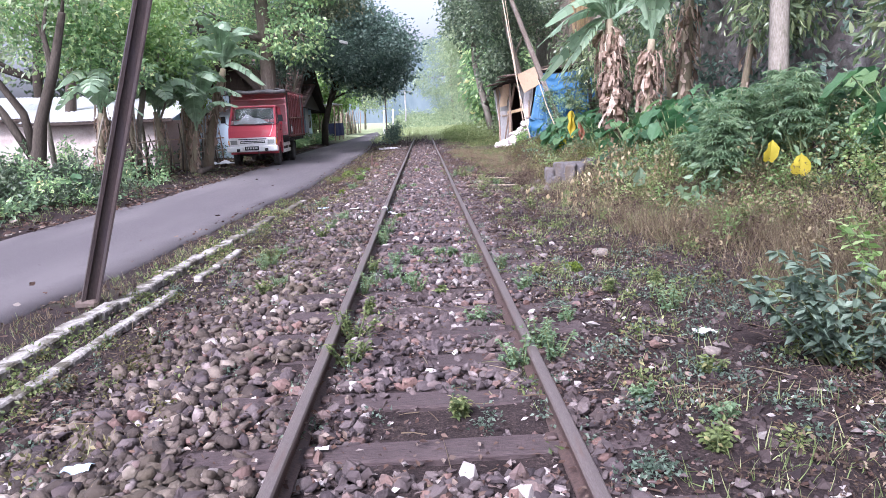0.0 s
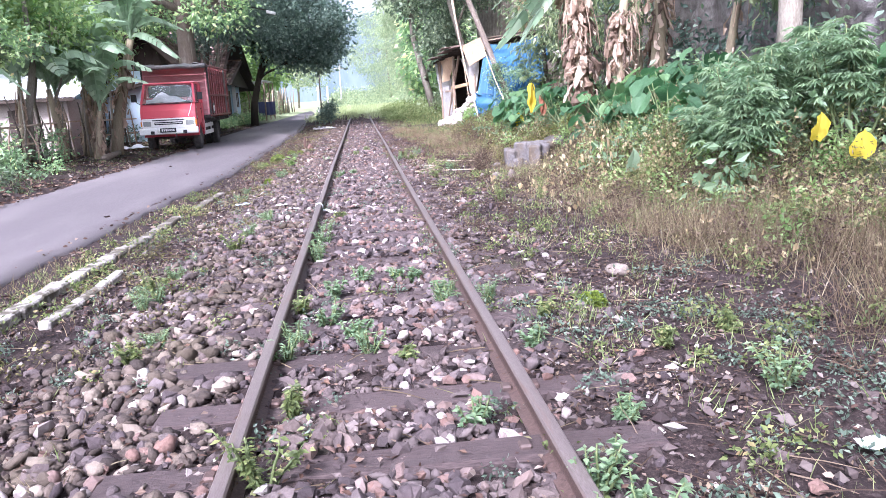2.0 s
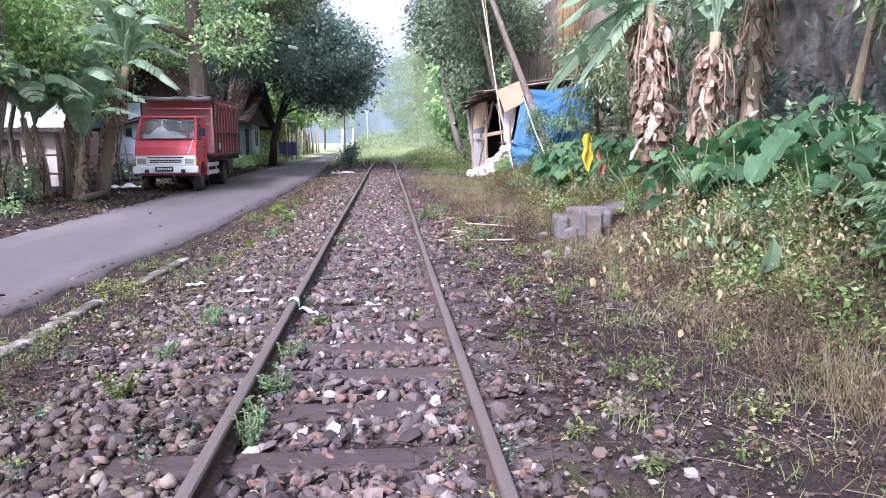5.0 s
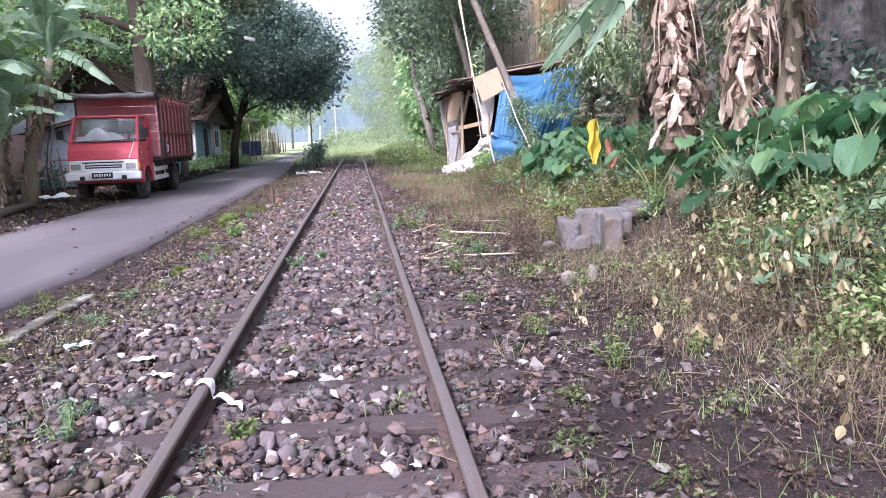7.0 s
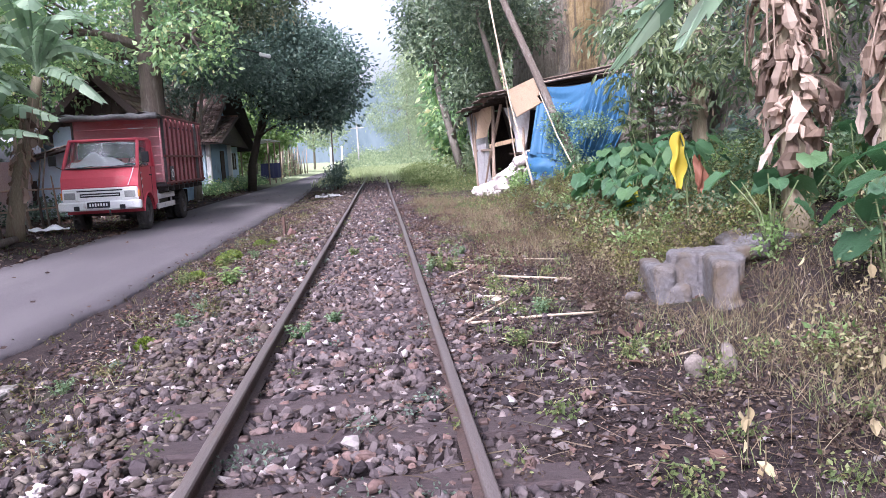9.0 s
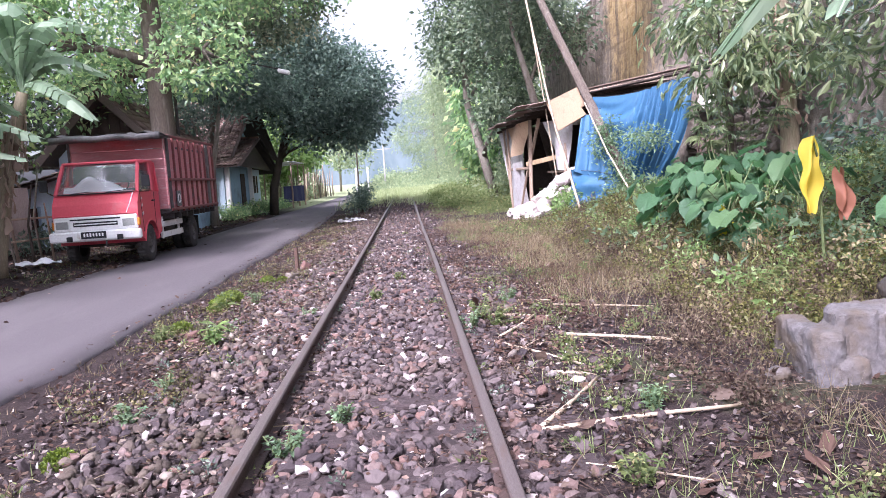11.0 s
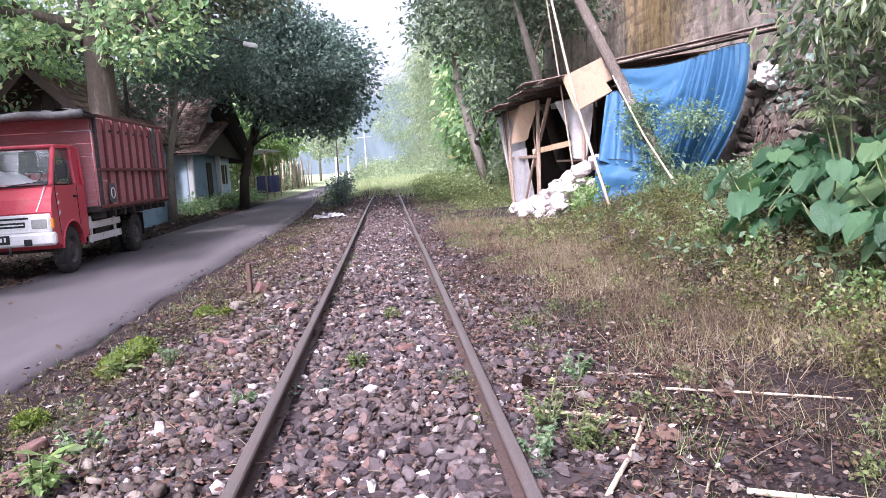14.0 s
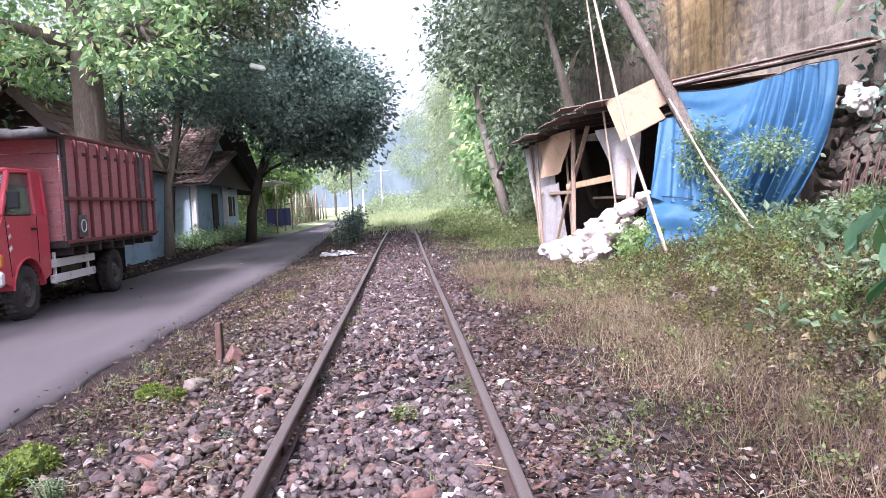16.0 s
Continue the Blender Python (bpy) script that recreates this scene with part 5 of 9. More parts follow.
def back_house():
    """Blue house behind the truck: steep dark gable over a blue wall, low tiled outshot beside it."""
    h = thing("house", "blue plastered house with steep dark gable behind the truck", "house", pose(-8.75, 35.3, -0.1))
    part("wall", MB().box((-0.1, 0, 1.45), (3.2, 0.14, 2.9), None, 0.01), M_blue, h, "pale blue front wall")
    part("wall", MB().box((1.43, 2.7, 1.45), (0.14, 5.2, 2.9), None, 0.01), M_blueshade, h)
    part("wall", MB().box((-1.63, 2.7, 1.45), (0.14, 5.2, 2.9), None, 0.01), M_blueshade, h)
    # deep shade under the roof is put in as dark boards and battens
    part("gable_wall", MB().prism([(-1.62, 2.9), (1.42, 2.9), (0.0, 4.3)], "y", -0.06, 0.06), M_darkwood, h, "gable coloured dark for its deep shade")
    for k in range(9):
        x = -1.3 + 0.31 * k
        part("gable_batten", MB().box((x, -0.08, 2.9 + 0.5 * (1.36 - abs(x))), (0.035, 0.03, max(0.1, 0.95 * (1.36 - abs(x)))), None, 0.004), M_darkwood, h)
    # no opening is cut: a dark panel stands for the shade inside
    d = part("doorway", MB().box((-0.9, -0.09, 0.95), (0.8, 0.05, 1.9), None, 0.01), M_darkwood, h, "dark panel for the open doorway's shade")
    part("door_frame", MB().box((-1.35, -0.11, 1.0), (0.08, 0.06, 2.0), None, 0.006).box((-0.45, -0.11, 1.0), (0.08, 0.06, 2.0), None, 0.006), M_blueshade, d)
    tiled_slope(h, (1.85, -0.9, 2.55), (1.85, 5.6, 2.55), (0.0, 5.6, 4.45), (0.0, -0.9, 4.45))
    tiled_slope(h, (-1.95, -0.9, 2.45), (-1.95, 5.6, 2.45), (0.0, 5.6, 4.45), (0.0, -0.9, 4.45))
    part("bargeboard", MB().beam((1.9, -0.95, 2.5), (0.0, -0.95, 4.46), 0.03, 0.22).beam((-2.0, -0.95, 2.4), (0.0, -0.95, 4.46), 0.03, 0.22), M_darkwood, h, "dark bargeboard")
    return h


back_house()


def outshot():
    """Low blue outbuilding under a tiled slope that falls away from the house."""
    h = thing("outbuilding", "low blue outbuilding with mossy tile slope beside the truck", "shed", pose(-9.6, 32.0, -0.1))
    part("wall", MB().prism([(-1.7, 0.0), (1.5, 0.0), (1.5, 2.2), (-1.7, 1.35)], "y", -0.06, 0.06), M_blue, h, "worn blue front wall")
    part("wall", MB().box((1.43, 1.4, 1.1), (0.14, 2.6, 2.2), None, 0.01), M_blueshade, h)
    # shade of this doorway is likewise a dark panel on the wall
    d = part("doorway", MB().box((-0.35, -0.08, 0.6), (0.62, 0.05, 1.2), None, 0.01), M_darkwood, h, "dark panel for the open doorway's shade")
    part("door_frame", MB().box((-0.7, -0.1, 0.62), (0.07, 0.06, 1.24), None, 0.006).box((0.0, -0.1, 0.62), (0.07, 0.06, 1.24), None, 0.006), M_blueshade, d)
    tiled_slope(h, (-2.1, -0.5, 1.28), (-2.1, 3.0, 1.28), (1.7, 3.0, 2.28), (1.7, -0.5, 2.28))
    return h


outshot()


def shed(name, label, at, w, d, hgt, roof, wall, tilt, seed):
    """A low shed with a corrugated single-pitch roof."""
    t = thing(name, label, "shed", at)
    part("wall", MB().box((0, 0, hgt / 2), (w, 0.1, hgt), None, 0.01), wall, t)
    part("wall", MB().box((w / 2 - 0.05, d / 2, hgt / 2), (0.1, d - 0.12, hgt), None, 0.01), wall, t)
    part("wall", MB().box((-w / 2 + 0.05, d / 2, hgt / 2), (0.1, d - 0.12, hgt), None, 0.01), wall, t)
    part("roof_sheet", MB().grid(lambda u, v: ((u - 0.5) * (w + 0.7), -0.5 + (d + 0.8) * v, hgt + 0.05 + tilt * v + 0.018 * math.sin(u * w * 42)), int(w * 40), 3), roof, t, "pale corrugated roof sheets")
    part("doorway", MB().box((w * 0.2, -0.06, hgt * 0.42), (0.8, 0.05, hgt * 0.84), None, 0.01), M_darkwood, t, "dark plank door")
    part("eave_board", MB().box((0, -0.47, hgt + 0.0), (w + 0.7, 0.03, 0.12), None, 0.005), M_darkwood, t)
    return t


shed("shed", "low beige plastered shed with pale zinc roof", pose(-11.6, 27.3, -0.05, 0, 0, 4), 4.6, 4.0, 1.7, M_zinc, M_beige, 0.9, 1)
shed("shed", "grey walled shed with white zinc roof", pose(-21.5, 34.0, 0.0, 0, 0, 14), 5.0, 4.0, 1.9, M_zinc, M_plaster, 1.2, 2)
shed("shed", "long low shed with white zinc roof behind the verge trees", pose(-16.4, 31.0, 0.0, 0, 0, 8), 5.0, 4.0, 1.9, M_zinc, M_beige, 1.0, 3)


# ---- retaining wall behind the right bank ----
M_rubble = rough_mat("earthy_rubble_stone", lin(0.06, 0.047, 0.037), lin(0.15, 0.12, 0.096), lin(0.085, 0.085, 0.04), 6.0, 40.0, 0.92, 0.0, 0.8, 0.012, vary=0.8)


def retaining_wall():
    """A tall lumpy old masonry face; rough stone low down, plastered courses above the hut."""
    n = Nodes("stained_retaining_wall")
    a = n.noise(0.5, 5.0, 0.6, (1, 1, 0.45))
    b = n.noise(3.0, 7.0, 0.7, None, 0.6)
    f = n.noise(38.0, 5.0, 0.7)
    col = n.ramp(b, [(0.3, lin(0.075, 0.068, 0.067)), (0.5, lin(0.2, 0.18, 0.178)), (0.72, lin(0.4, 0.37, 0.36))])
    col = n.mix(n.ramp(a, [(0.4, lin(0, 0, 0)), (0.6, lin(0.65, 0.65, 0.65))]), col, lin(0.15, 0.132, 0.128))
    # ochre patch above the hut
    sep = n.add("ShaderNodeSeparateXYZ")
    n.link(n.co, sep.inputs[0])
    d = n.math("ABSOLUTE", n.math("SUBTRACT", sep.outputs[1], 34.2))
    s = n.math("ADD", n.math("SUBTRACT", 1.0, n.math("DIVIDE", d, 3.4)), n.math("MULTIPLY", n.math("ADD", n.math("SUBTRACT", a, 0.5), n.math("SUBTRACT", b, 0.5)), 2.4))
    col = n.mix(n.ramp(s, [(0.1, lin(0, 0, 0)), (0.8, lin(0.9, 0.9, 0.9))]), n.mix(n.ramp(n.math("DIVIDE", sep.outputs[1], 40.0), [(0.4, lin(0, 0, 0)), (0.62, lin(0.8, 0.8, 0.8))]), col, n.ramp(b, [(0.3, lin(0.13, 0.105, 0.078)), (0.48, lin(0.25, 0.208, 0.16)), (0.7, lin(0.36, 0.305, 0.24))])), n.ramp(b, [(0.35, lin(0.3, 0.19, 0.075)), (0.65, lin(0.5, 0.37, 0.19))]))
    # dark damp runs down the face and pitted spots
    run = n.noise(1.0, 5.0, 0.65, (2.2, 2.2, 0.16))
    col = n.mix(n.ramp(run, [(0.5, lin(0, 0, 0)), (0.66, lin(0.7, 0.7, 0.7))]), col, lin(0.085, 0.07, 0.06))
    col = n.mix(n.ramp(f, [(0.3, lin(0.6, 0.6, 0.6)), (0.48, lin(0, 0, 0))]), col, lin(0.06, 0.05, 0.045))
    n.bump(n.math("ADD", b, n.math("MULTIPLY", f, 0.5)), 0.8, 0.05)
    m = n.done(col, 0.95, 0.0, 0.15)
    w = tagged(new("wall_east"), "tall stained grey masonry retaining wall, rough and damp", "wall", kind="structure")
    mb = MB()

    def face(u, v):
        y, z = -14 + 62 * u, -0.3 + 7.6 * v
        p = Vector((0, y * 0.9, z * 0.9))
        k = 1.0 if y < 20 else max(0.25, 1 - (y - 20) * 0.15)
        lump = k * (0.16 * noise.noise(p) + 0.08 * noise.noise(p * 2.7) + 0.03 * noise.noise(p * 8))
        course = (z / 0.3) % 1.0
        joint = (y / 0.62 + 0.5 * (int(z / 0.3) % 2)) % 1.0
        lump += 0.014 if course < 0.16 or joint < 0.09 else 0.008 * noise.noise(Vector((int(y / 0.62 + 0.5 * (int(z / 0.3) % 2)) * 3.3, int(z / 0.3) * 1.7, 0)))
        return (7.3 + lump + 0.08 * v, y, z)
    mb.grid(face, 620, 150)
    part("wall_face", mb, m, w, "", True)
    part("wall_core", MB().box((8.1, 17.0, 3.4), (0.9, 62.0, 7.5), None, 0.02), m, w)
    # loose edge stones on the face where they can be told apart
    rng = np.random.default_rng(9)
    for k in range(8):
        me = stones("stone", np.zeros((1, 3)), np.array([1.5]), rng, 1.0, 6, slim=(0.9, 1.15))
        me.materials.append(M_rubble)
        STONE_MESH.append(me)
    k = 0
    for row in range(13):
        y = 24.3 + 0.09 * (row % 2)
        while y < 28.3:
            ln = rng.uniform(0.15, 0.36)
            z = 0.75 + 0.165 * row + rng.uniform(-0.035, 0.035)
            if rng.uniform() < 0.93:
                part("stone", STONE_MESH[k % 8], None, w, "", False, Matrix.LocRotScale((7.2 - 0.3 * (2.9 - z) + rng.uniform(-0.03, 0.03), y + ln / 2, z), Euler((rng.uniform(-0.4, 0.4), rng.uniform(-0.3, 0.3), rng.uniform(-0.3, 0.3))), (0.17, ln * 0.95, rng.uniform(0.13, 0.19))))
            y += ln
            k += 1


STONE_MESH = []
retaining_wall()


# ---- hut of boards and tarpaulin ----
def tarp_mat(name, c1, c2, c3):
    return rough_mat(name, c1, c2, c3, 1.5, 14.0, 0.62, 0.0, 0.35, 0.01, 0.3)


M_tarp = tarp_mat("blue_tarpaulin", lin(0.022, 0.078, 0.15), lin(0.034, 0.1, 0.182), lin(0.06, 0.13, 0.2))
M_sheet = tarp_mat("grey_plastic_sheet", lin(0.3, 0.28, 0.27), lin(0.44, 0.42, 0.41), lin(0.24, 0.2, 0.18))
M_bag = rough_mat("white_plastic_bags", lin(0.44, 0.365, 0.34), lin(0.66, 0.585, 0.555), lin(0.36, 0.27, 0.24), 5.0, 25.0, 0.55, 0.0, 0.6, 0.02)
M_tin = rough_mat("rusty_roof_tin", lin(0.1, 0.07, 0.055), lin(0.22, 0.16, 0.13), lin(0.3, 0.27, 0.25), 1.8, 20.0, 0.75, 0.2, 0.3, 0.006)
# inner hut boards, with the dimness in there put into their dark colour
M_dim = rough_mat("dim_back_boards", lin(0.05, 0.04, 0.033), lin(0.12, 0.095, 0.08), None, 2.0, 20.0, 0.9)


def quad(a, b, c, d, fold):
    """A hanging sheet over the four corners a, b (top), c, d (bottom: right, left) with folds."""
    a, b, c, d = (Vector(p) for p in (a, b, c, d))
    n = (b - a).cross(d - a).normalized()
    return lambda u, v: tuple(a.lerp(b, u).lerp(d.lerp(c, u), v) + n * fold(u, v))


def hut():
    ox, oy, oz = 4.2, 33.0, -0.1
    t = thing("hut", "ramshackle hut of poles, boards and torn plastic sheets", "hut", pose(ox, oy, oz))

    def L(x, y, z):
        return (x - ox, y - oy, z - oz)
    posts = [((3.82, 33.0, -0.15), (3.9, 33.0, 2.72), 0.09), ((3.75, 36.2, -0.15), (3.7, 36.3, 2.7), 0.06), ((3.95, 37.5, -0.15), (3.75, 37.6, 2.75), 0.06), ((4.35, 30.8, 0.0), (4.45, 30.7, 2.95), 0.07), ((4.15, 34.4, -0.1), (4.05, 34.5, 2.75), 0.05), ((6.6, 34.0, 0.0), (6.6, 34.0, 3.3), 0.07), ((6.6, 37.5, 0.0), (6.6, 37.5, 3.2), 0.07)]
    for a, b, w in posts:
        part("post", MB().beam(L(*a), L(*b), w, w, 0.01), M_wood, t, "weathered wooden post")
    part("brace", MB().beam(L(3.85, 33.6, 1.1), L(4.02, 32.2, 2.7), 0.09, 0.05), M_wood, t)
    part("brace", MB().beam(L(3.8, 34.6, 0.2), L(3.9, 33.4, 1.6), 0.06, 0.05), M_wood, t)
    part("cross_bar", MB().beam(L(3.84, 33.5, 1.47), L(4.38, 30.8, 1.63), 0.05, 0.13), M_woodfresh, t, "fresh orange plank bar")
    part("cross_bar", MB().beam(L(3.78, 36.2, 1.35), L(3.86, 33.0, 1.35), 0.05, 0.08), M_wood, t)
    part("shelf", MB().box(L(5.2, 32.6, 1.2), (1.4, 2.4, 0.05), None, 0.006), M_wood, t)
    # back and end sheets
    part("end_sheet", MB().grid(quad(L(3.62, 37.9, 2.72), L(4.3, 37.3, 2.75), L(4.35, 36.6, -0.1), L(3.95, 37.4, -0.12), lambda u, v: 0.06 * math.sin(9 * u + 2 * v) * v), 12, 14), M_sheet, t, "grey plastic end sheet", True)
    part("side_sheet", MB().grid(quad(L(3.72, 36.4, 1.5), L(3.85, 34.2, 1.6), L(3.95, 34.3, 0.1), L(3.8, 36.3, -0.1), lambda u, v: 0.05 * math.sin(11 * u + 3 * v)), 16, 10), M_sheet, t, "sagging grey sheet", True)
    part("torn_sheet", MB().grid(quad(L(3.72, 36.4, 2.7), L(3.9, 33.5, 2.75), L(3.98, 34.4, 1.85), L(3.8, 36.2, 1.75), lambda u, v: 0.08 * math.sin(7 * u + 4 * v)), 16, 8), M_ply, t, "torn brown sheet under the roof", True)
    part("hanging_sheet", MB().grid(quad(L(4.0, 31.6, 2.55), L(4.5, 30.3, 2.55), L(4.45, 30.4, 1.15), L(4.3, 31.2, 1.3), lambda u, v: 0.09 * math.sin(8 * u + 3 * v) * (0.3 + v)), 14, 14), M_sheet, t, "torn grey sheet hanging in folds", True)
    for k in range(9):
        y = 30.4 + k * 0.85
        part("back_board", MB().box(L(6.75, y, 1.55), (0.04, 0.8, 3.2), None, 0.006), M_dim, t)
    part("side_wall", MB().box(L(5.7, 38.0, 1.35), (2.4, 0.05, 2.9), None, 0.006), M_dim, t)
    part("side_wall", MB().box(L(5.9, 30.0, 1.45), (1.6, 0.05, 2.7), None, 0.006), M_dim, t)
    # roof: rafters and overlapping rusty sheets
    for y in np.arange(30.6, 38.2, 1.2):
        part("rafter", MB().beam(L(3.55, y, 2.76 - 0.02 * (y - 33)), L(6.95, y, 3.3), 0.06, 0.08), M_darkwood, t)
    rng = np.random.default_rng(31)
    for k in range(8):
        y = 30.3 + k * 1.0
        e = rng.uniform(-0.15, 0.15)
        part("roof_sheet", MB().grid(lambda u, v, y=y, e=e: L(3.38 + e + (7.05 - 3.38 - e) * u, y - 0.1 + 1.15 * v, 2.86 - 0.02 * (y - 33) + 0.42 * u + 0.03 * (k % 2) + 0.02 * math.sin(v * 40) + 0.04 * math.sin(3 * u + k)), 8, 26), M_tin, t, "rusty roof sheet")
    # ledge of old boards above the tarpaulin
    for k, (dz, dx, w) in enumerate(((0.0, 0.0, 0.2), (0.05, 0.1, 0.16), (0.09, 0.22, 0.22))):
        part("roof_board", MB().beam(L(4.55 + dx, 29.3 + dx, 3.0 + dz), L(6.75 + dx, 27.0 + dx, 3.2 + dz), w, 0.03), M_darkwood if k != 1 else M_wood, t, "dark warped roof board")
    part("roof_board", MB().beam(L(4.9, 29.9, 3.16), L(7.1, 27.5, 3.36), 0.6, 0.03), M_tin, t)
    for k in range(7):
        f = k / 6.5
        part("ragged_lath", MB().beam(L(4.6 + 2.1 * f, 29.2 - 2.2 * f, 3.0 + 0.2 * f + 0.03 * (k % 3)), L(5.0 + 2.1 * f, 28.8 - 2.2 * f, 3.08 + 0.2 * f - 0.04 * (k % 2)), 0.05, 0.02), (M_wood, M_darkwood, M_tin)[k % 3], t)
    return t


hut()


def bag_lump(r, seed, at):
    """A crushed bag: a ball dented by folds."""
    bm = bmesh.new()
    bmesh.ops.create_icosphere(bm, subdivisions=3, radius=r)
    for v in bm.verts:
        c = v.co / r
        v.co = v.co * (1 + 0.45 * noise.noise(c * 1.7 + Vector((seed, 0, 0))) + 0.25 * abs(noise.noise(c * 4 + Vector((0, seed, 0))))) + Vector(at)
    me = bpy.data.meshes.new("bag")
    bm.to_mesh(me)
    bm.free()
    return me


def tarpaulin(label, a, b, c, d, fold, nu=160, nv=70, sag=0.0, bulge=0.0):
    """A hung sheet; sag lowers its top edge, bulge keeps its far edge out before it falls back."""
    o = Vector(a)
    t = thing("tarpaulin", label, "tarpaulin", pose(*a))
    pts = [tuple(Vector(p) - o) for p in (a, b, c, d)]
    base = quad(*pts, fold)

    def hung(u, v):
        p = base(u, v)
        k = bulge * u * u * math.sin(math.pi * min(1.0, v * 1.05)) ** 0.8
        return (p[0] + 0.75 * k, p[1] - 0.5 * k, p[2] - sag * math.sin(math.pi * min(1.0, u * 1.25)) * (1 - v))
    part("tarpaulin_sheet", MB().grid(hung, nu, nv), M_tarp, t, "", True)
    # eyelet cord along the top edge
    part("cord", MB().tube([tuple(Vector(hung(k / 12, 0)) + Vector((0, 0, 0.012))) for k in range(13)], 0.008, 5), M_black, t)
    return t


def folds_big(u, v):
    """Sharp pleats fanned out from the gathered far edge; slack swags on the near side."""
    q = u + 0.42 * v * (1 - u) + 0.014 * math.sin(5 * v + 3 * u)
    gather = max(0.0, min(1.0, (q - 0.42) / 0.3))
    gather = gather * gather * (3 - 2 * gather)

    def pleat(a, sharp):
        k = (a / 6.2832) % 1.0
        return (1 - abs(2 * k - 1)) ** sharp
    deep = 0.16 * pleat(58 * q + 1.8 * math.sin(9 * q), 2.2) + 0.09 * pleat(97 * q + 2 * math.sin(3 * v), 1.6) + 0.012 * math.sin(171 * q + 3 * v)
    swag = v + 0.55 * (u - 0.35) ** 2 * 2.0 + 0.25 * u
    slack = 0.05 * pleat(15 * swag + 2 * u, 1.5) + 0.03 * math.sin(29 * swag - 5 * u + 2) + 0.014 * math.sin(61 * swag + 9 * u)
    return deep * gather * min(1, 0.35 + v * 2) + slack * (1 - gather) * min(1, 4 * v) - 0.16 * math.sin(math.pi * u) * math.sin(math.pi * v)


tarpaulin("large bright blue tarpaulin hung in slanting folds", (4.72, 29.0, 2.9), (6.36, 27.25, 3.05), (5.72, 27.9, 0.6), (4.85, 28.5, 0.6), folds_big, 260, 90, sag=0.1, bulge=0.24)
tarpaulin("narrow blue tarpaulin hanging in loose pleats", (4.5, 29.3, 2.45), (4.85, 28.8, 2.6), (4.9, 28.3, 0.95), (4.12, 28.9, 1.2), lambda u, v: 0.06 * math.sin(19 * u + 2 * v) * (0.3 + v), 24, 22)
tarpaulin("slack blue tarpaulin reaching the ground", (4.1, 28.9, 1.25), (5.0, 28.2, 1.05), (4.95, 28.0, 0.15), (4.0, 28.6, 0.1), lambda u, v: 0.06 * math.sin(9 * u + 6 * v) + 0.05 * math.sin(15 * v), 24, 14)

bags = thing("plastic_bags", "crumpled white plastic bags stuffed between wall and tarpaulin", "bag", pose(6.75, 27.45, 2.5))
for k, (x, y, z, r) in enumerate(((0, 0, 0, 0.16), (0.1, -0.16, 0.02, 0.13), (0.06, 0.1, 0.14, 0.12), (0.12, -0.06, -0.14, 0.12))):
    part("bag", bag_lump(r, 50 + k, (x, y, z)), M_bag, bags, "", True)

pl = thing("plywood_board", "tan plywood board tied over the hut corner", "board", pose(3.86, 30.3, 2.95))
pb = MB()
cs = [(0, 0, 0), (0.64, -1.0, 0.26), (0.9, -1.0, -0.12), (0.78, -0.75, -0.2), (0.88, -0.8, -0.38), (0.28, 0.0, -0.72)]
up = (Vector(cs[1]) - Vector(cs[0])).cross(Vector(cs[5]) - Vector(cs[0])).normalized()
cs = [tuple(Vector(p) - up * up.dot(Vector(p))) for p in cs]
pb.add([(x, y, z) for x, y, z in cs] + [(x + 0.02, y + 0.012, z - 0.01) for x, y, z in cs], [tuple(range(6)), tuple(range(6, 12))[::-1]] + [(i, (i + 1) % 6, 6 + (i + 1) % 6, 6 + i) for i in range(6)])
part("board_face", pb, M_ply, pl)


def pole_thing(name, label, pts, r, mat, nodes=0, cat="pole"):
    o = np.array(pts[0], float)
    t = thing(name, label, cat, pose(*pts[0]))
    mb = MB()
    q = [np.array(p, float) - o for p in pts]
    n = max(4, nodes)
    line = []
    for i in range(n + 1):
        s = i / n * (len(q) - 1)
        k = min(int(s), len(q) - 2)
        line.append(q[k] + (q[k + 1] - q[k]) * (s - k))
    mb.tube(line, [r * (1 - 0.25 * i / n) for i in range(n + 1)], 8)
    part("pole_shaft", mb, mat, t, "", True)
    if nodes:
        for i in range(1, n):
            p, p2 = line[i], line[i] + (line[i] - line[i - 1]) / np.linalg.norm(line[i] - line[i - 1]) * 0.012
            part("node_ring", MB().tube([p, p2], r * 1.18 * (1 - 0.25 * i / n), 8), mat, t)
    return t


for k in range(15):
    y = 26.2 + 0.075 * k + 0.03 * math.sin(7 * k)
    pole_thing("dry_stick", "thin reddish dry stick leaning on the stone wall", [(6.32 + 0.03 * math.sin(3 * k), y, 0.75), (6.42, y + 0.02, 1.25), (6.52 + 0.02 * math.sin(5 * k), y + 0.06 * math.sin(2 * k), 1.65 + 0.12 * math.sin(4 * k))], 0.012, M_oldboard, 0, "stick")
pole_thing("bamboo_pole", "long pale bamboo pole leaning on the hut", [(4.05, 27.7, 0.2), (3.7, 28.7, 2.4), (3.2, 29.6, 6.2)], 0.03, M_bamboo, 9)
pole_thing("bamboo_pole", "thin pale bamboo pole leaning on the hut", [(4.3, 30.9, 0.0), (3.9, 30.6, 2.9), (3.35, 30.2, 6.5)], 0.021, M_bamboo, 9)
pole_thing("bamboo_pole", "short bamboo prop against the tarpaulin", [(4.86, 26.4, 0.5), (4.62, 27.6, 1.6), (4.42, 28.6, 2.75)], 0.02, M_bamboo, 6)


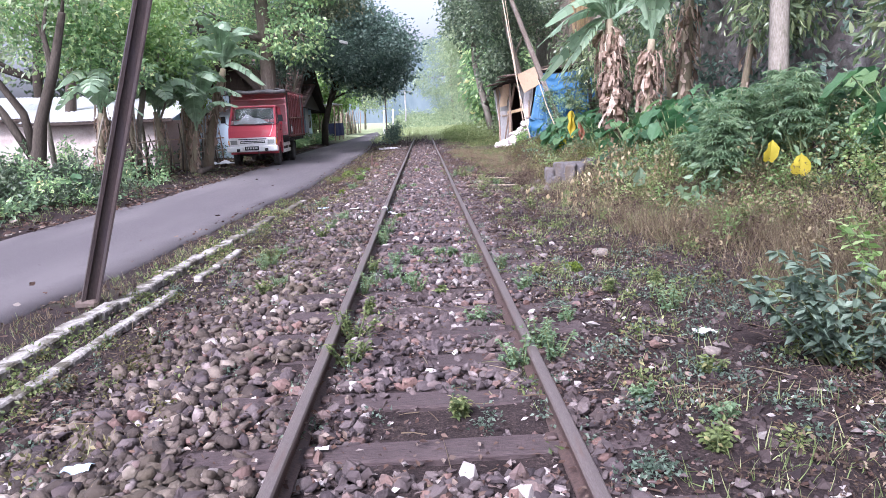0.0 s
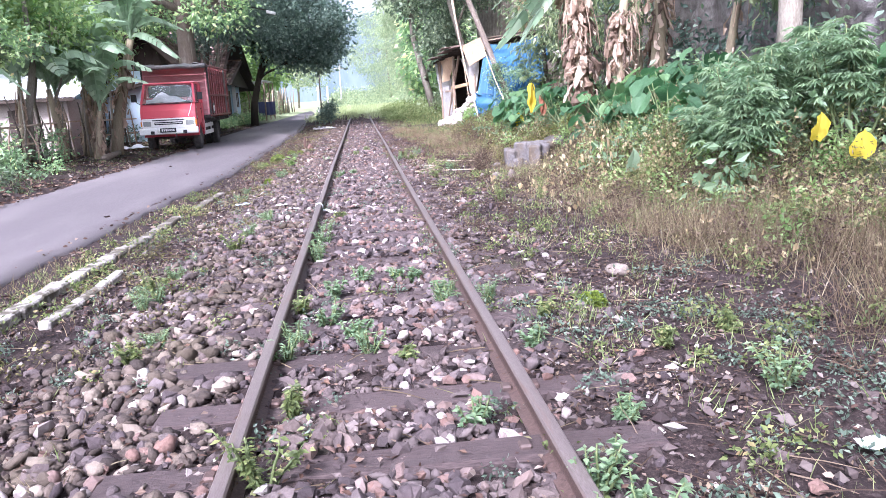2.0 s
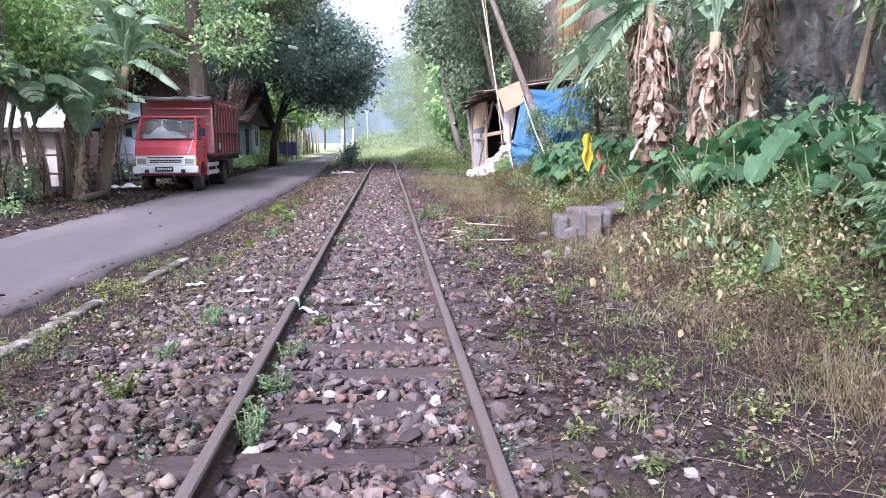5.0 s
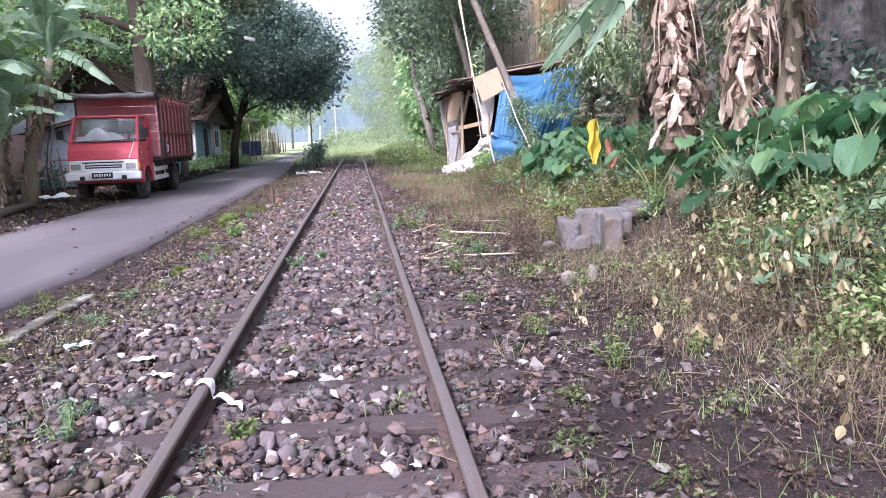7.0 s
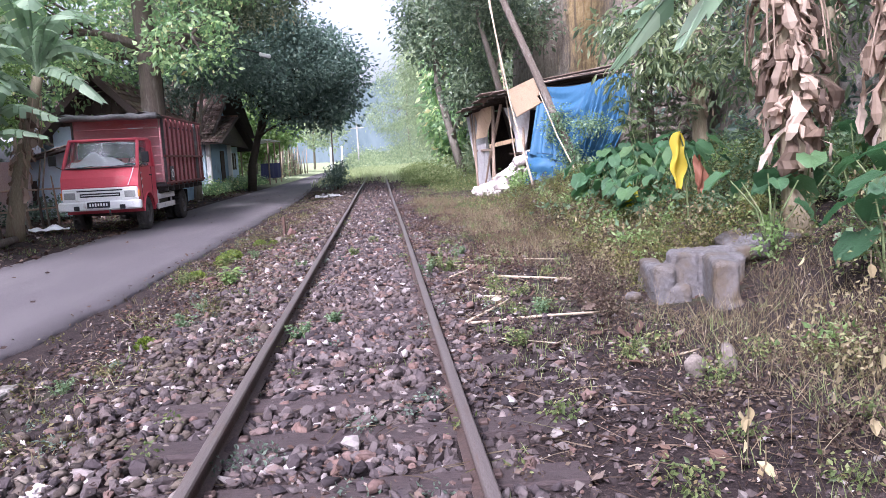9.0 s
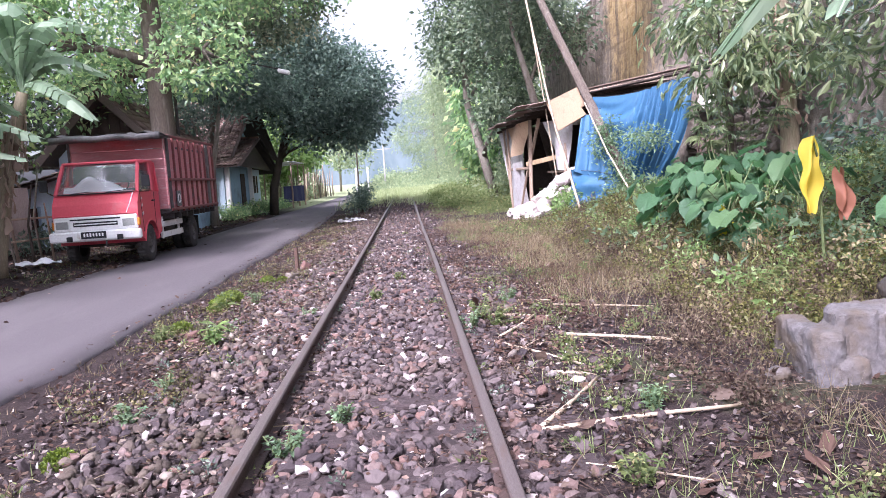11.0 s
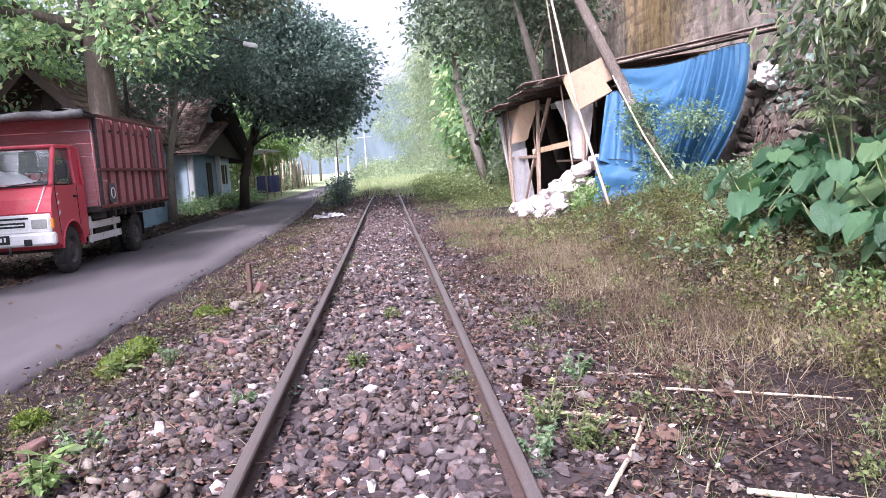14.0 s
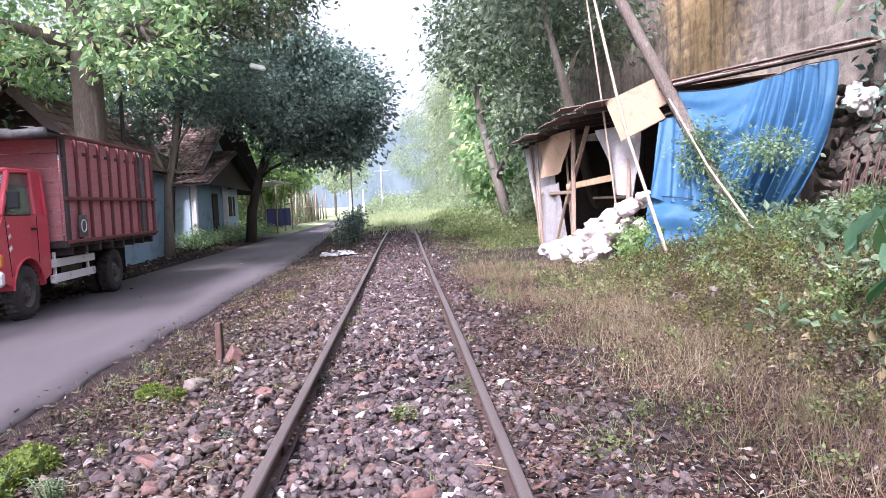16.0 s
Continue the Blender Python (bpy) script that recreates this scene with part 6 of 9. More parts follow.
def bag_pile():
    """Full plastic sacks tumbling out of the hut."""
    rng = np.random.default_rng(41)
    base = []
    for k in range(3):
        v = ICO_V.copy()
        bm = bmesh.new()
        bmesh.ops.create_icosphere(bm, subdivisions=3, radius=0.5)
        for p in bm.verts:
            c = p.co
            d = noise.noise(c * 4.5 + Vector((k * 9, 0, 0))) * 0.28 + noise.noise(c * 9 + Vector((k * 3, 5, 0))) * 0.16
            c *= 1 + d
            c.z *= 0.62
        me = bpy.data.meshes.new("sack")
        bm.to_mesh(me)
        bm.free()
        me.materials.append(M_bag)
        me.shade_smooth()
        base.append(me)
    n = 0
    for k in range(190):
        u, w = rng.uniform(0, 1), rng.uniform(0, 1)
        y = 29.7 + 5.2 * u
        x = 3.4 + 1.1 * w
        top = 0.12 + 1.45 * w ** 0.8 * (1 - u) ** 0.7
        z = -0.1 + rng.uniform(0.3, 1.0) * max(top, 0.08)
        s = rng.uniform(0.2, 0.38)
        t = thing("sack", "crumpled white plastic sack of rubbish", "sack", Matrix.LocRotScale((x, y, z), Euler((rng.uniform(-0.6, 0.6), rng.uniform(-0.6, 0.6), rng.uniform(0, 6))), (1, 1, 1)), "sacks spilling from the hut")
        part("sack_body", base[k % 3], None, t, "", False, Matrix.Diagonal((s * 1.2, s, s, 1)))


bag_pile()


# ---- leaning steel pole by the kerb ----
def steel_pole():
    t = thing("steel_pole", "dark rusty steel rail post leaning over", "pole", pose(-3.05, 6.45, -0.25))
    a, b = Vector((0, 0, 0)), Vector((0.98, 0.15, 3.6))
    mb = MB()
    q = (b - a).to_track_quat("Z", "Y").to_matrix() @ Matrix.Rotation(radians(20), 3, "Z")
    prof = [(-0.065, -0.07), (0.065, -0.07), (0.065, -0.055), (0.014, -0.04), (0.012, 0.03), (0.036, 0.04), (0.036, 0.07), (-0.036, 0.07), (-0.036, 0.04), (-0.012, 0.03), (-0.014, -0.04), (-0.065, -0.055)]
    n = len(prof)
    Ln = (b - a).length
    vs = [q @ Vector((x, y, z)) for z in (0, Ln) for x, y in prof]
    mb.add(vs, [tuple(range(n))[::-1], tuple(range(n, 2 * n))] + [(i, (i + 1) % n, n + (i + 1) % n, n + i) for i in range(n)])
    part("rail_profile", mb, M_steelpole, t)
    part("footing", MB().box((0.02, 0.02, 0.1), (0.2, 0.18, 0.08), None, 0.03), M_kerbside, t, "dark earth-caked footing")
    return t


steel_pole()


# ---- concrete remains on the right ----
def rubble(name, label, at, size, seed, mat=None, worn=0.0):
    rng = np.random.default_rng(seed)
    t = thing(name, label, "concrete block", at)
    bm = bmesh.new()
    bmesh.ops.create_cube(bm, size=1.0)
    bmesh.ops.subdivide_edges(bm, edges=bm.edges, cuts=5, use_grid_fill=True)
    for v in bm.verts:
        c = v.co
        edge = sum(1 for k in c if abs(abs(k) - 0.5) < 0.01)
        c = c.lerp(c.normalized() * 0.56, worn)
        p = Vector((c.x * size[0], c.y * size[1], c.z * size[2]))
        d = noise.noise_vector(p * 4 + Vector((seed, 0, 0))) * 0.035 + noise.noise_vector(p * 14) * 0.012
        v.co = p * (1 - 0.03 * max(0, edge - 1)) + d
    me = bpy.data.meshes.new("block_body")
    bm.to_mesh(me)
    bm.free()
    me.shade_smooth()
    part("block_body", me, mat or M_block, t)
    return t


def headwall():
    """Remains of a small culvert: one worn concrete U of wing walls and panel, with a step and a slab."""
    o = Vector((2.8, 15.9, -0.2))
    shift = Vector((0.07, 0.0, 0.0))
    t = thing("culvert_headwall", "broken grey concrete culvert headwall sunk in the bank", "culvert", pose(*o))

    def mass(name, boxes, label, seed, voxel=0.022):
        """Boxes (centre, size, turn) melted into one body with rounded, pitted edges."""
        mb = MB()
        for c, sz, rz in boxes:
            mb.box(tuple(Vector(c) + shift - o), sz, Matrix.Rotation(radians(rz), 3, "Z"), 0.03)
        raw = bpy.data.objects.new("raw", mb.mesh("raw"))
        bpy.context.scene.collection.objects.link(raw)
        md = raw.modifiers.new("melt", "REMESH")
        md.mode, md.voxel_size = "VOXEL", voxel
        dg = bpy.context.evaluated_depsgraph_get()
        dg.update()
        me = bpy.data.meshes.new_from_object(raw.evaluated_get(dg))
        bpy.data.objects.remove(raw)
        for v in me.vertices:
            q = v.co + Vector((seed, 0, 0))
            v.co = v.co + noise.noise_vector(q * 3) * 0.022 + noise.noise_vector(q * 9) * 0.012 + noise.noise_vector(q * 25) * 0.006
        part(name, me, M_block, t, label, True)
    mass("wall_body", [((2.68, 16.24, -0.14), (0.18, 0.72, 0.66), -6), ((2.86, 16.07, -0.03), (0.26, 0.28, 0.7), -8), ((3.1, 16.05, -0.06), (0.62, 0.24, 0.68), -16),
                       ((3.06, 15.74, -0.04), (0.22, 0.62, 0.68), -14), ((3.02, 15.5, -0.2), (0.25, 0.2, 0.3), -14)], "worn grey wing walls and recessed panel in one piece", 1)
    mass("step", [((2.77, 15.93, -0.16), (0.22, 0.16, 0.4), -10)], "low broken step stained brown", 2)
    mass("slab", [((3.3, 16.16, 0.24), (0.9, 0.26, 0.13), 16), ((3.95, 16.42, 0.3), (0.8, 0.3, 0.14), 24)], "long concrete slab running into the bank", 3)
    mass("fallen_piece", [((2.42, 16.12, -0.1), (0.12, 0.14, 0.1), 30)], "small pale broken piece beside the wing wall", 6, 0.02)


headwall()
rubble("concrete_slab", "low mossy concrete slab lying in weeds", pose(4.1, 16.8, 0.36, 6, -12, 20), (1.1, 0.35, 0.1), 8)


# ---- trees ----
tree("tree", "large street tree with thick trunk behind the truck", (-6.85, 34.2, -0.2),
     [(-6.85, 34.2, -0.2), (-6.9, 34.2, 0.5), (-6.85, 34.15, 2.5), (-6.8, 34.1, 5.0), (-6.95, 34.2, 7.5), (-7.0, 34.3, 10.0)], [0.5, 0.39, 0.35, 0.32, 0.26, 0.18],
     [((-9.4, 33.0, 5.6), (2.2, 2.2, 1.7)), ((-5.2, 33.0, 5.2), (1.3, 1.5, 1.3)), ((-8.2, 32.5, 8.4), (3.2, 3.0, 1.8)), ((-4.6, 34.5, 8.6), (2.6, 3.0, 1.8)), ((-6.8, 35.0, 11.0), (4.2, 3.6, 1.8)), ((-11.5, 34.0, 7.5), (2.2, 2.4, 1.8)), ((-3.2, 36.5, 9.6), (2.2, 2.4, 1.3)), ((-5.8, 40.0, 9.6), (3.6, 3.0, 2.6)), ((-10.0, 38.0, 8.6), (4.2, 3.0, 3.0)), ((-4.0, 43.0, 10.0), (2.4, 2.6, 1.8)), ((-10.0, 35.0, 4.4), (1.8, 1.5, 1.0)), ((-8.6, 37.0, 5.2), (1.6, 1.4, 1.0)), ((-13.5, 33.0, 6.0), (3.0, 2.4, 2.6))],
     2050, 20, 0.2, 0.26, M_bark, M_leaf_mid, 101, [3, 3, 4, 4, 5, 4, 5, 5, 4, 5, 3, 3, 4], twigs=130)
tree("tree", "dense dark-leaved tree arching over the lane", (-6.45, 49.0, -0.2),
     [(-6.45, 49.0, -0.2), (-6.35, 49.0, 1.2), (-6.0, 49.3, 2.6), (-5.6, 49.6, 4.0), (-5.2, 50.0, 5.5)], [0.24, 0.2, 0.17, 0.15, 0.11],
     [((-3.2, 50.0, 5.4), (2.3, 2.4, 1.9)), ((-5.6, 50.0, 7.0), (2.6, 2.4, 1.7)), ((-8.0, 50.2, 6.4), (1.7, 2.0, 1.3)), ((-2.1, 50.0, 4.4), (1.3, 1.6, 1.2)), ((-4.6, 48.6, 4.6), (1.5, 1.4, 0.9)), ((-3.6, 51.0, 7.6), (1.8, 1.8, 1.2)), ((-7.2, 47.2, 5.8), (1.6, 1.5, 0.9)), ((-1.3, 49.6, 5.7), (0.9, 1.2, 0.8)), ((-5.0, 49.0, 8.7), (1.5, 1.6, 0.7)), ((-2.6, 48.6, 3.4), (0.7, 0.8, 0.5)), ((-1.0, 50.2, 6.6), (0.6, 0.8, 0.5)), ((-3.9, 48.2, 3.5), (0.7, 0.6, 0.45)), ((-1.9, 50.5, 7.3), (0.8, 0.8, 0.5))],
     1500, 20, 0.23, 0.42, M_barkdark, M_leaf_dark, 102, [3, 4, 3, 3, 2, 4, 3, 4, 4, 3, 4, 2, 4], twigs=90)
tree("tree", "small forked tree with pale bark before the blue house", (-7.0, 39.6, -0.15),
     [(-7.0, 39.6, -0.15), (-6.95, 39.6, 1.0), (-6.9, 39.6, 2.1), (-6.65, 39.7, 3.2), (-6.5, 39.8, 4.4)], [0.17, 0.13, 0.12, 0.08, 0.05],
     [((-7.6, 39.6, 4.2), (0.9, 1.0, 0.7)), ((-6.2, 39.8, 4.9), (1.1, 1.1, 0.7)), ((-5.2, 40.2, 5.4), (1.5, 1.4, 0.9))],
     260, 16, 0.17, 0.3, M_bark2, M_leaf_dark, 103, [2, 4, 3])
tree("tree", "dusky brown-leaved tree over the blue house", (-8.6, 44.6, -0.2),
     [(-8.6, 44.6, -0.2), (-8.4, 44.6, 2.0), (-7.9, 44.4, 4.5), (-7.2, 44.0, 7.0), (-6.4, 43.6, 9.0)], [0.24, 0.2, 0.17, 0.13, 0.08],
     [((-7.4, 42.6, 6.9), (1.8, 1.6, 1.2)), ((-5.7, 42.4, 7.4), (1.7, 1.6, 1.2)), ((-4.4, 43.2, 8.6), (2.0, 2.0, 1.4)), ((-6.6, 43.4, 8.9), (2.3, 2.0, 1.5)), ((-9.2, 43.6, 7.8), (1.9, 1.8, 1.5))],
     620, 18, 0.2, 0.36, M_barkdark, M_dusk, 112, [3, 3, 4, 4, 3], twigs=60)
tree("tree", "dark thicket of trees behind the steep-roofed house", (-13.0, 45.0, -0.2),
     [(-13.0, 45.0, -0.2), (-13.0, 45.0, 2.0), (-12.8, 45.0, 5.0)], [0.26, 0.2, 0.12],
     [((-11.6, 45.0, 5.6), (1.9, 1.4, 1.7)), ((-14.0, 45.0, 5.2), (2.2, 1.4, 2.2)), ((-17.0, 45.0, 4.8), (2.4, 1.4, 2.4)), ((-10.6, 45.2, 3.4), (1.6, 1.2, 1.4)), ((-20.5, 45.0, 4.2), (2.6, 1.4, 2.4))],
     560, 16, 0.3, 0.5, M_barkdark, M_scrub, 113, [2, 1, 1, 2, 1])
# left side, near the start
tree("tree", "slender many-stemmed tree in the roadside scrub", (-9.6, 18.5, 0.0),
     [(-9.6, 18.5, -0.1), (-9.5, 18.5, 0.6), (-9.3, 18.5, 1.6), (-8.9, 18.6, 2.8), (-8.6, 18.8, 4.2)], [0.24, 0.2, 0.15, 0.12, 0.08],
     [((-10.6, 18.0, 4.6), (1.5, 1.6, 0.9)), ((-8.6, 19.0, 5.2), (1.6, 1.6, 0.9)), ((-12.2, 19.0, 4.6), (1.6, 1.8, 1.2)), ((-10.0, 21.0, 6.2), (2.2, 2.0, 1.0))],
     170, 14, 0.2, 0.34, M_barkdark, M_leaf_hazed, 104, [1, 4, 1, 3])
tree("tree", "pale thin tree with light green leaves", (-8.6, 22.5, 0.0),
     [(-8.6, 22.5, -0.1), (-8.5, 22.5, 1.2), (-8.2, 22.6, 2.6), (-8.3, 22.8, 4.4)], [0.12, 0.1, 0.08, 0.05],
     [((-8.6, 22.5, 4.6), (1.2, 1.2, 1.0)), ((-7.7, 23.4, 3.6), (0.8, 0.9, 0.7)), ((-9.8, 23.0, 3.4), (1.1, 1.1, 0.8)), ((-8.4, 25.0, 5.6), (1.6, 1.6, 1.0))],
     210, 15, 0.19, 0.32, M_bark2, M_leaf_bright, 105, [3, 2, 2, 3])
tree("tree", "tall leafy tree behind the roadside sheds", (-13.5, 29.0, 0.0),
     [(-13.5, 29.0, -0.1), (-13.4, 29.0, 2.0), (-13.2, 29.2, 4.5), (-13.0, 29.2, 7.5)], [0.25, 0.2, 0.17, 0.1],
     [((-13.0, 29.0, 8.0), (3.0, 2.8, 2.0)), ((-10.4, 29.0, 6.0), (2.0, 2.0, 1.4)), ((-15.6, 29.0, 6.2), (2.2, 2.2, 1.5)), ((-11.5, 28.6, 9.5), (2.2, 2.2, 1.5)), ((-17.5, 31.0, 5.4), (2.0, 2.2, 1.3))],
     280, 14, 0.28, 0.5, M_barkdark, M_leaf_hazed, 106, [3, 2, 2, 3, 2])
tree("tree", "broad tree closing the view behind the sheds", (-20.0, 40.0, 0.0),
     [(-20.0, 40.0, -0.1), (-20.0, 40.0, 4.0), (-19.5, 40.0, 8.0)], [0.3, 0.24, 0.14],
     [((-20.0, 40.0, 8.5), (4.5, 3.5, 3.5)), ((-25.0, 40.0, 6.5), (4.0, 3.0, 4.0)), ((-15.0, 41.0, 8.0), (3.5, 3.0, 3.0)), ((-30.0, 38.0, 6.0), (4.0, 3.0, 4.5))],
     420, 14, 0.36, 0.8, M_barkdark, M_leaf_hazed, 107, [2, 1, 1, 1])
# right side, beyond the hut
tree("tree", "tall dark-leaved tree leaning beyond the hut", (4.4, 46.0, 0.0),
     [(4.4, 46.0, -0.1), (3.9, 46.0, 2.0), (3.3, 46.0, 4.5), (3.2, 45.8, 7.5), (3.4, 45.5, 11.0)], [0.24, 0.2, 0.17, 0.13, 0.08],
     [((3.0, 46.0, 8.0), (1.5, 2.2, 2.4)), ((4.6, 43.5, 7.2), (1.9, 2.4, 2.4)), ((4.6, 43.0, 4.0), (1.2, 2.0, 1.6)), ((3.4, 45.0, 11.5), (2.2, 2.6, 2.2)), ((5.6, 42.0, 10.5), (2.4, 2.6, 2.4))],
     1050, 20, 0.23, 0.36, M_bark2, M_leaf_grey, 108, [3, 2, 1, 4, 3], twigs=60)
tree("tree", "leaning trunk with dark crown against the high wall", (6.0, 38.5, 0.2),
     [(6.0, 38.5, 0.0), (5.2, 37.5, 2.4), (4.6, 36.8, 4.2), (4.0, 36.2, 6.0)], [0.17, 0.15, 0.12, 0.07],
     [((4.0, 37.0, 7.0), (1.5, 2.0, 1.4)), ((5.6, 37.5, 6.0), (1.3, 1.8, 1.1)), ((4.6, 38.5, 8.8), (2.0, 2.2, 1.6))],
     460, 18, 0.2, 0.3, M_bark2, M_leaf_grey, 109, [3, 2, 3])
tree("tree", "thick leaning trunk growing through the hut front", (5.3, 27.9, 0.5),
     [(5.3, 27.9, 0.4), (5.05, 28.4, 1.5), (4.62, 29.1, 2.9), (4.1, 29.9, 4.6), (3.5, 30.8, 6.6), (3.2, 31.4, 8.6)], [0.13, 0.115, 0.108, 0.1, 0.09, 0.07],
     [((3.6, 31.5, 8.8), (1.6, 1.8, 1.0)), ((5.0, 30.5, 8.4), (1.6, 1.6, 0.9)), ((3.0, 33.5, 9.2), (1.6, 1.8, 1.0))],
     420, 18, 0.18, 0.26, M_bark, M_leaf_dark, 110, [5, 4, 5])
tree("palm_trunk_tree", "pale smooth trunk with ringed bark on the bank", (5.5, 11.55, 0.8),
     [(5.5, 11.55, 0.7), (5.52, 11.55, 2.0), (5.5, 11.6, 4.0), (5.45, 11.6, 7.0)], [0.17, 0.145, 0.135, 0.12],
     [((5.5, 11.6, 8.0), (2.2, 2.2, 1.2)), ((6.8, 12.5, 7.4), (1.5, 1.5, 1.0))],
     260, 16, 0.2, 0.4, M_bark2, M_leaf_dark, 111)
# far right woods and bamboo
FAR = [((5.4, 56.0, 0.0), 9.0, 2.6, M_leaf_mid), ((5.6, 66.0, 0.0), 12.0, 3.2, M_leaf_hazed), ((6.4, 78.0, 0.0), 14.0, 3.8, M_leaf_hazed), ((7.0, 92.0, 0.0), 14.0, 4.4, M_leaf_hazed), ((10.5, 62.0, 0.0), 15.0, 4.2, M_leaf_hazed), ((4.6, 108.0, 0.0), 13.0, 5.0, M_leaf_hazed), ((12.0, 84.0, 0.0), 18.0, 5.0, M_leaf_hazed)]
for k, (b, h, w, m) in enumerate(FAR):
    x, y, z = b
    rng = np.random.default_rng(300 + k)
    bl = [((x + rng.uniform(-0.5, 0.5) * w, y + rng.uniform(-0.6, 0.6) * w, h * f), (w * q, w * q, h * 0.16)) for f, q in ((0.2, 0.62), (0.36, 0.75), (0.52, 0.85), (0.68, 0.8), (0.84, 0.6), (0.95, 0.35))]
    tree("tree", "tall pale feathery bamboo and trees along the line" if m is M_leaf_hazed else "leafy tree at the edge of the line", b, [(x, y, -0.1), (x - 0.2, y, h * 0.3), (x - 0.3, y, h * 0.6), (x, y, h * 0.9)], [0.2, 0.16, 0.12, 0.05], bl, 620, 17, 0.4, 0.42, M_bark2, m, 320 + k, [1, 1, 2, 2, 3, 3], LONG_V if m is M_leaf_hazed else LEAF_V, 0.2, 0.8, 40)
FARL = [((-9.5, 66.0, 0.0), 6.0, 2.6, M_leaf_bright), ((-11.5, 58.0, 0.0), 8.0, 3.0, M_leaf_mid), ((-9.8, 78.0, 0.0), 9.0, 3.2, M_leaf_hazed), ((-11.0, 95.0, 0.0), 13.0, 4.4, M_leaf_hazed), ((-15.0, 70.0, 0.0), 14.0, 4.0, M_leaf_mid), ((-9.0, 118.0, 0.0), 14.0, 4.5, M_leaf_hazed)]
for k, (b, h, w, m) in enumerate(FARL):
    x, y, z = b
    rng = np.random.default_rng(400 + k)
    bl = [((x + rng.uniform(-0.5, 0.5) * w, y + rng.uniform(-0.6, 0.6) * w, h * f), (w * q, w * q, h * 0.17)) for f, q in ((0.35, 0.7), (0.55, 0.85), (0.75, 0.75), (0.92, 0.45))]
    tree("tree", "light green tree beside the far lane", b, [(x, y, -0.1), (x + 0.1, y, h * 0.3), (x, y, h * 0.6), (x, y, h * 0.9)], [0.18, 0.15, 0.1, 0.05], bl, 440, 16, 0.38, 0.45, M_bark2, m, 420 + k, [1, 2, 2, 3], LEAF_V, 0.3, 0.5, 30)


# ---- undergrowth ----
def undergrowth(name, label, x0, x1, y0, y1, n, per, hgt, leaf, mat, seed, spread=0.09, tv=LEAF_V, edge=None, keep=None):
    """Low leafy plants without number over a strip of ground."""
    rng = np.random.default_rng(seed)
    x, y = rng.uniform(x0, x1, n), rng.uniform(y0, y1, n)
    patch = np.sin(1.7 * x + 0.6 * y + seed) * np.sin(0.9 * y - 0.5 * x + 2 * seed)
    ok = patch > -0.55 + 0.3 * rng.normal(size=n)
    if keep is not None:
        ok &= keep(x, y)
    x, y, patch = x[ok], y[ok], patch[ok]
    h = hgt(x, y) * (0.75 + 0.3 * patch) * rng.uniform(0.05, 1.0, len(x)) ** 0.7
    c = np.stack([x, y, hz(x, y) + h], 1)
    return tagged(part(name, leaf_cloud(name, c, per, spread, leaf, rng, 0.8, 0.15, tv), mat), label, "undergrowth", kind="stuff")


undergrowth("scrub", "green weeds and creepers about the hut foot", 2.3, 5.0, 26.0, 46.0, 2600, 11, lambda x, y: np.interp(x, [2.3, 3.0, 3.6, 5], [0.04, 0.12, 0.22, 0.3]), 0.07, M_weed, 53, 0.09, keep=lambda x, y: (y < 29.8) | (y > 36.8))
undergrowth("scrub", "green weeds beside the rails and in the meadow edge", 1.6, 5.5, 44.0, 66.0, 2600, 10, lambda x, y: np.interp(x, [1.6, 3, 5.5], [0.15, 0.6, 1.3]), 0.12, M_green_grass, 56, 0.14)
undergrowth("scrub", "plants at the foot of the blue house", -7.9, -7.0, 43.0, 58.0, 500, 12, lambda x, y: 0.6 + 0 * x, 0.12, M_leaf_mid, 57, 0.12)
undergrowth("scrub", "scrub between lane and sheds", -14.0, -8.2, 28.0, 33.0, 500, 11, lambda x, y: 0.6 + 0 * x, 0.13, M_leaf_dark, 58, 0.12, keep=lambda x, y: (x < -8.2))

def clumps(name, label, x0, x1, y0, y1, k, hgt, rad, per, leaf, mat, seed, tv=LEAF_V, keep=None, pts=16, droop=0.2):
    """Separate bushy tufts, each a small dome of leaves, with gaps between."""
    rng = np.random.default_rng(seed)
    x, y = rng.uniform(x0, x1, k), rng.uniform(y0, y1, k)
    if keep is not None:
        ok = keep(x, y)
        x, y = x[ok], y[ok]
    free = ~((np.abs(x - 2.9) < 0.75) & (np.abs(y - 15.2) < 1.25))
    free &= ~((x > 3.2) & (x < 4.8) & (np.abs(y - 15.7 - 0.5 * (x - 3.2)) < 0.9) & (rng.uniform(0, 1, len(x)) < 0.75))
    free &= ~((np.abs(x - 4.2) < 1.0) & (np.abs(y - 20.9) < 2.6) & (rng.uniform(0, 1, len(x)) < 0.4))
    x, y = x[free], y[free]
    h = hgt(x, y) * rng.uniform(0.5, 1.3, len(x))
    r = rng.uniform(rad[0], rad[1], len(x))
    c = np.repeat(np.stack([x, y, hz(x, y)], 1), pts, axis=0)
    hh, rr = np.repeat(h, pts), np.repeat(r, pts)
    n = len(c)
    w = rng.uniform(0, 1, n) ** 0.7
    a = rng.uniform(0, 6.283, n)
    q = rr * np.sqrt(rng.uniform(0, 1, n)) * np.sqrt(np.clip(1.08 - w * w, 0.05, 1))
    p = c + np.stack([np.cos(a) * q, np.sin(a) * q, hh * w], 1)
    return tagged(part(name, leaf_cloud(name, p, per, leaf * 1.0, leaf, rng, 0.6, droop, tv), mat), label, "undergrowth", kind="stuff")


# ---- grasses ----
BLADE_V = [(-0.02, 0, 0), (0.02, 0, 0), (0.013, 0.55, 0.05), (-0.013, 0.55, 0.05), (0.0, 1.0, 0.17)]
BLADE_F = [(0, 1, 2), (0, 2, 3), (3, 2, 4)]


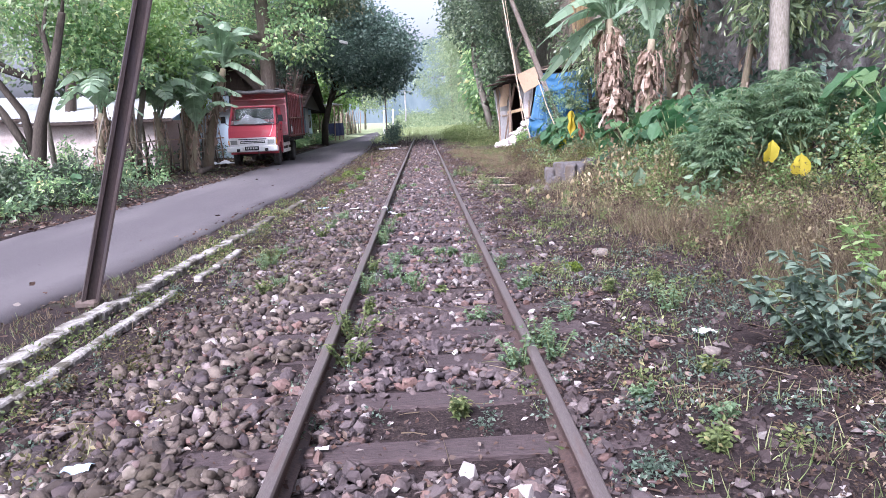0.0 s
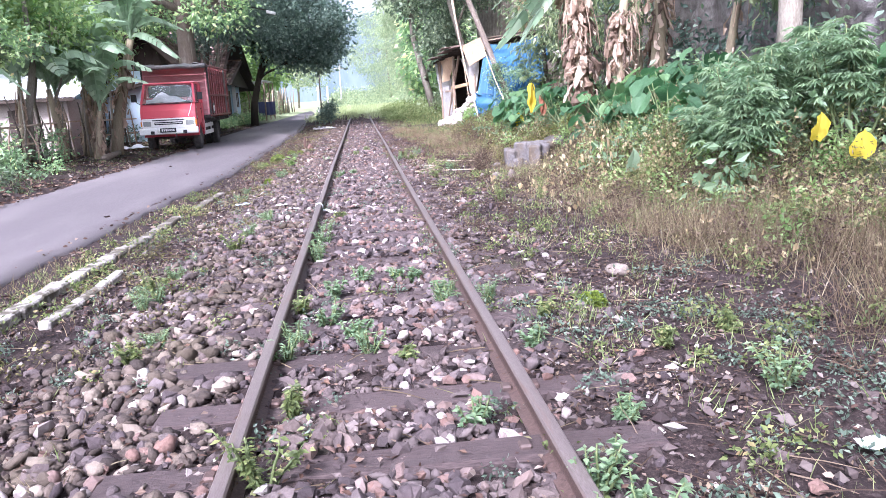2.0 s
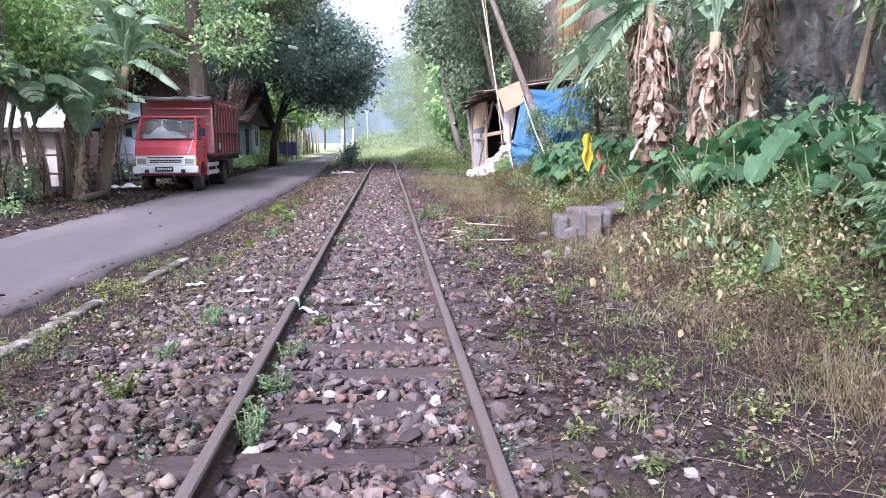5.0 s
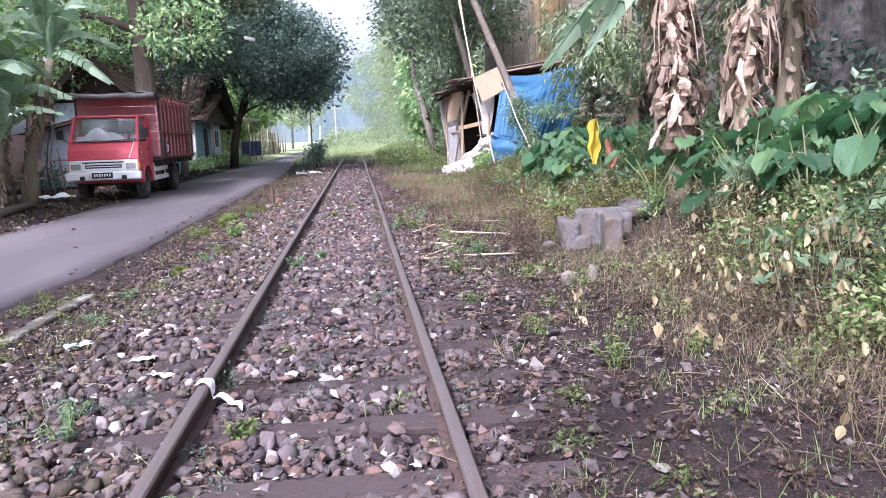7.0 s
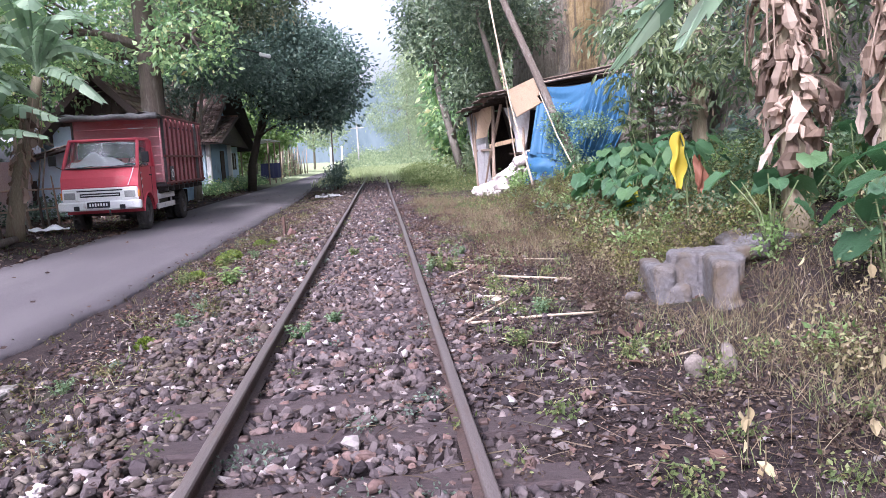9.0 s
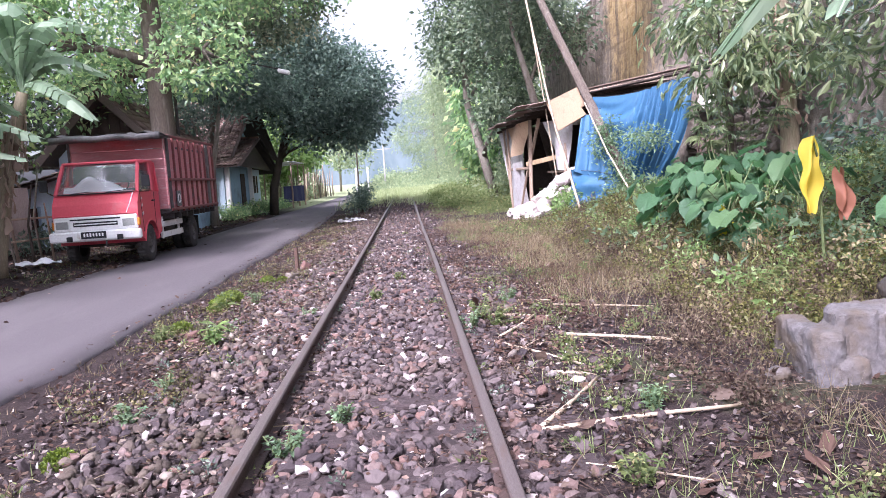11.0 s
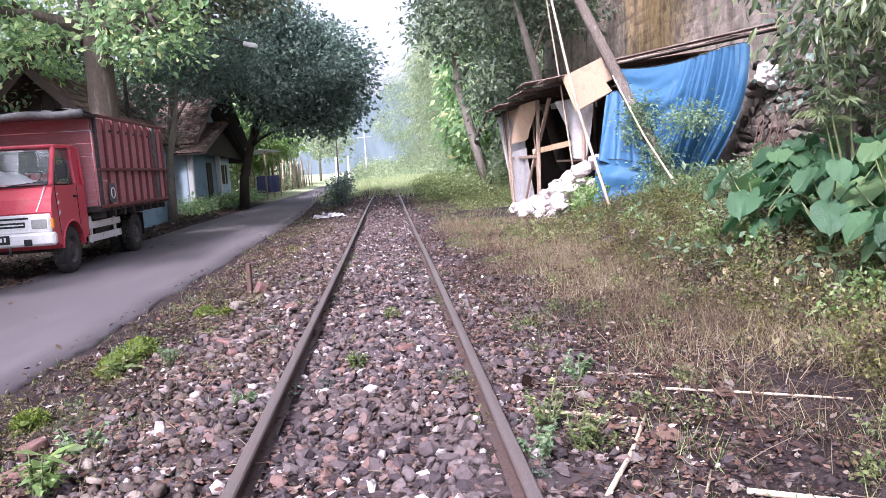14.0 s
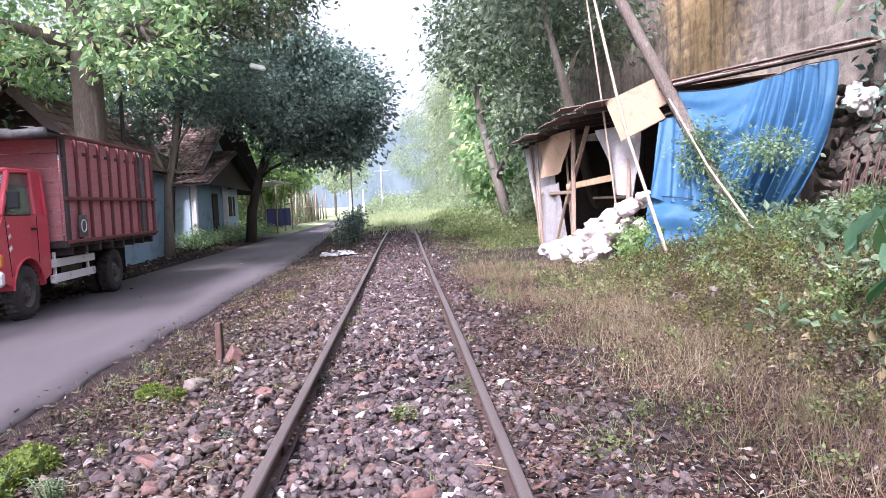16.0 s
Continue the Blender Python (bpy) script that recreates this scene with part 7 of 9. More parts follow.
def grass(name, label, n, place, h0, h1, mat, seed, lean=0.35, width=1.0):
    rng = np.random.default_rng(seed)
    x, y = place(rng, n)
    free = ~((np.abs(x - 2.98) < 0.42) & (np.abs(y - 15.75) < 0.5))
    x, y = x[free], y[free]
    m = len(x)
    d = rng.normal(size=(m, 3)) * lean + np.array([0, 0, 1.0])
    ups = rng.normal(size=(m, 3))
    ups[:, 2] *= 0.2
    h = rng.uniform(h0, h1, m)
    pos = np.stack([x, y, hz(x, y) - 0.01], 1)
    tv = [(a * width, b, c) for a, b, c in BLADE_V]
    return tagged(part(name, scatter(name, tv, BLADE_F, frames_from(d, ups, rng), pos, np.stack([np.full(m, 0.3), h, h], 1)), mat), label, "grass", kind="stuff")


def edge_x(y):
    """Where the green of the right bank begins."""
    return np.interp(y, [0, 6, 9, 14, 20, 26, 30], [3.3, 3.5, 3.05, 2.95, 3.1, 3.2, 3.4])


def strip(x0, x1, y0, y1, tuft=0.08, dens=None):
    def f(rng, n):
        k = max(1, n // 12)
        cx, cy = rng.uniform(x0, x1, k), rng.uniform(y0, y1, k)
        patch = np.sin(2.1 * cx + 0.8 * cy) * np.sin(1.3 * cy - 0.7 * cx + 1.0)
        ok = patch > -0.5 + 0.35 * rng.normal(size=k)
        if dens is not None:
            ok &= rng.uniform(0, 1, k) < dens(cx, cy)
        cx, cy = np.repeat(cx[ok], 12), np.repeat(cy[ok], 12)
        return cx + rng.normal(size=len(cx)) * tuft, cy + rng.normal(size=len(cx)) * tuft
    return f


grass("dry_grass", "tall golden-brown dry grass along the bank", 92000, strip(1.6, 4.4, 3.0, 30.0, 0.12, lambda x, y: np.interp(x - edge_x(y), [-1.4, -0.8, -0.3, 0.3, 1.0], [0.0, 0.12, 0.9, 0.85, 0.25])), 0.05, 0.32, M_dry, 61, 0.65, 0.36)
grass("dry_grass", "tall golden grass by the start of the path", 16000, strip(2.5, 4.0, 3.6, 9.5, 0.1, lambda x, y: np.interp(x - edge_x(y), [-0.9, -0.4, 0.2, 0.6], [0.2, 0.9, 1.0, 0.3])), 0.15, 0.5, M_dry, 42, 0.4, 0.42)
grass("straw_grass", "golden straw-coloured dead grass beside the far track", 52000, strip(1.1, 3.3, 17.6, 32.0, 0.12, lambda x, y: np.interp(x - np.interp(y, [17, 22, 26, 31], [2.1, 1.8, 1.3, 1.0]), [-0.3, 0.1, 0.6, 2.0], [0.0, 0.4, 1.0, 0.8]) * np.interp(y, [17.6, 19.5, 30, 32], [0.3, 1.0, 1.0, 0.5])), 0.06, 0.26, M_gold, 33, 0.55, 0.4)
grass("dry_stems", "long bare dry stems sticking out of the bank", 3600, strip(2.5, 5.0, 3.5, 28.0, 0.2), 0.2, 0.45, M_dry, 68, 0.6, 0.3)
clumps("dead_weeds", "withered brown weeds with small curled leaves", 1.5, 4.2, 1.5, 30.0, 1350, lambda x, y: np.interp(x - edge_x(y), [-1.6, -0.9, -0.3, 1.0], [0.05, 0.1, 0.26, 0.4]), (0.06, 0.2), 5, 0.033, M_dead, 59, keep=lambda x, y: np.random.default_rng(4).uniform(0, 1, len(x)) < np.interp(x - edge_x(y), [-1.6, -0.8, -0.2, 0.6, 1.2], [0.04, 0.2, 1.0, 0.7, 0.3]))
clumps("low_weeds", "small green weeds among the withered ones", 1.0, 3.6, 1.0, 31.0, 180, lambda x, y: 0.06 + 0.1 * np.clip(x - 1.2, 0, 2), (0.05, 0.15), 7, 0.03, M_weed, 60)
clumps("scrub", "tangled green weeds covering the right bank", 2.9, 7.0, 1.0, 29.5, 560, lambda x, y: np.interp(x - edge_x(y), [0, 0.5, 1.5, 3.5], [0.16, 0.32, 0.45, 0.6]) * np.interp(y, [0, 15, 21, 25, 29], [1.1, 1.0, 0.75, 0.4, 0.3]), (0.12, 0.34), 8, 0.052, M_weed, 51, keep=lambda x, y: x > edge_x(y) + 0.05, pts=17)
clumps("scrub", "darker leafy weeds on the right bank", 3.2, 7.0, 1.0, 29.5, 440, lambda x, y: np.interp(x - edge_x(y), [0, 0.6, 1.5, 3.5], [0.16, 0.34, 0.5, 0.65]) * np.interp(y, [0, 15, 21, 25, 29], [1.1, 1.0, 0.8, 0.4, 0.3]), (0.15, 0.4), 6, 0.085, M_leaf_cool, 52, keep=lambda x, y: x > edge_x(y) + 1.0, pts=18)
clumps("scrub", "bright yellow-green weeds on the right bank", 3.0, 6.0, 1.0, 29.5, 230, lambda x, y: np.interp(x - edge_x(y), [0, 0.6, 1.5, 3], [0.2, 0.42, 0.55, 0.65]) * np.interp(y, [0, 15, 21, 25, 29], [1.1, 1.0, 0.7, 0.45, 0.35]), (0.1, 0.3), 7, 0.06, M_leaf_bright, 50, keep=lambda x, y: x > edge_x(y) - 0.1, pts=20)
clumps("scrub", "dark leafy weeds along the far lane verge", -12.0, -6.2, 2.0, 17.0, 300, lambda x, y: np.interp(x - np.interp(y, LY, LX), [-5, -2, -0.8, -0.3], [0.8, 0.65, 0.35, 0.1]), (0.2, 0.5), 6, 0.1, M_scrub, 54, keep=lambda x, y: x < np.interp(y, LY, LX) - np.interp(y, [0, 18, 22, 27], [0.45, 0.6, 1.6, 2.2]), pts=26)
clumps("scrub", "mid-green leafy weeds along the far lane verge", -12.0, -6.2, 2.0, 24.0, 110, lambda x, y: np.interp(x - np.interp(y, LY, LX), [-5, -2, -0.8, -0.3], [0.9, 0.7, 0.3, 0.1]), (0.15, 0.4), 5, 0.1, M_leaf_mid, 55, keep=lambda x, y: x < np.interp(y, LY, LX) - np.interp(y, [0, 18, 22, 27], [0.5, 0.7, 1.8, 2.4]), pts=22)
clumps("scrub", "cool green leafy weeds along the far lane verge", -12.0, -6.2, 2.0, 24.0, 110, lambda x, y: np.interp(x - np.interp(y, LY, LX), [-5, -2, -0.8, -0.3], [0.9, 0.7, 0.3, 0.1]), (0.15, 0.35), 5, 0.11, M_leaf_cool, 49, keep=lambda x, y: x < np.interp(y, LY, LX) - np.interp(y, [0, 18, 22, 27], [0.5, 0.7, 1.8, 2.4]), pts=18)
clumps("straw_weeds", "pale withered weeds tangled along the bank edge", 2.4, 4.8, 5.5, 26.0, 190, lambda x, y: np.interp(x - edge_x(y), [-1, -0.4, 0.3, 1.5], [0.12, 0.3, 0.55, 0.75]) * np.interp(y, [0, 17, 21, 27], [1, 1, 0.6, 0.4]), (0.1, 0.3), 5, 0.042, M_straw, 47, pts=13, keep=lambda x, y: np.random.default_rng(9).uniform(0, 1, len(x)) < np.interp(x - edge_x(y), [-0.9, -0.2, 0.6, 1.4], [0.1, 0.8, 1.0, 0.35]))
clumps("olive_weeds", "yellowish tangled weeds over the bank edge", 2.6, 5.2, 7.0, 30.0, 850, lambda x, y: np.interp(x - edge_x(y), [-0.4, 0.2, 0.9, 2.0], [0.12, 0.3, 0.5, 0.6]) * np.interp(y, [0, 15, 21, 25, 29], [0.9, 1.0, 0.8, 0.6, 0.4]), (0.1, 0.3), 7, 0.045, M_olive, 36, LONG_V, pts=16, keep=lambda x, y: np.random.default_rng(12).uniform(0, 1, len(x)) < np.interp(x - edge_x(y), [-0.5, 0.1, 1.0, 1.9], [0.15, 1.0, 0.9, 0.3]))
clumps("olive_weeds", "dense yellow-green small-leaved weeds on the bank", 2.5, 4.6, 16.5, 28.5, 420, lambda x, y: np.interp(x - edge_x(y), [-0.6, 0.0, 0.8, 2.0], [0.08, 0.2, 0.34, 0.42]), (0.1, 0.28), 8, 0.034, M_yolive, 33, pts=18, keep=lambda x, y: x > edge_x(y) - 0.35)
clumps("foot_weeds", "low tangled weeds at the foot of the culvert", 2.2, 3.6, 14.75, 15.42, 46, lambda x, y: 0.1 + 0.05 * np.sin(5 * x), (0.06, 0.16), 6, 0.03, M_olive, 32, pts=12)
clumps("foot_weeds", "withered weeds before the culvert wing", 1.95, 2.62, 14.9, 16.3, 40, lambda x, y: 0.16 + 0.07 * np.sin(5 * y), (0.06, 0.16), 6, 0.034, M_dead, 31, pts=13)
clumps("path_stubble", "short dry brown seedlings on the dark soil", 0.72, 2.7, 2.0, 24.0, 600, lambda x, y: 0.05 + 0.03 * np.sin(4 * x + y), (0.03, 0.1), 5, 0.024, M_dead, 35, pts=7)
clumps("verge_weeds", "low tangled weeds on the earth strip beside the lane", -2.75, -1.3, 3.0, 34.0, 420, lambda x, y: 0.07 + 0.03 * np.sin(2 * y), (0.05, 0.16), 5, 0.028, M_olive, 34, pts=10, keep=lambda x, y: np.sin(1.3 * y + 2 * x) + np.sin(3.1 * y) > -0.2)
clumps("broad_weeds", "broad-leaved green weeds standing in the bank scrub", 3.1, 5.6, 8.6, 27.0, 90, lambda x, y: np.interp(x - edge_x(y), [-0.2, 0.4, 1.5], [0.15, 0.5, 0.85]) * np.interp(y, [0, 16, 19, 27], [1, 1, 0.5, 0.35]), (0.12, 0.3), 3, 0.13, M_leaf_cool, 46, pts=12, keep=lambda x, y: x > edge_x(y) + 0.1)
clumps("path_weeds", "small creeping weeds on the dark path soil", 0.75, 2.4, 1.6, 7.5, 85, lambda x, y: 0.05 + 0 * x, (0.06, 0.18), 6, 0.026, M_shrub, 41, pts=12)
clumps("kerb_weeds", "low weeds and grass tufts along the kerbs", -2.95, -2.3, 2.5, 15.0, 130, lambda x, y: 0.06 + 0 * x, (0.05, 0.12), 5, 0.032, M_weed, 43, pts=10)
clumps("track_weeds", "small creeping weeds among the track stones", -2.5, 1.1, 1.2, 26.0, 620, lambda x, y: 0.05 + 0.03 * np.sin(3 * y), (0.04, 0.13), 5, 0.024, M_shrub, 45, pts=11, keep=lambda x, y: np.random.default_rng(8).uniform(0, 1, len(x)) < np.where(np.minimum(np.abs(x - RAIL_L - 0.12), np.abs(x - RAIL_R)) < 0.16, 1.0, np.where(x < -0.9, 0.55, 0.22)) * np.interp(y, [1, 9, 14, 26], [1, 1, 0.5, 0.35]))
clumps("track_weeds", "small bright weeds among the track stones", -2.5, 1.1, 1.2, 30.0, 190, lambda x, y: 0.05 + 0.02 * np.sin(2 * y), (0.04, 0.11), 4, 0.03, M_weed, 44, pts=11, keep=lambda x, y: np.random.default_rng(6).uniform(0, 1, len(x)) < np.where(np.minimum(np.abs(x - RAIL_L - 0.12), np.abs(x - RAIL_R)) < 0.16, 1.0, np.where(x < -0.9, 0.5, 0.2)))
grass("green_grass", "sparse green grass among the dry stalks", 12000, strip(1.0, 3.4, 1.5, 31.0, 0.07), 0.04, 0.16, M_green_grass, 62, 0.5, 0.5)
grass("verge_grass", "thin grass and weeds between lane and track", 8000, strip(-2.8, -1.4, 1.0, 46.0, 0.06, lambda x, y: 0.5 + 0 * x), 0.03, 0.12, M_green_grass, 63, 0.6, 0.6)
grass("verge_grass", "withered grass between lane and track", 21000, strip(-2.8, -1.3, 1.0, 44.0, 0.07, lambda x, y: 0.5 + 0 * x), 0.03, 0.13, M_dry, 64, 0.6, 0.5)
grass("verge_grass", "withered grass and weeds between lane and kerb", 9000, strip(-4.2, -2.9, 1.0, 16.0, 0.06, lambda x, y: (x > np.interp(y, RY, RX) + 0.1) * (x < np.interp(y, [0, 5, 14], [-2.98, -2.92, -2.6])) * 0.9), 0.03, 0.13, M_dry, 69, 0.6, 0.5)
grass("verge_grass", "thin green grass between lane and kerb", 6000, strip(-4.2, -2.9, 1.0, 16.0, 0.06, lambda x, y: (x > np.interp(y, RY, RX) + 0.1) * (x < np.interp(y, [0, 5, 14], [-2.98, -2.92, -2.6])) * 0.7), 0.03, 0.11, M_green_grass, 70, 0.6, 0.5)
grass("dry_grass", "sparse withered grass before the hut", 12000, strip(1.0, 4.6, 29.0, 47.0, 0.12, lambda x, y: 0.8 + 0 * x), 0.04, 0.16, M_dry, 38, 0.7, 0.7)
grass("green_grass", "thin green grass before the hut", 9000, strip(1.0, 4.6, 29.0, 48.0, 0.12, lambda x, y: 0.8 + 0 * x), 0.04, 0.16, M_green_grass, 37, 0.7, 0.8)
grass("verge_grass", "short grass on the far lane verge", 14000, strip(-8.0, -6.2, 8.0, 48.0, 0.08, lambda x, y: (x < np.interp(y, LY, LX) - 0.05) * 0.8), 0.03, 0.12, M_green_grass, 65, 0.6, 0.6)
grass("track_grass", "small tufts growing in the ballast", 9000, strip(-1.2, 1.2, 1.5, 46.0, 0.04, lambda x, y: 0.22 + 0 * x), 0.03, 0.1, M_green_grass, 66, 0.7, 0.6)
grass("meadow_grass", "light green meadow grass over the line's end", 30000, strip(-3.6, 6.0, 48.0, 100.0, 0.25, lambda x, y: np.interp(y, [48, 56, 62, 100], [0.08, 0.5, 1, 1])), 0.15, 0.55, M_meadow, 67, 0.4, 3.0)
ballast()

undergrowth("scrub", "tall pale green hedge beyond the shelter", -14.0, -7.6, 54.0, 120.0, 2900, 9, lambda x, y: np.interp(x, [-14, -9.5, -7.6], [3.8, 2.8, 0.6]), 0.24, M_leaf_hazed, 71, 0.35, keep=lambda x, y: (x < np.interp(y, LY, LX) - 1.2) & ((y > 63) | (x < -9.5)))
undergrowth("scrub", "light green bushes at the far end of the meadow", -4.0, 14.0, 96.0, 140.0, 2000, 9, lambda x, y: np.interp(y, [96, 110, 140], [0.5, 2.0, 3.5]), 0.35, M_leaf_hazed, 72, 0.4)
undergrowth("scrub", "hedge of mixed bushes along the right of the line", 4.2, 11.0, 44.0, 96.0, 2900, 9, lambda x, y: np.interp(x, [4.2, 6, 11], [0.7, 2.4, 5.0]), 0.26, M_leaf_hazed, 73, 0.32)


def wall_vines(label, n, mat, seed, leaf):
    """Creepers clinging in patches to the tall wall."""
    rng = np.random.default_rng(seed)
    y, z = rng.uniform(3.0, 27.5, n), rng.uniform(0.9, 6.5, n)
    patch = np.sin(0.9 * y + 0.8 * z + seed) * np.sin(1.3 * z - 0.5 * y + 2 * seed) + 0.35 * rng.normal(size=n)
    ok = patch > np.interp(z, [1, 2.5, 4.5, 6.5], [-0.2, 0.3, 0.2, -0.1])
    y, z = y[ok], z[ok]
    c = np.stack([7.15 - rng.uniform(0, 0.35, len(y)), y, z], 1)
    tagged(part("wall_creeper", leaf_cloud("wall_creeper", c, 7, 0.14, leaf, rng, 0.2, 0.6), mat), label, "creeper", kind="stuff")


wall_vines("dark creepers clinging to the grey wall", 2600, M_leaf_dark, 31, 0.15)
wall_vines("light green creepers hanging on the grey wall", 700, M_leaf_cool, 32, 0.13)
# distant backdrop of hills, its mist painted as a pale glowing colour
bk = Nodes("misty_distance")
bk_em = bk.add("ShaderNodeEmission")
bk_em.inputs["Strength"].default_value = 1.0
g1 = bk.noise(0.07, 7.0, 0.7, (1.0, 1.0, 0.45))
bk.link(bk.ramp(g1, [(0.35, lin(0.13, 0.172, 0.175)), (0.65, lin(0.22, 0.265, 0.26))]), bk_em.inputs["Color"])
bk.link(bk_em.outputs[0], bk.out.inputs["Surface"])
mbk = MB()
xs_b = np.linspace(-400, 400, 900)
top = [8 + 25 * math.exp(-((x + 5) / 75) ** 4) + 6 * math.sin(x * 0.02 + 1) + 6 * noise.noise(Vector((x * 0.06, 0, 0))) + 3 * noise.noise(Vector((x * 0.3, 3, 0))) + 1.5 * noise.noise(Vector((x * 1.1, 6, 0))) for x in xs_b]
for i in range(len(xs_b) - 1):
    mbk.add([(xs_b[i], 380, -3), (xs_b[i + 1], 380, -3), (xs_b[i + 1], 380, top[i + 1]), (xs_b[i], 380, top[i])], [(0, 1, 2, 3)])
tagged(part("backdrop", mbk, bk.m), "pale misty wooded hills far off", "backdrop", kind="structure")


# ---- large-leaved plants ----
def banana_blade(mb, base, az, length, width, rise, droop, rng, torn=0.5):
    """An arching banana leaf: torn strips on both sides of the midrib."""
    ca, sa = math.cos(az), math.sin(az)
    n = 16
    spine = []
    for i in range(n + 1):
        t = i / n
        out = length * (0.25 * t + 0.62 * t * t * 0.9 + 0.1 * t)
        z = rise * math.sin(min(1.0, t * 1.25) * math.pi / 2) - droop * t ** 2.4
        spine.append(Vector((base[0] + ca * out, base[1] + sa * out, base[2] + z)))
    side = Vector((-sa, ca, 0))
    mb.tube(spine, [0.022 * (1 - 0.8 * i / n) + 0.003 for i in range(n + 1)], 5)
    for s in (-1, 1):
        sag = rng.uniform(0.1, 0.55)
        for i in range(2, n):
            t0, t1 = i / n, (i + 1) / n
            w0 = width * 0.5 * math.sin(math.pi * min(1, (t0 - 0.08) * 1.05)) ** 0.6
            w1 = width * 0.5 * max(0.02, math.sin(math.pi * min(1, (t1 - 0.08) * 1.05))) ** 0.6
            if rng.uniform() < torn:
                sag = rng.uniform(0.1, 0.8)
            gap = 0.82 if rng.uniform() < torn else 1.0
            a, b = spine[i], spine[i].lerp(spine[i + 1], gap)
            e0 = a + side * s * w0 + Vector((ca, sa, 0)) * 0.05 - Vector((0, 0, sag * w0))
            e1 = b + side * s * w1 + Vector((ca, sa, 0)) * 0.05 - Vector((0, 0, sag * w1))
            m0 = a + side * s * w0 * 0.5 + Vector((0, 0, 0.06 * w0 - 0.3 * sag * w0))
            m1 = b + side * s * w1 * 0.5 + Vector((0, 0, 0.06 * w1 - 0.3 * sag * w1))
            mb.add([a, b, m1, m0, e1, e0], [(0, 1, 2, 3), (3, 2, 4, 5)])


def crumple(mb, top, length, width, rng, out):
    """A dead leaf hanging down in a crumpled, folded flap."""
    az = rng.uniform(0, 6.283)
    d = Vector((math.cos(az), math.sin(az), 0))
    s = Vector((-d.y, d.x, 0))
    nv = 6
    vs = []
    tw = rng.uniform(-1.6, 1.6)
    hook = rng.uniform(-0.12, 0.12)
    for j in range(nv + 1):
        v = j / nv
        w = width * (0.12 + 0.88 * v ** 0.9) * rng.uniform(0.65, 1.2) * (0.35 if j == nv else 1.0) * 0.5
        ang = tw * v
        ss = s * math.cos(ang) + d * math.sin(ang)
        nn = d * math.cos(ang) - s * math.sin(ang)
        c = Vector(top) + d * (out * math.sin(min(1, v * 1.6) * 1.57)) + s * hook * v * v - Vector((0, 0, length * v))
        c += Vector(rng.normal(size=3) * 0.014)
        k = 0.45 * w * rng.uniform(0.3, 1.3)
        vs += [c - ss * w - nn * k, c - ss * w * 0.4 + nn * k, c + ss * w * 0.4 + nn * k * 0.6, c + ss * w - nn * k * 1.2]
    fs = []
    for j in range(nv):
        o = j * 4
        fs += [(o, o + 1, o + 5, o + 4), (o + 1, o + 2, o + 6, o + 5), (o + 2, o + 3, o + 7, o + 6)]
    mb.add(vs, fs)


def banana(label, base, height, lean, leaves, dead, seed, skirt=(0.8, 0.95), spread=0.42, r=0.13, extra=()):
    """Banana plant: sheathed stem, arching torn leaves, a skirt of dead leaves."""
    rng = np.random.default_rng(seed)
    t = thing("banana_plant", label, "banana plant", pose(*base))
    n = 7
    line = [Vector((lean[0] * (i / n) ** 1.3, lean[1] * (i / n) ** 1.3, -0.1 + (height + 0.1) * i / n)) for i in range(n + 1)]
    part("stem", MB().tube(line, [r * 1.25 - r * 0.6 * i / n for i in range(n + 1)], 10, True, 0.08), M_pseudostem, t, "sheathed pale green stem", True)
    top = line[-1]
    for k in range(leaves):
        az = 6.283 * k / leaves + rng.uniform(-0.4, 0.4)
        mb = MB()
        banana_blade(mb, top, az, rng.uniform(1.1, 1.8), rng.uniform(0.5, 0.72), rng.uniform(0.8, 1.9), rng.uniform(0.2, 1.1), rng)
        part("leaf", mb, M_banana, t)
    for az, ln, rise, drp in extra:
        mb = MB()
        banana_blade(mb, top, az, ln, 0.6, rise, drp, rng, 0.35)
        part("leaf", mb, M_banana, t, "broad pale green leaf hanging low")
    if dead:
        mb = MB()
        for k in range(dead):
            f = rng.uniform(skirt[0], skirt[1]) if k % 3 else rng.uniform(skirt[0] * 0.75, skirt[1])
            z = height * f
            i = min(n - 1, int(f * n))
            c = line[i].copy()
            c.z = z
            crumple(mb, c, rng.uniform(0.2, 0.55), rng.uniform(0.05, 0.2), rng, spread * rng.uniform(0.25, 1.0))
        part("dead_leaves", mb, M_palebrown, t, "skirt of dry brown hanging leaves")["kind"] = "stuff"
        for k in range(max(2, min(7, dead // 20))):
            az = rng.uniform(0, 6.283)
            q = Vector((math.cos(az), math.sin(az), 0)) * spread
            part("dead_stalk", MB().tube([line[-2], line[-2] + q * 0.7 + Vector((0, 0, 0.1)), line[-3] + q * 1.05, line[-4] + q * 1.15], [0.014, 0.012, 0.01, 0.006], 5), M_palebrown, t)
    return t


HEART = [(0.0, -0.02)] + [(0.5 * math.sin(a) * (1.0 if a < 2.4 else 0.85), 0.34 - 0.5 * math.cos(a) * (1.25 if a > 1.57 else 0.9)) for a in np.linspace(0.35, 3.0, 7)] + [(0.0, 1.02)]


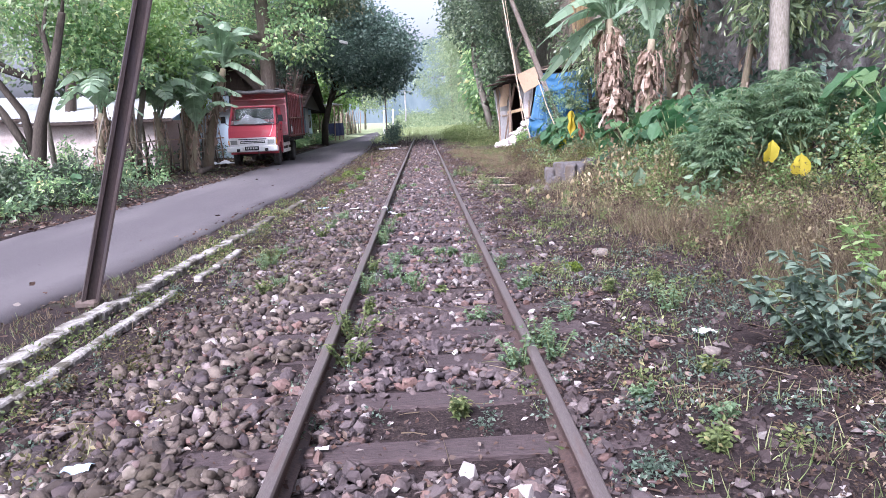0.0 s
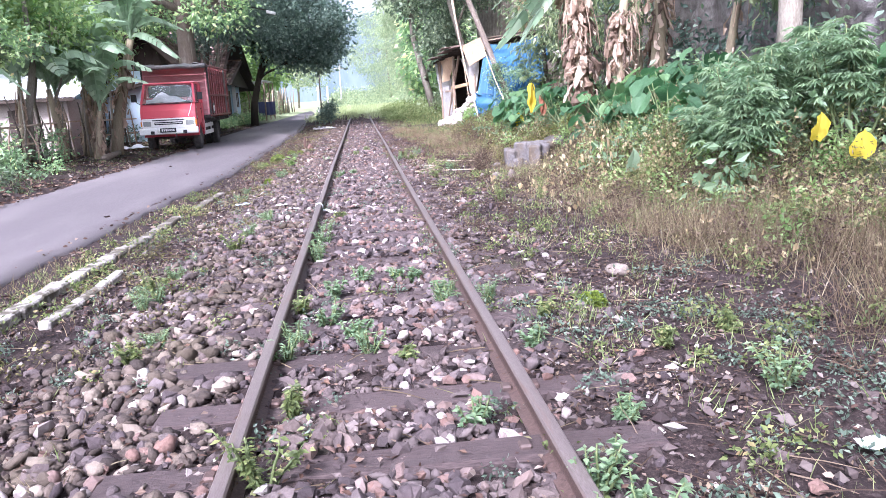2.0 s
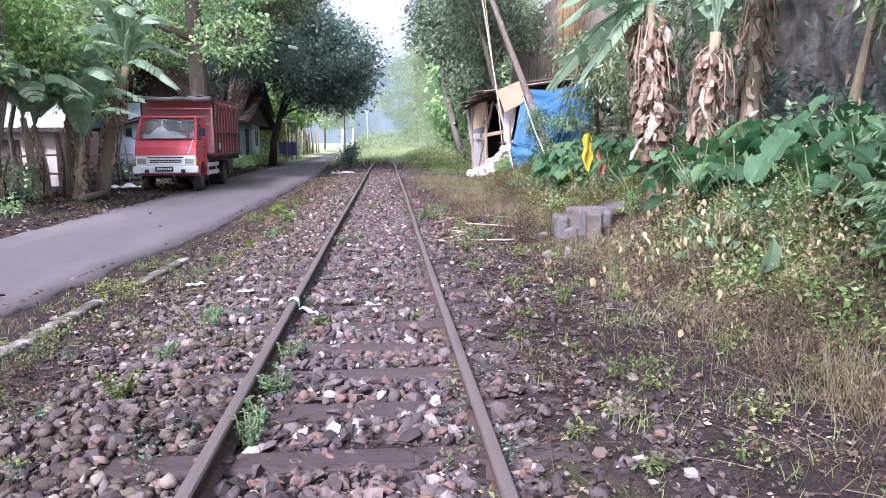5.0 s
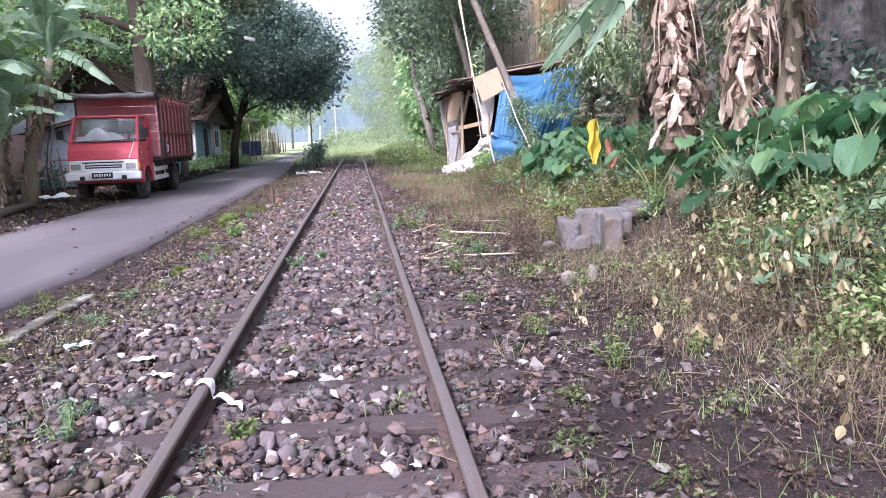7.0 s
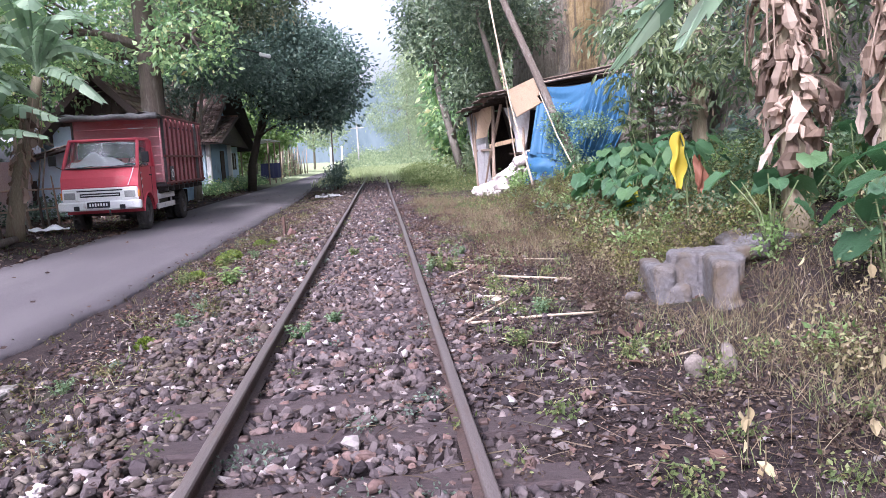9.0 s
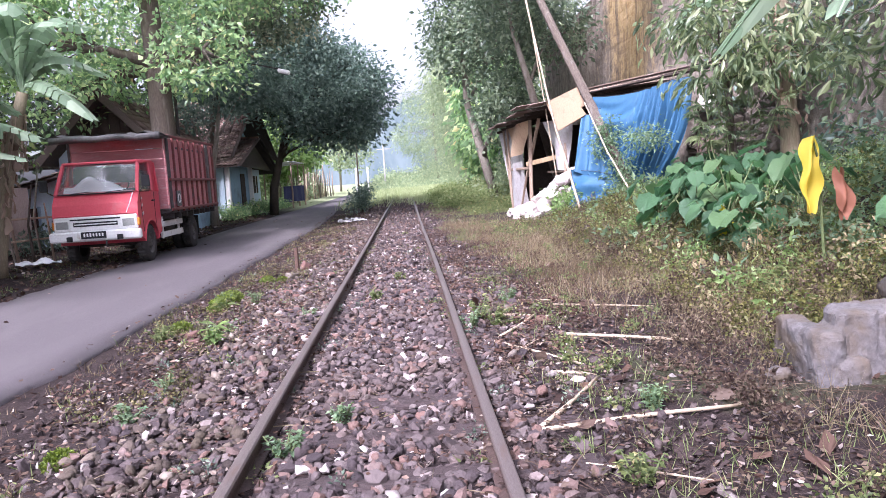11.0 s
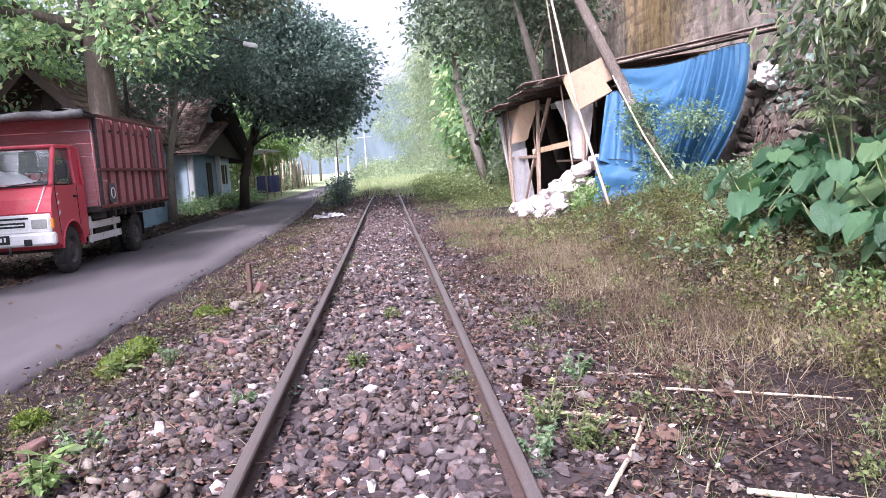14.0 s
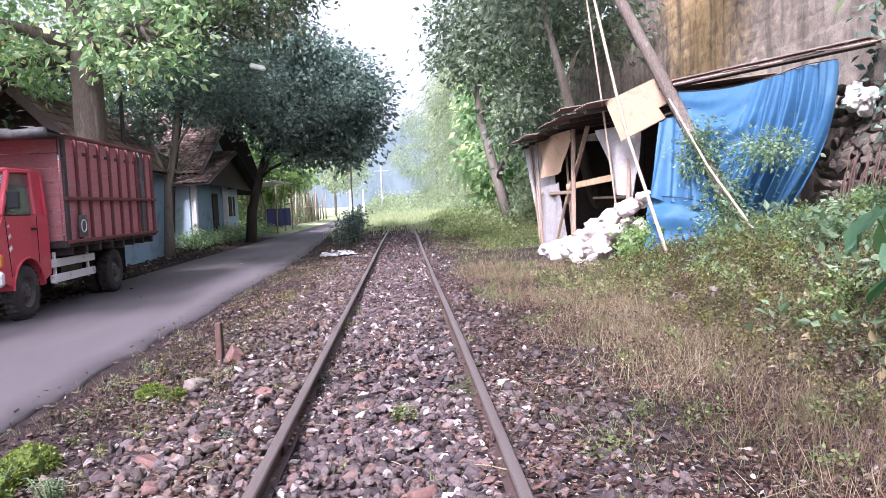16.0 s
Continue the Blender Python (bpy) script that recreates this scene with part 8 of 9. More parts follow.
def heart_blade(mb, at, az, tilt, size, rng):
    """A heart-shaped blade hung from its stalk: raised midrib, rippled between the veins, tip down."""
    m = Matrix.Rotation(az, 3, "Z") @ Matrix.Rotation(-tilt, 3, "X")
    left = [(-x, y) for x, y in HEART[1:-1]]
    ring = HEART + left[::-1]
    k = len(ring)
    cup, ph = rng.uniform(0.02, 0.28), rng.uniform(0, 6.3)
    vs = [Vector((0, 0.3, 0.0))]
    for f in (0.38, 0.72, 1.0):
        for i, (x, y) in enumerate(ring):
            px, py = x * f, 0.3 + (y - 0.3) * f
            rip = 0.035 * f * (1 if i % 2 else -1) + 0.05 * f * math.sin(6 * py + 7 * px + ph)
            vs.append(Vector((px * 0.9, py, cup * abs(px) + rip - 0.22 * max(0, py - 0.45))))
    vs = [Vector(at) + m @ ((p - Vector((0, 0.12, 0))) * size) for p in vs]
    fs = [(0, 1 + i, 1 + (i + 1) % k) for i in range(k)]
    for r in range(2):
        o = 1 + r * k
        fs += [(o + i, o + k + i, o + k + (i + 1) % k, o + (i + 1) % k) for i in range(k)]
    mb.add(vs, fs)


def taro(base, n, hgt, size, seed, label="taro plant with broad heart-shaped green leaves", mat=None, face=None):
    rng = np.random.default_rng(seed)
    t = thing("taro_plant", label, "taro plant", pose(*base), "taro plants on the bank")
    for k in range(n):
        az = 6.283 * k / n + rng.uniform(-0.5, 0.5)
        h = hgt * rng.uniform(0.65, 1.1)
        out = h * rng.uniform(0.25, 0.55)
        tip = Vector((math.cos(az) * out, math.sin(az) * out, h))
        part("stalk", MB().tube([(0, 0, -0.05), (tip.x * 0.35, tip.y * 0.35, h * 0.6), tuple(tip)], [0.014, 0.011, 0.006], 6), M_stem, t, "", True)
        mb = MB()
        heart_blade(mb, tip, az - math.pi / 2, rng.uniform(0.3, 0.9), size * rng.uniform(0.5, 1.2), rng)
        part("leaf", mb, mat or M_taro, t, "", True)
    return t


PALM_V, PALM_F = [(0, 0, 0)], []
for k in range(7):
    a = radians(-105 + 35 * k)
    ln = 1.0 - 0.09 * abs(k - 3)
    for da, rr, zz in ((-0.19, 0.52, 0.03), (0, 1.0, -0.2), (0.19, 0.52, 0.03)):
        PALM_V.append((math.sin(a + da) * rr * ln, math.cos(a + da) * rr * ln, zz))
    o = 1 + 3 * k
    PALM_F += [(0, o, o + 1), (0, o + 1, o + 2)]


def palmate_shrub(name, label, base, stems, hgt, leaf, n, mat, seed, spread=0.5, cat="shrub"):
    """Cassava-like shrub: upright stems with layered hand-shaped leaves."""
    rng = np.random.default_rng(seed)
    t = thing(name, label, cat, pose(*base))
    tips = []
    for k in range(stems):
        a = rng.uniform(0, 6.283)
        q = np.array([math.cos(a), math.sin(a), 0]) * spread * rng.uniform(0.3, 1.0)
        e = q + np.array([0, 0, hgt * rng.uniform(0.75, 1.0)])
        line = bent((q[0] * 0.25, q[1] * 0.25, -0.05), e, 4, 0.02, rng, 0.03)
        part("stalk", MB().tube(line, [0.016, 0.014, 0.011, 0.009, 0.005], 5), M_stem, t, "", True)
        tips.append(line)
    pos, dr = [], []
    for i in range(n):
        ln = tips[int(rng.integers(0, stems))]
        f = rng.uniform(0.35, 1.0) ** 0.7 * 4
        k = min(3, int(f))
        p = ln[k] + (ln[k + 1] - ln[k]) * (f - k)
        a = rng.uniform(0, 6.283)
        d = np.array([math.cos(a), math.sin(a), rng.uniform(-0.25, 0.35)])
        pos.append(p + d * leaf * rng.uniform(0.5, 1.4))
        dr.append(d - np.array([0, 0, 0.35]))
    pos, dr = np.array(pos), np.array(dr)
    ups = np.tile([0, 0, 1.0], (n, 1)) + rng.normal(size=(n, 3)) * 0.25
    part("leaves", scatter("leaves", PALM_V, PALM_F, frames_from(dr, ups, rng), pos, leaf * rng.uniform(0.7, 1.25, n)), mat, t)
    return t


def leafy_shrub(name, label, base, stems, hgt, leaf, n, mat, seed, spread=0.4, tv=LEAF_V, cat="weed", group="", stalk=None, droop=0.2, low=0.25):
    """A small plant: thin stalks with leaves set along them."""
    rng = np.random.default_rng(seed)
    t = thing(name, label, cat, pose(*base), group)
    lines, mb = [], MB()
    for k in range(stems):
        a = rng.uniform(0, 6.283)
        q = np.array([math.cos(a), math.sin(a), 0]) * spread * rng.uniform(0.2, 1.0)
        line = bent((q[0] * 0.1, q[1] * 0.1, -0.03), q + np.array([0, 0, hgt * rng.uniform(0.55, 1.0)]), 4, 0.03, rng, 0.04)
        mb.tube(line, [0.008, 0.007, 0.006, 0.005, 0.003], 4)
        lines.append(line)
    part("stalk", mb, stalk or M_stem, t, "", True)["kind"] = "stuff"
    pos, dr = [], []
    for i in range(n):
        ln = lines[int(rng.integers(0, stems))]
        f = rng.uniform(low, 1.0) * 4
        k = min(3, int(f))
        p = ln[k] + (ln[k + 1] - ln[k]) * (f - k)
        a = rng.uniform(0, 6.283)
        pos.append(p)
        dr.append((math.cos(a), math.sin(a), rng.uniform(-0.3, 0.5) - droop))
    ups = np.tile([0, 0, 1.0], (n, 1)) + rng.normal(size=(n, 3)) * 0.35
    part("leaves", scatter("leaves", tv, LEAF_F, frames_from(np.array(dr), ups, rng), np.array(pos), leaf * rng.uniform(0.6, 1.3, n)), mat, t)
    return t


def gz(x, y):
    return float(hz(x, y))


# bananas of the right bank
banana("banana plant with a thick skirt of dry brown leaves", (4.3, 16.5, gz(4.3, 16.5)), 3.0, (-0.15, 0.1), 6, 250, 601, (0.36, 0.97), 0.36, 0.13, ((2.9, 1.7, 0.5, 1.0), (2.4, 1.9, 0.2, 1.4), (3.6, 1.9, 0.7, 0.9), (3.3, 1.2, 0.1, 1.3)))
banana("banana plant beside the first with drooping dead leaves", (4.75, 15.9, gz(4.75, 15.9)), 2.3, (0.1, -0.1), 4, 110, 602, (0.36, 0.95), 0.32, 0.11)
banana("banana plant with dark stem and dead leaves before the wall", (5.9, 16.8, gz(5.9, 16.8)), 3.1, (0.1, 0.0), 6, 90, 603, (0.3, 0.95), 0.3, 0.14)
banana("young banana plant before the grey wall", (6.5, 15.2, gz(6.5, 15.2)), 2.2, (0.2, -0.2), 5, 8, 604, (0.5, 0.9), 0.2, 0.08)
banana("banana plant with brown hanging leaves near the tarpaulin", (5.9, 22.3, gz(5.9, 22.3)), 2.9, (-0.1, 0.1), 6, 34, 605, (0.5, 0.95), 0.24, 0.12, ((2.6, 1.8, 0.4, 0.9),))
banana("banana plant with broad torn leaves on the bank", (6.6, 19.6, gz(6.6, 19.6)), 2.8, (-0.2, -0.1), 6, 16, 606, (0.5, 0.95), 0.24, 0.12, ((3.3, 2.0, 0.6, 0.9),))
# bananas beside the far verge
banana("banana plant with leaning stem beside the lane", (-7.35, 25.4, gz(-7.35, 25.4)), 3.3, (0.75, 0.2), 8, 70, 611, (0.3, 0.85), 0.25, 0.15, ((-0.3, 1.6, 0.4, 1.0), (0.4, 1.5, 0.9, 0.6)))
banana("banana plant with thick peeling stem", (-7.75, 25.0, gz(-7.75, 25.0)), 2.6, (0.1, 0.1), 6, 60, 612, (0.2, 0.85), 0.24, 0.14)
banana("small banana plant at the verge", (-8.0, 23.2, gz(-8.0, 23.2)), 1.9, (-0.1, -0.2), 6, 8, 613, (0.4, 0.9), 0.2, 0.1)
banana("small banana plant in the scrub", (-10.2, 24.0, gz(-10.2, 24.0)), 2.4, (0.1, -0.1), 6, 8, 614, (0.4, 0.9), 0.2, 0.11)

for k, (x, y, h, lx) in enumerate(((-7.5, 24.2, 1.9, 0.35), (-7.9, 24.5, 2.3, 0.2), (-7.3, 23.7, 1.3, 0.15), (-8.2, 24.1, 1.7, -0.2), (-8.6, 22.2, 2.0, 0.1), (-9.0, 20.8, 2.2, 0.2), (-9.5, 22.8, 2.4, -0.1), (-8.4, 19.4, 1.8, 0.15))):
    banana("banana stem of the verge clump with dry peeling sheaths", (x, y, gz(x, y)), h, (lx, 0.1), 4 if k % 2 else 5, 26, 640 + k, (0.25, 0.95), 0.14, 0.09)

rng6 = np.random.default_rng(66)
for k in range(22):
    x, y = rng6.uniform(4.0, 5.6), rng6.uniform(11.2, 14.8)
    taro((x, y, gz(x, y)), int(rng6.integers(4, 7)), rng6.uniform(0.6, 0.95), rng6.uniform(0.28, 0.46), 620 + k)
taro((3.95, 11.6, gz(3.95, 11.6)), 4, 1.15, 0.5, 619, "tall taro with one large bright green leaf")
for k in range(16):
    x, y = rng6.uniform(3.7, 5.2), rng6.uniform(18.6, 21.6)
    taro((x, y, gz(x, y)), int(rng6.integers(5, 9)), rng6.uniform(0.4, 0.85), rng6.uniform(0.24, 0.38), 740 + k)
for k in range(18):
    x, y = rng6.uniform(3.75, 5.3), rng6.uniform(20.9, 23.3)
    taro((x, y, gz(x, y)), int(rng6.integers(5, 8)), rng6.uniform(0.45, 0.85), rng6.uniform(0.32, 0.5), 770 + k)
for k in range(11):
    x, y = rng6.uniform(3.8, 5.6), rng6.uniform(14.6, 16.6)
    taro((x, y, gz(x, y)), int(rng6.integers(4, 7)), rng6.uniform(0.55, 0.9), rng6.uniform(0.28, 0.46), 650 + k)
for k in range(8):
    x, y = rng6.uniform(4.6, 6.4), rng6.uniform(6.5, 9.5)
    taro((x, y, gz(x, y)), int(rng6.integers(5, 8)), rng6.uniform(0.6, 0.9), rng6.uniform(0.36, 0.52), 680 + k)
for k in range(9):
    x, y = rng6.uniform(-8.6, -7.2), rng6.uniform(7.0, 20.0)
    taro((x, y, gz(x, y)), 5, rng6.uniform(0.3, 0.5), rng6.uniform(0.22, 0.34), 690 + k, "small taro plant in the verge scrub")

for k, (x, y, h) in enumerate(((3.85, 9.1, 1.2), (4.15, 9.6, 1.4), (4.4, 10.3, 1.15), (3.9, 9.9, 0.9), (4.7, 8.9, 1.25), (5.1, 10.2, 1.3))):
    palmate_shrub("cassava_plant", "cassava plant with layered hand-shaped leaves", (x, y, gz(x, y)), 7, h, 0.125, 270, M_leaf_cool, 700 + k, 0.48)
palmate_shrub("cassava_plant", "tall cassava with hanging dull green leaves", (4.9, 22.0, gz(4.9, 22.0)), 6, 2.0, 0.17, 120, M_coffee, 710, 0.8)
tree("coffee_tree", "small tree with long drooping leaves before the tarpaulin", (5.2, 22.6, 0.6),
     [(5.2, 22.6, 0.5), (5.1, 22.5, 1.4), (5.0, 22.4, 2.4), (5.0, 22.3, 3.4)], [0.07, 0.06, 0.05, 0.03],
     [((4.9, 22.2, 2.5), (0.65, 0.8, 0.3)), ((5.7, 21.9, 2.8), (0.8, 0.8, 0.4)), ((5.0, 23.0, 3.4), (0.8, 0.8, 0.3)), ((6.0, 22.8, 3.9), (0.9, 0.9, 0.4)), ((4.6, 21.8, 3.2), (0.5, 0.5, 0.25))],
     200, 12, 0.17, 0.2, M_bark, M_coffee, 711, [2, 2, 3, 3, 2], LANCE_V, 0.4, 1.1, 40)
tree("coffee_tree", "bushy dark-leaved small tree on the bank", (5.4, 18.6, 0.7),
     [(5.4, 18.6, 0.5), (5.4, 18.6, 1.6), (5.5, 18.7, 2.8)], [0.06, 0.05, 0.03],
     [((5.2, 18.6, 2.1), (0.9, 0.9, 0.6)), ((5.9, 19.2, 2.8), (0.9, 0.9, 0.5)), ((4.8, 19.4, 2.6), (0.8, 0.8, 0.4)), ((5.8, 18.0, 3.4), (0.9, 0.9, 0.5))],
     90, 12, 0.16, 0.17, M_bark, M_coffee, 712, [1, 1, 2, 2], LANCE_V, 0.4, 0.9, 30)
tree("coffee_tree", "thin dark-leaved tree against the grey wall", (6.5, 13.2, 0.9),
     [(6.5, 13.2, 0.8), (6.45, 13.2, 2.2), (6.3, 13.1, 3.6)], [0.06, 0.05, 0.03],
     [((6.2, 13.0, 2.9), (0.8, 1.0, 0.5)), ((6.6, 13.8, 3.6), (0.7, 1.0, 0.5)), ((6.2, 12.3, 4.1), (0.8, 1.0, 0.5))],
     150, 10, 0.18, 0.17, M_bark, M_coffee, 714, [1, 2, 2], LANCE_V, 0.4, 1.0, 26)
tree("coffee_tree", "leafy small tree at the foot of the wall", (6.6, 9.2, 0.9),
     [(6.6, 9.2, 0.8), (6.5, 9.2, 1.9), (6.4, 9.3, 3.0)], [0.06, 0.05, 0.03],
     [((6.3, 9.2, 2.3), (0.7, 1.0, 0.5)), ((6.5, 10.0, 3.0), (0.7, 1.0, 0.5)), ((6.3, 8.4, 3.3), (0.7, 0.9, 0.5))],
     150, 10, 0.18, 0.17, M_bark, M_coffee, 715, [1, 2, 2], LANCE_V, 0.4, 0.9, 26)
tree("creeper_tree", "leafy creeper wound round the leaning trunk", (5.15, 28.0, 0.5),
     [(5.15, 28.0, 0.4), (5.0, 28.2, 1.2), (4.75, 28.6, 2.2)], [0.02, 0.018, 0.012],
     [((5.05, 28.1, 1.0), (0.3, 0.3, 0.5)), ((4.85, 28.4, 1.9), (0.28, 0.3, 0.45)), ((5.2, 27.8, 0.6), (0.4, 0.4, 0.3)), ((5.4, 27.3, 1.8), (0.45, 0.4, 0.2))],
     300, 12, 0.075, 0.13, M_stem, M_leaf_cool, 713, [1, 2, 0, 2])

# the near shrub on the right
leafy_shrub("shrub", "bushy shrub with dull blue-green leaves and tall stalks", (2.35, 4.0, gz(2.35, 4.0)), 22, 0.72, 0.085, 1100, M_shrub, 720, 0.62, cat="shrub", low=0.15, droop=0.35)
leafy_shrub("shrub", "bushy shrub with dull blue-green leaves", (2.75, 3.3, gz(2.75, 3.3)), 16, 0.6, 0.085, 800, M_shrub, 721, 0.55, cat="shrub", low=0.15)
leafy_shrub("shrub", "tall weed with light green leaves by the path", (3.1, 4.6, gz(3.1, 4.6)), 12, 0.85, 0.09, 420, M_leaf_bright, 722, 0.5, cat="shrub")
for k, (x, y, z) in enumerate(((2.5, 3.75, 0.42), (2.62, 3.6, 0.3), (2.9, 4.2, 0.55))):
    f = thing("flower", "small red-orange flower head on the shrub", "flower", pose(x, y, z + gz(x, y)))
    mb = MB()
    for j in range(9):
        a = j * 0.7
        mb.add([(0, 0, 0), (0.03 * math.cos(a), 0.03 * math.sin(a), 0.012), (0.036 * math.cos(a + 0.4), 0.036 * math.sin(a + 0.4), 0.0)], [(0, 1, 2)])
    part("petals", mb, M_redflower, f)
    part("flower_stalk", MB().tube([(0, 0, 0), (0.01, 0.01, -0.25)], 0.004, 4), M_stem, f)

# yellowed leaves
M_redleaf = leaf_mat("reddish_dead_leaf", [(0.0, lin(0.2, 0.075, 0.045)), (1.0, lin(0.33, 0.15, 0.09))], 0.3, 0.7)
def big_yellow(label, at, az, tilt, size, mat, stalk):
    rng = np.random.default_rng(int(size * 1000))
    t = thing("yellow_leaf", label, "leaf", pose(*at))
    mb = MB()
    heart_blade(mb, (0, 0, 0), az, tilt, size, rng)
    part("blade", mb, mat, t, "", True)
    part("stalk", MB().tube([(0, 0, 0), (0.05, 0.1, 0.02), (0.12, 0.25, -stalk)], [0.008, 0.009, 0.012], 5), M_stem, t)


big_yellow("large yellow-green taro leaf hanging down", (4.0, 8.5, 0.76), 0.3, -1.9, 0.24, M_yellow, 0.5)
big_yellow("bright yellow taro leaf hanging down", (4.2, 8.17, 0.62), -0.3, -2.0, 0.24, M_yellow, 0.4)
big_yellow("yellow taro leaf low on the bank", (3.66, 19.6, 0.5), 0.4, -1.7, 0.3, M_yellow, 0.4)
big_yellow("pale yellow-green leaf in the weeds", (3.15, 10.9, 0.3), 0.5, -2.0, 0.28, M_banana, 0.4)
yl = thing("yellow_leaf", "long yellow banana leaf hanging from the scrub", "leaf", pose(3.5, 17.5, 1.42))
part("blade", MB().grid(lambda u, v: ((u - 0.5) * 0.16 * math.sin(math.pi * (0.12 + 0.86 * v)) ** 0.5 * (1 + 0.25 * math.sin(13 * v)), 0.05 * math.cos(7 * u + 3 * v) + 0.012 * math.sin(11 * v) + 0.05 * v, -0.62 * v - 0.05 * abs(u - 0.5)), 8, 16), M_yellow, yl, "", True)
part("stalk", MB().tube([(0, 0, 0), (0.08, 0.05, -0.2), (0.2, 0.15, -1.5)], [0.008, 0.01, 0.014], 5), M_stem, yl)
rl = thing("dead_leaf", "curled reddish dead leaf in the scrub", "leaf", pose(3.68, 17.4, 1.12))
part("blade", MB().grid(lambda u, v: ((u - 0.5) * 0.15 * math.sin(math.pi * (0.06 + 0.9 * v)) ** 0.7 + 0.03 * math.sin(3 * v), 0.05 * math.cos(7 * u + 2 * v) + 0.02 * math.sin(9 * v), -0.36 * v + 0.04 * math.cos(9 * u)), 8, 12), M_redleaf, rl, "", True)


WIDE_V = [(0, 0, 0), (0.24, 0.22, 0.1), (0.3, 0.5, 0.13), (0.14, 0.82, 0.04), (0.03, 1, -0.08), (-0.17, 0.8, 0.06), (-0.28, 0.48, 0.12), (-0.22, 0.2, 0.1), (0, 0.45, -0.02)]
WIDE_F = [(8, 0, 1), (8, 1, 2), (8, 2, 3), (8, 3, 4), (8, 4, 5), (8, 5, 6), (8, 6, 7), (8, 7, 0)]


def withered(label, base, n, r, h, size, seed):
    """Pale withered leaves hanging on thin dry stalks."""
    rng = np.random.default_rng(seed)
    t = thing("withered_vine", label, "vine", pose(*base))
    st = MB()
    pos = []
    for k in range(n):
        a, q = rng.uniform(0, 6.283), r * rng.uniform(0.1, 1) ** 0.6
        p = np.array([math.cos(a) * q, math.sin(a) * q, h * rng.uniform(0.3, 1.0)])
        pos.append(p)
        if k % 3 == 0:
            st.tube([(p[0] * 0.5, p[1] * 0.5, -0.05), (p[0] * 0.8, p[1] * 0.8, p[2] + 0.08), tuple(p)], [0.003, 0.0026, 0.002], 4)
    part("dry_stalk", st, M_dry, t)["kind"] = "stuff"
    pos = np.array(pos)
    dr = rng.normal(size=(n, 3)) * 0.35 + np.array([0, 0, -1.0])
    part("withered_leaf", scatter("withered_leaf", WIDE_V, WIDE_F, frames_from(dr, rng.normal(size=(n, 3)) * np.array([1, 1, 0.2]), rng), pos, size * rng.uniform(0.6, 1.25, n)), M_paleleaf, t, "cream-coloured withered leaves")["kind"] = "stuff"
    return t


for k, (x, y, n, r, h) in enumerate(((2.85, 11.9, 12, 0.5, 0.5), (3.1, 11.2, 12, 0.5, 0.55), (2.6, 12.7, 10, 0.5, 0.4), (2.05, 11.5, 3, 0.12, 0.3), (1.76, 12.6, 2, 0.05, 0.3), (3.3, 12.8, 10, 0.5, 0.5), (2.4, 10.3, 7, 0.3, 0.3), (3.2, 19.2, 4, 0.15, 0.45), (3.5, 14.3, 8, 0.5, 0.5), (3.2, 21.2, 6, 0.25, 0.35), (3.6, 23.4, 7, 0.3, 0.3), (2.9, 8.3, 7, 0.3, 0.35), (3.0, 7.4, 6, 0.4, 0.3), (3.5, 11.6, 22, 0.6, 0.7), (3.3, 12.2, 20, 0.5, 0.7), (2.95, 12.3, 16, 0.4, 0.5), (3.6, 13.2, 20, 0.6, 0.8), (3.5, 10.8, 16, 0.4, 0.6), (3.3, 20.4, 10, 0.3, 0.4), (3.5, 18.6, 10, 0.3, 0.5))):
    withered("pale withered leaves hanging on dry stalks", (x, y, gz(x, y)), n + 3, r, h * 0.9, 0.075, 730 + k)
for k, (x, y, n, r, h, s) in enumerate(((3.05, 22.4, 5, 0.22, 0.22, 0.16), (3.38, 19.4, 4, 0.14, 0.2, 0.2), (2.32, 11.73, 4, 0.13, 0.16, 0.13), (1.76, 12.42, 2, 0.04, 0.12, 0.15), (3.3, 21.6, 3, 0.15, 0.3, 0.16))):
    withered("large cream-white withered leaves drooping to the ground", (x, y, gz(x, y)), n, r, h, s, 790 + k)

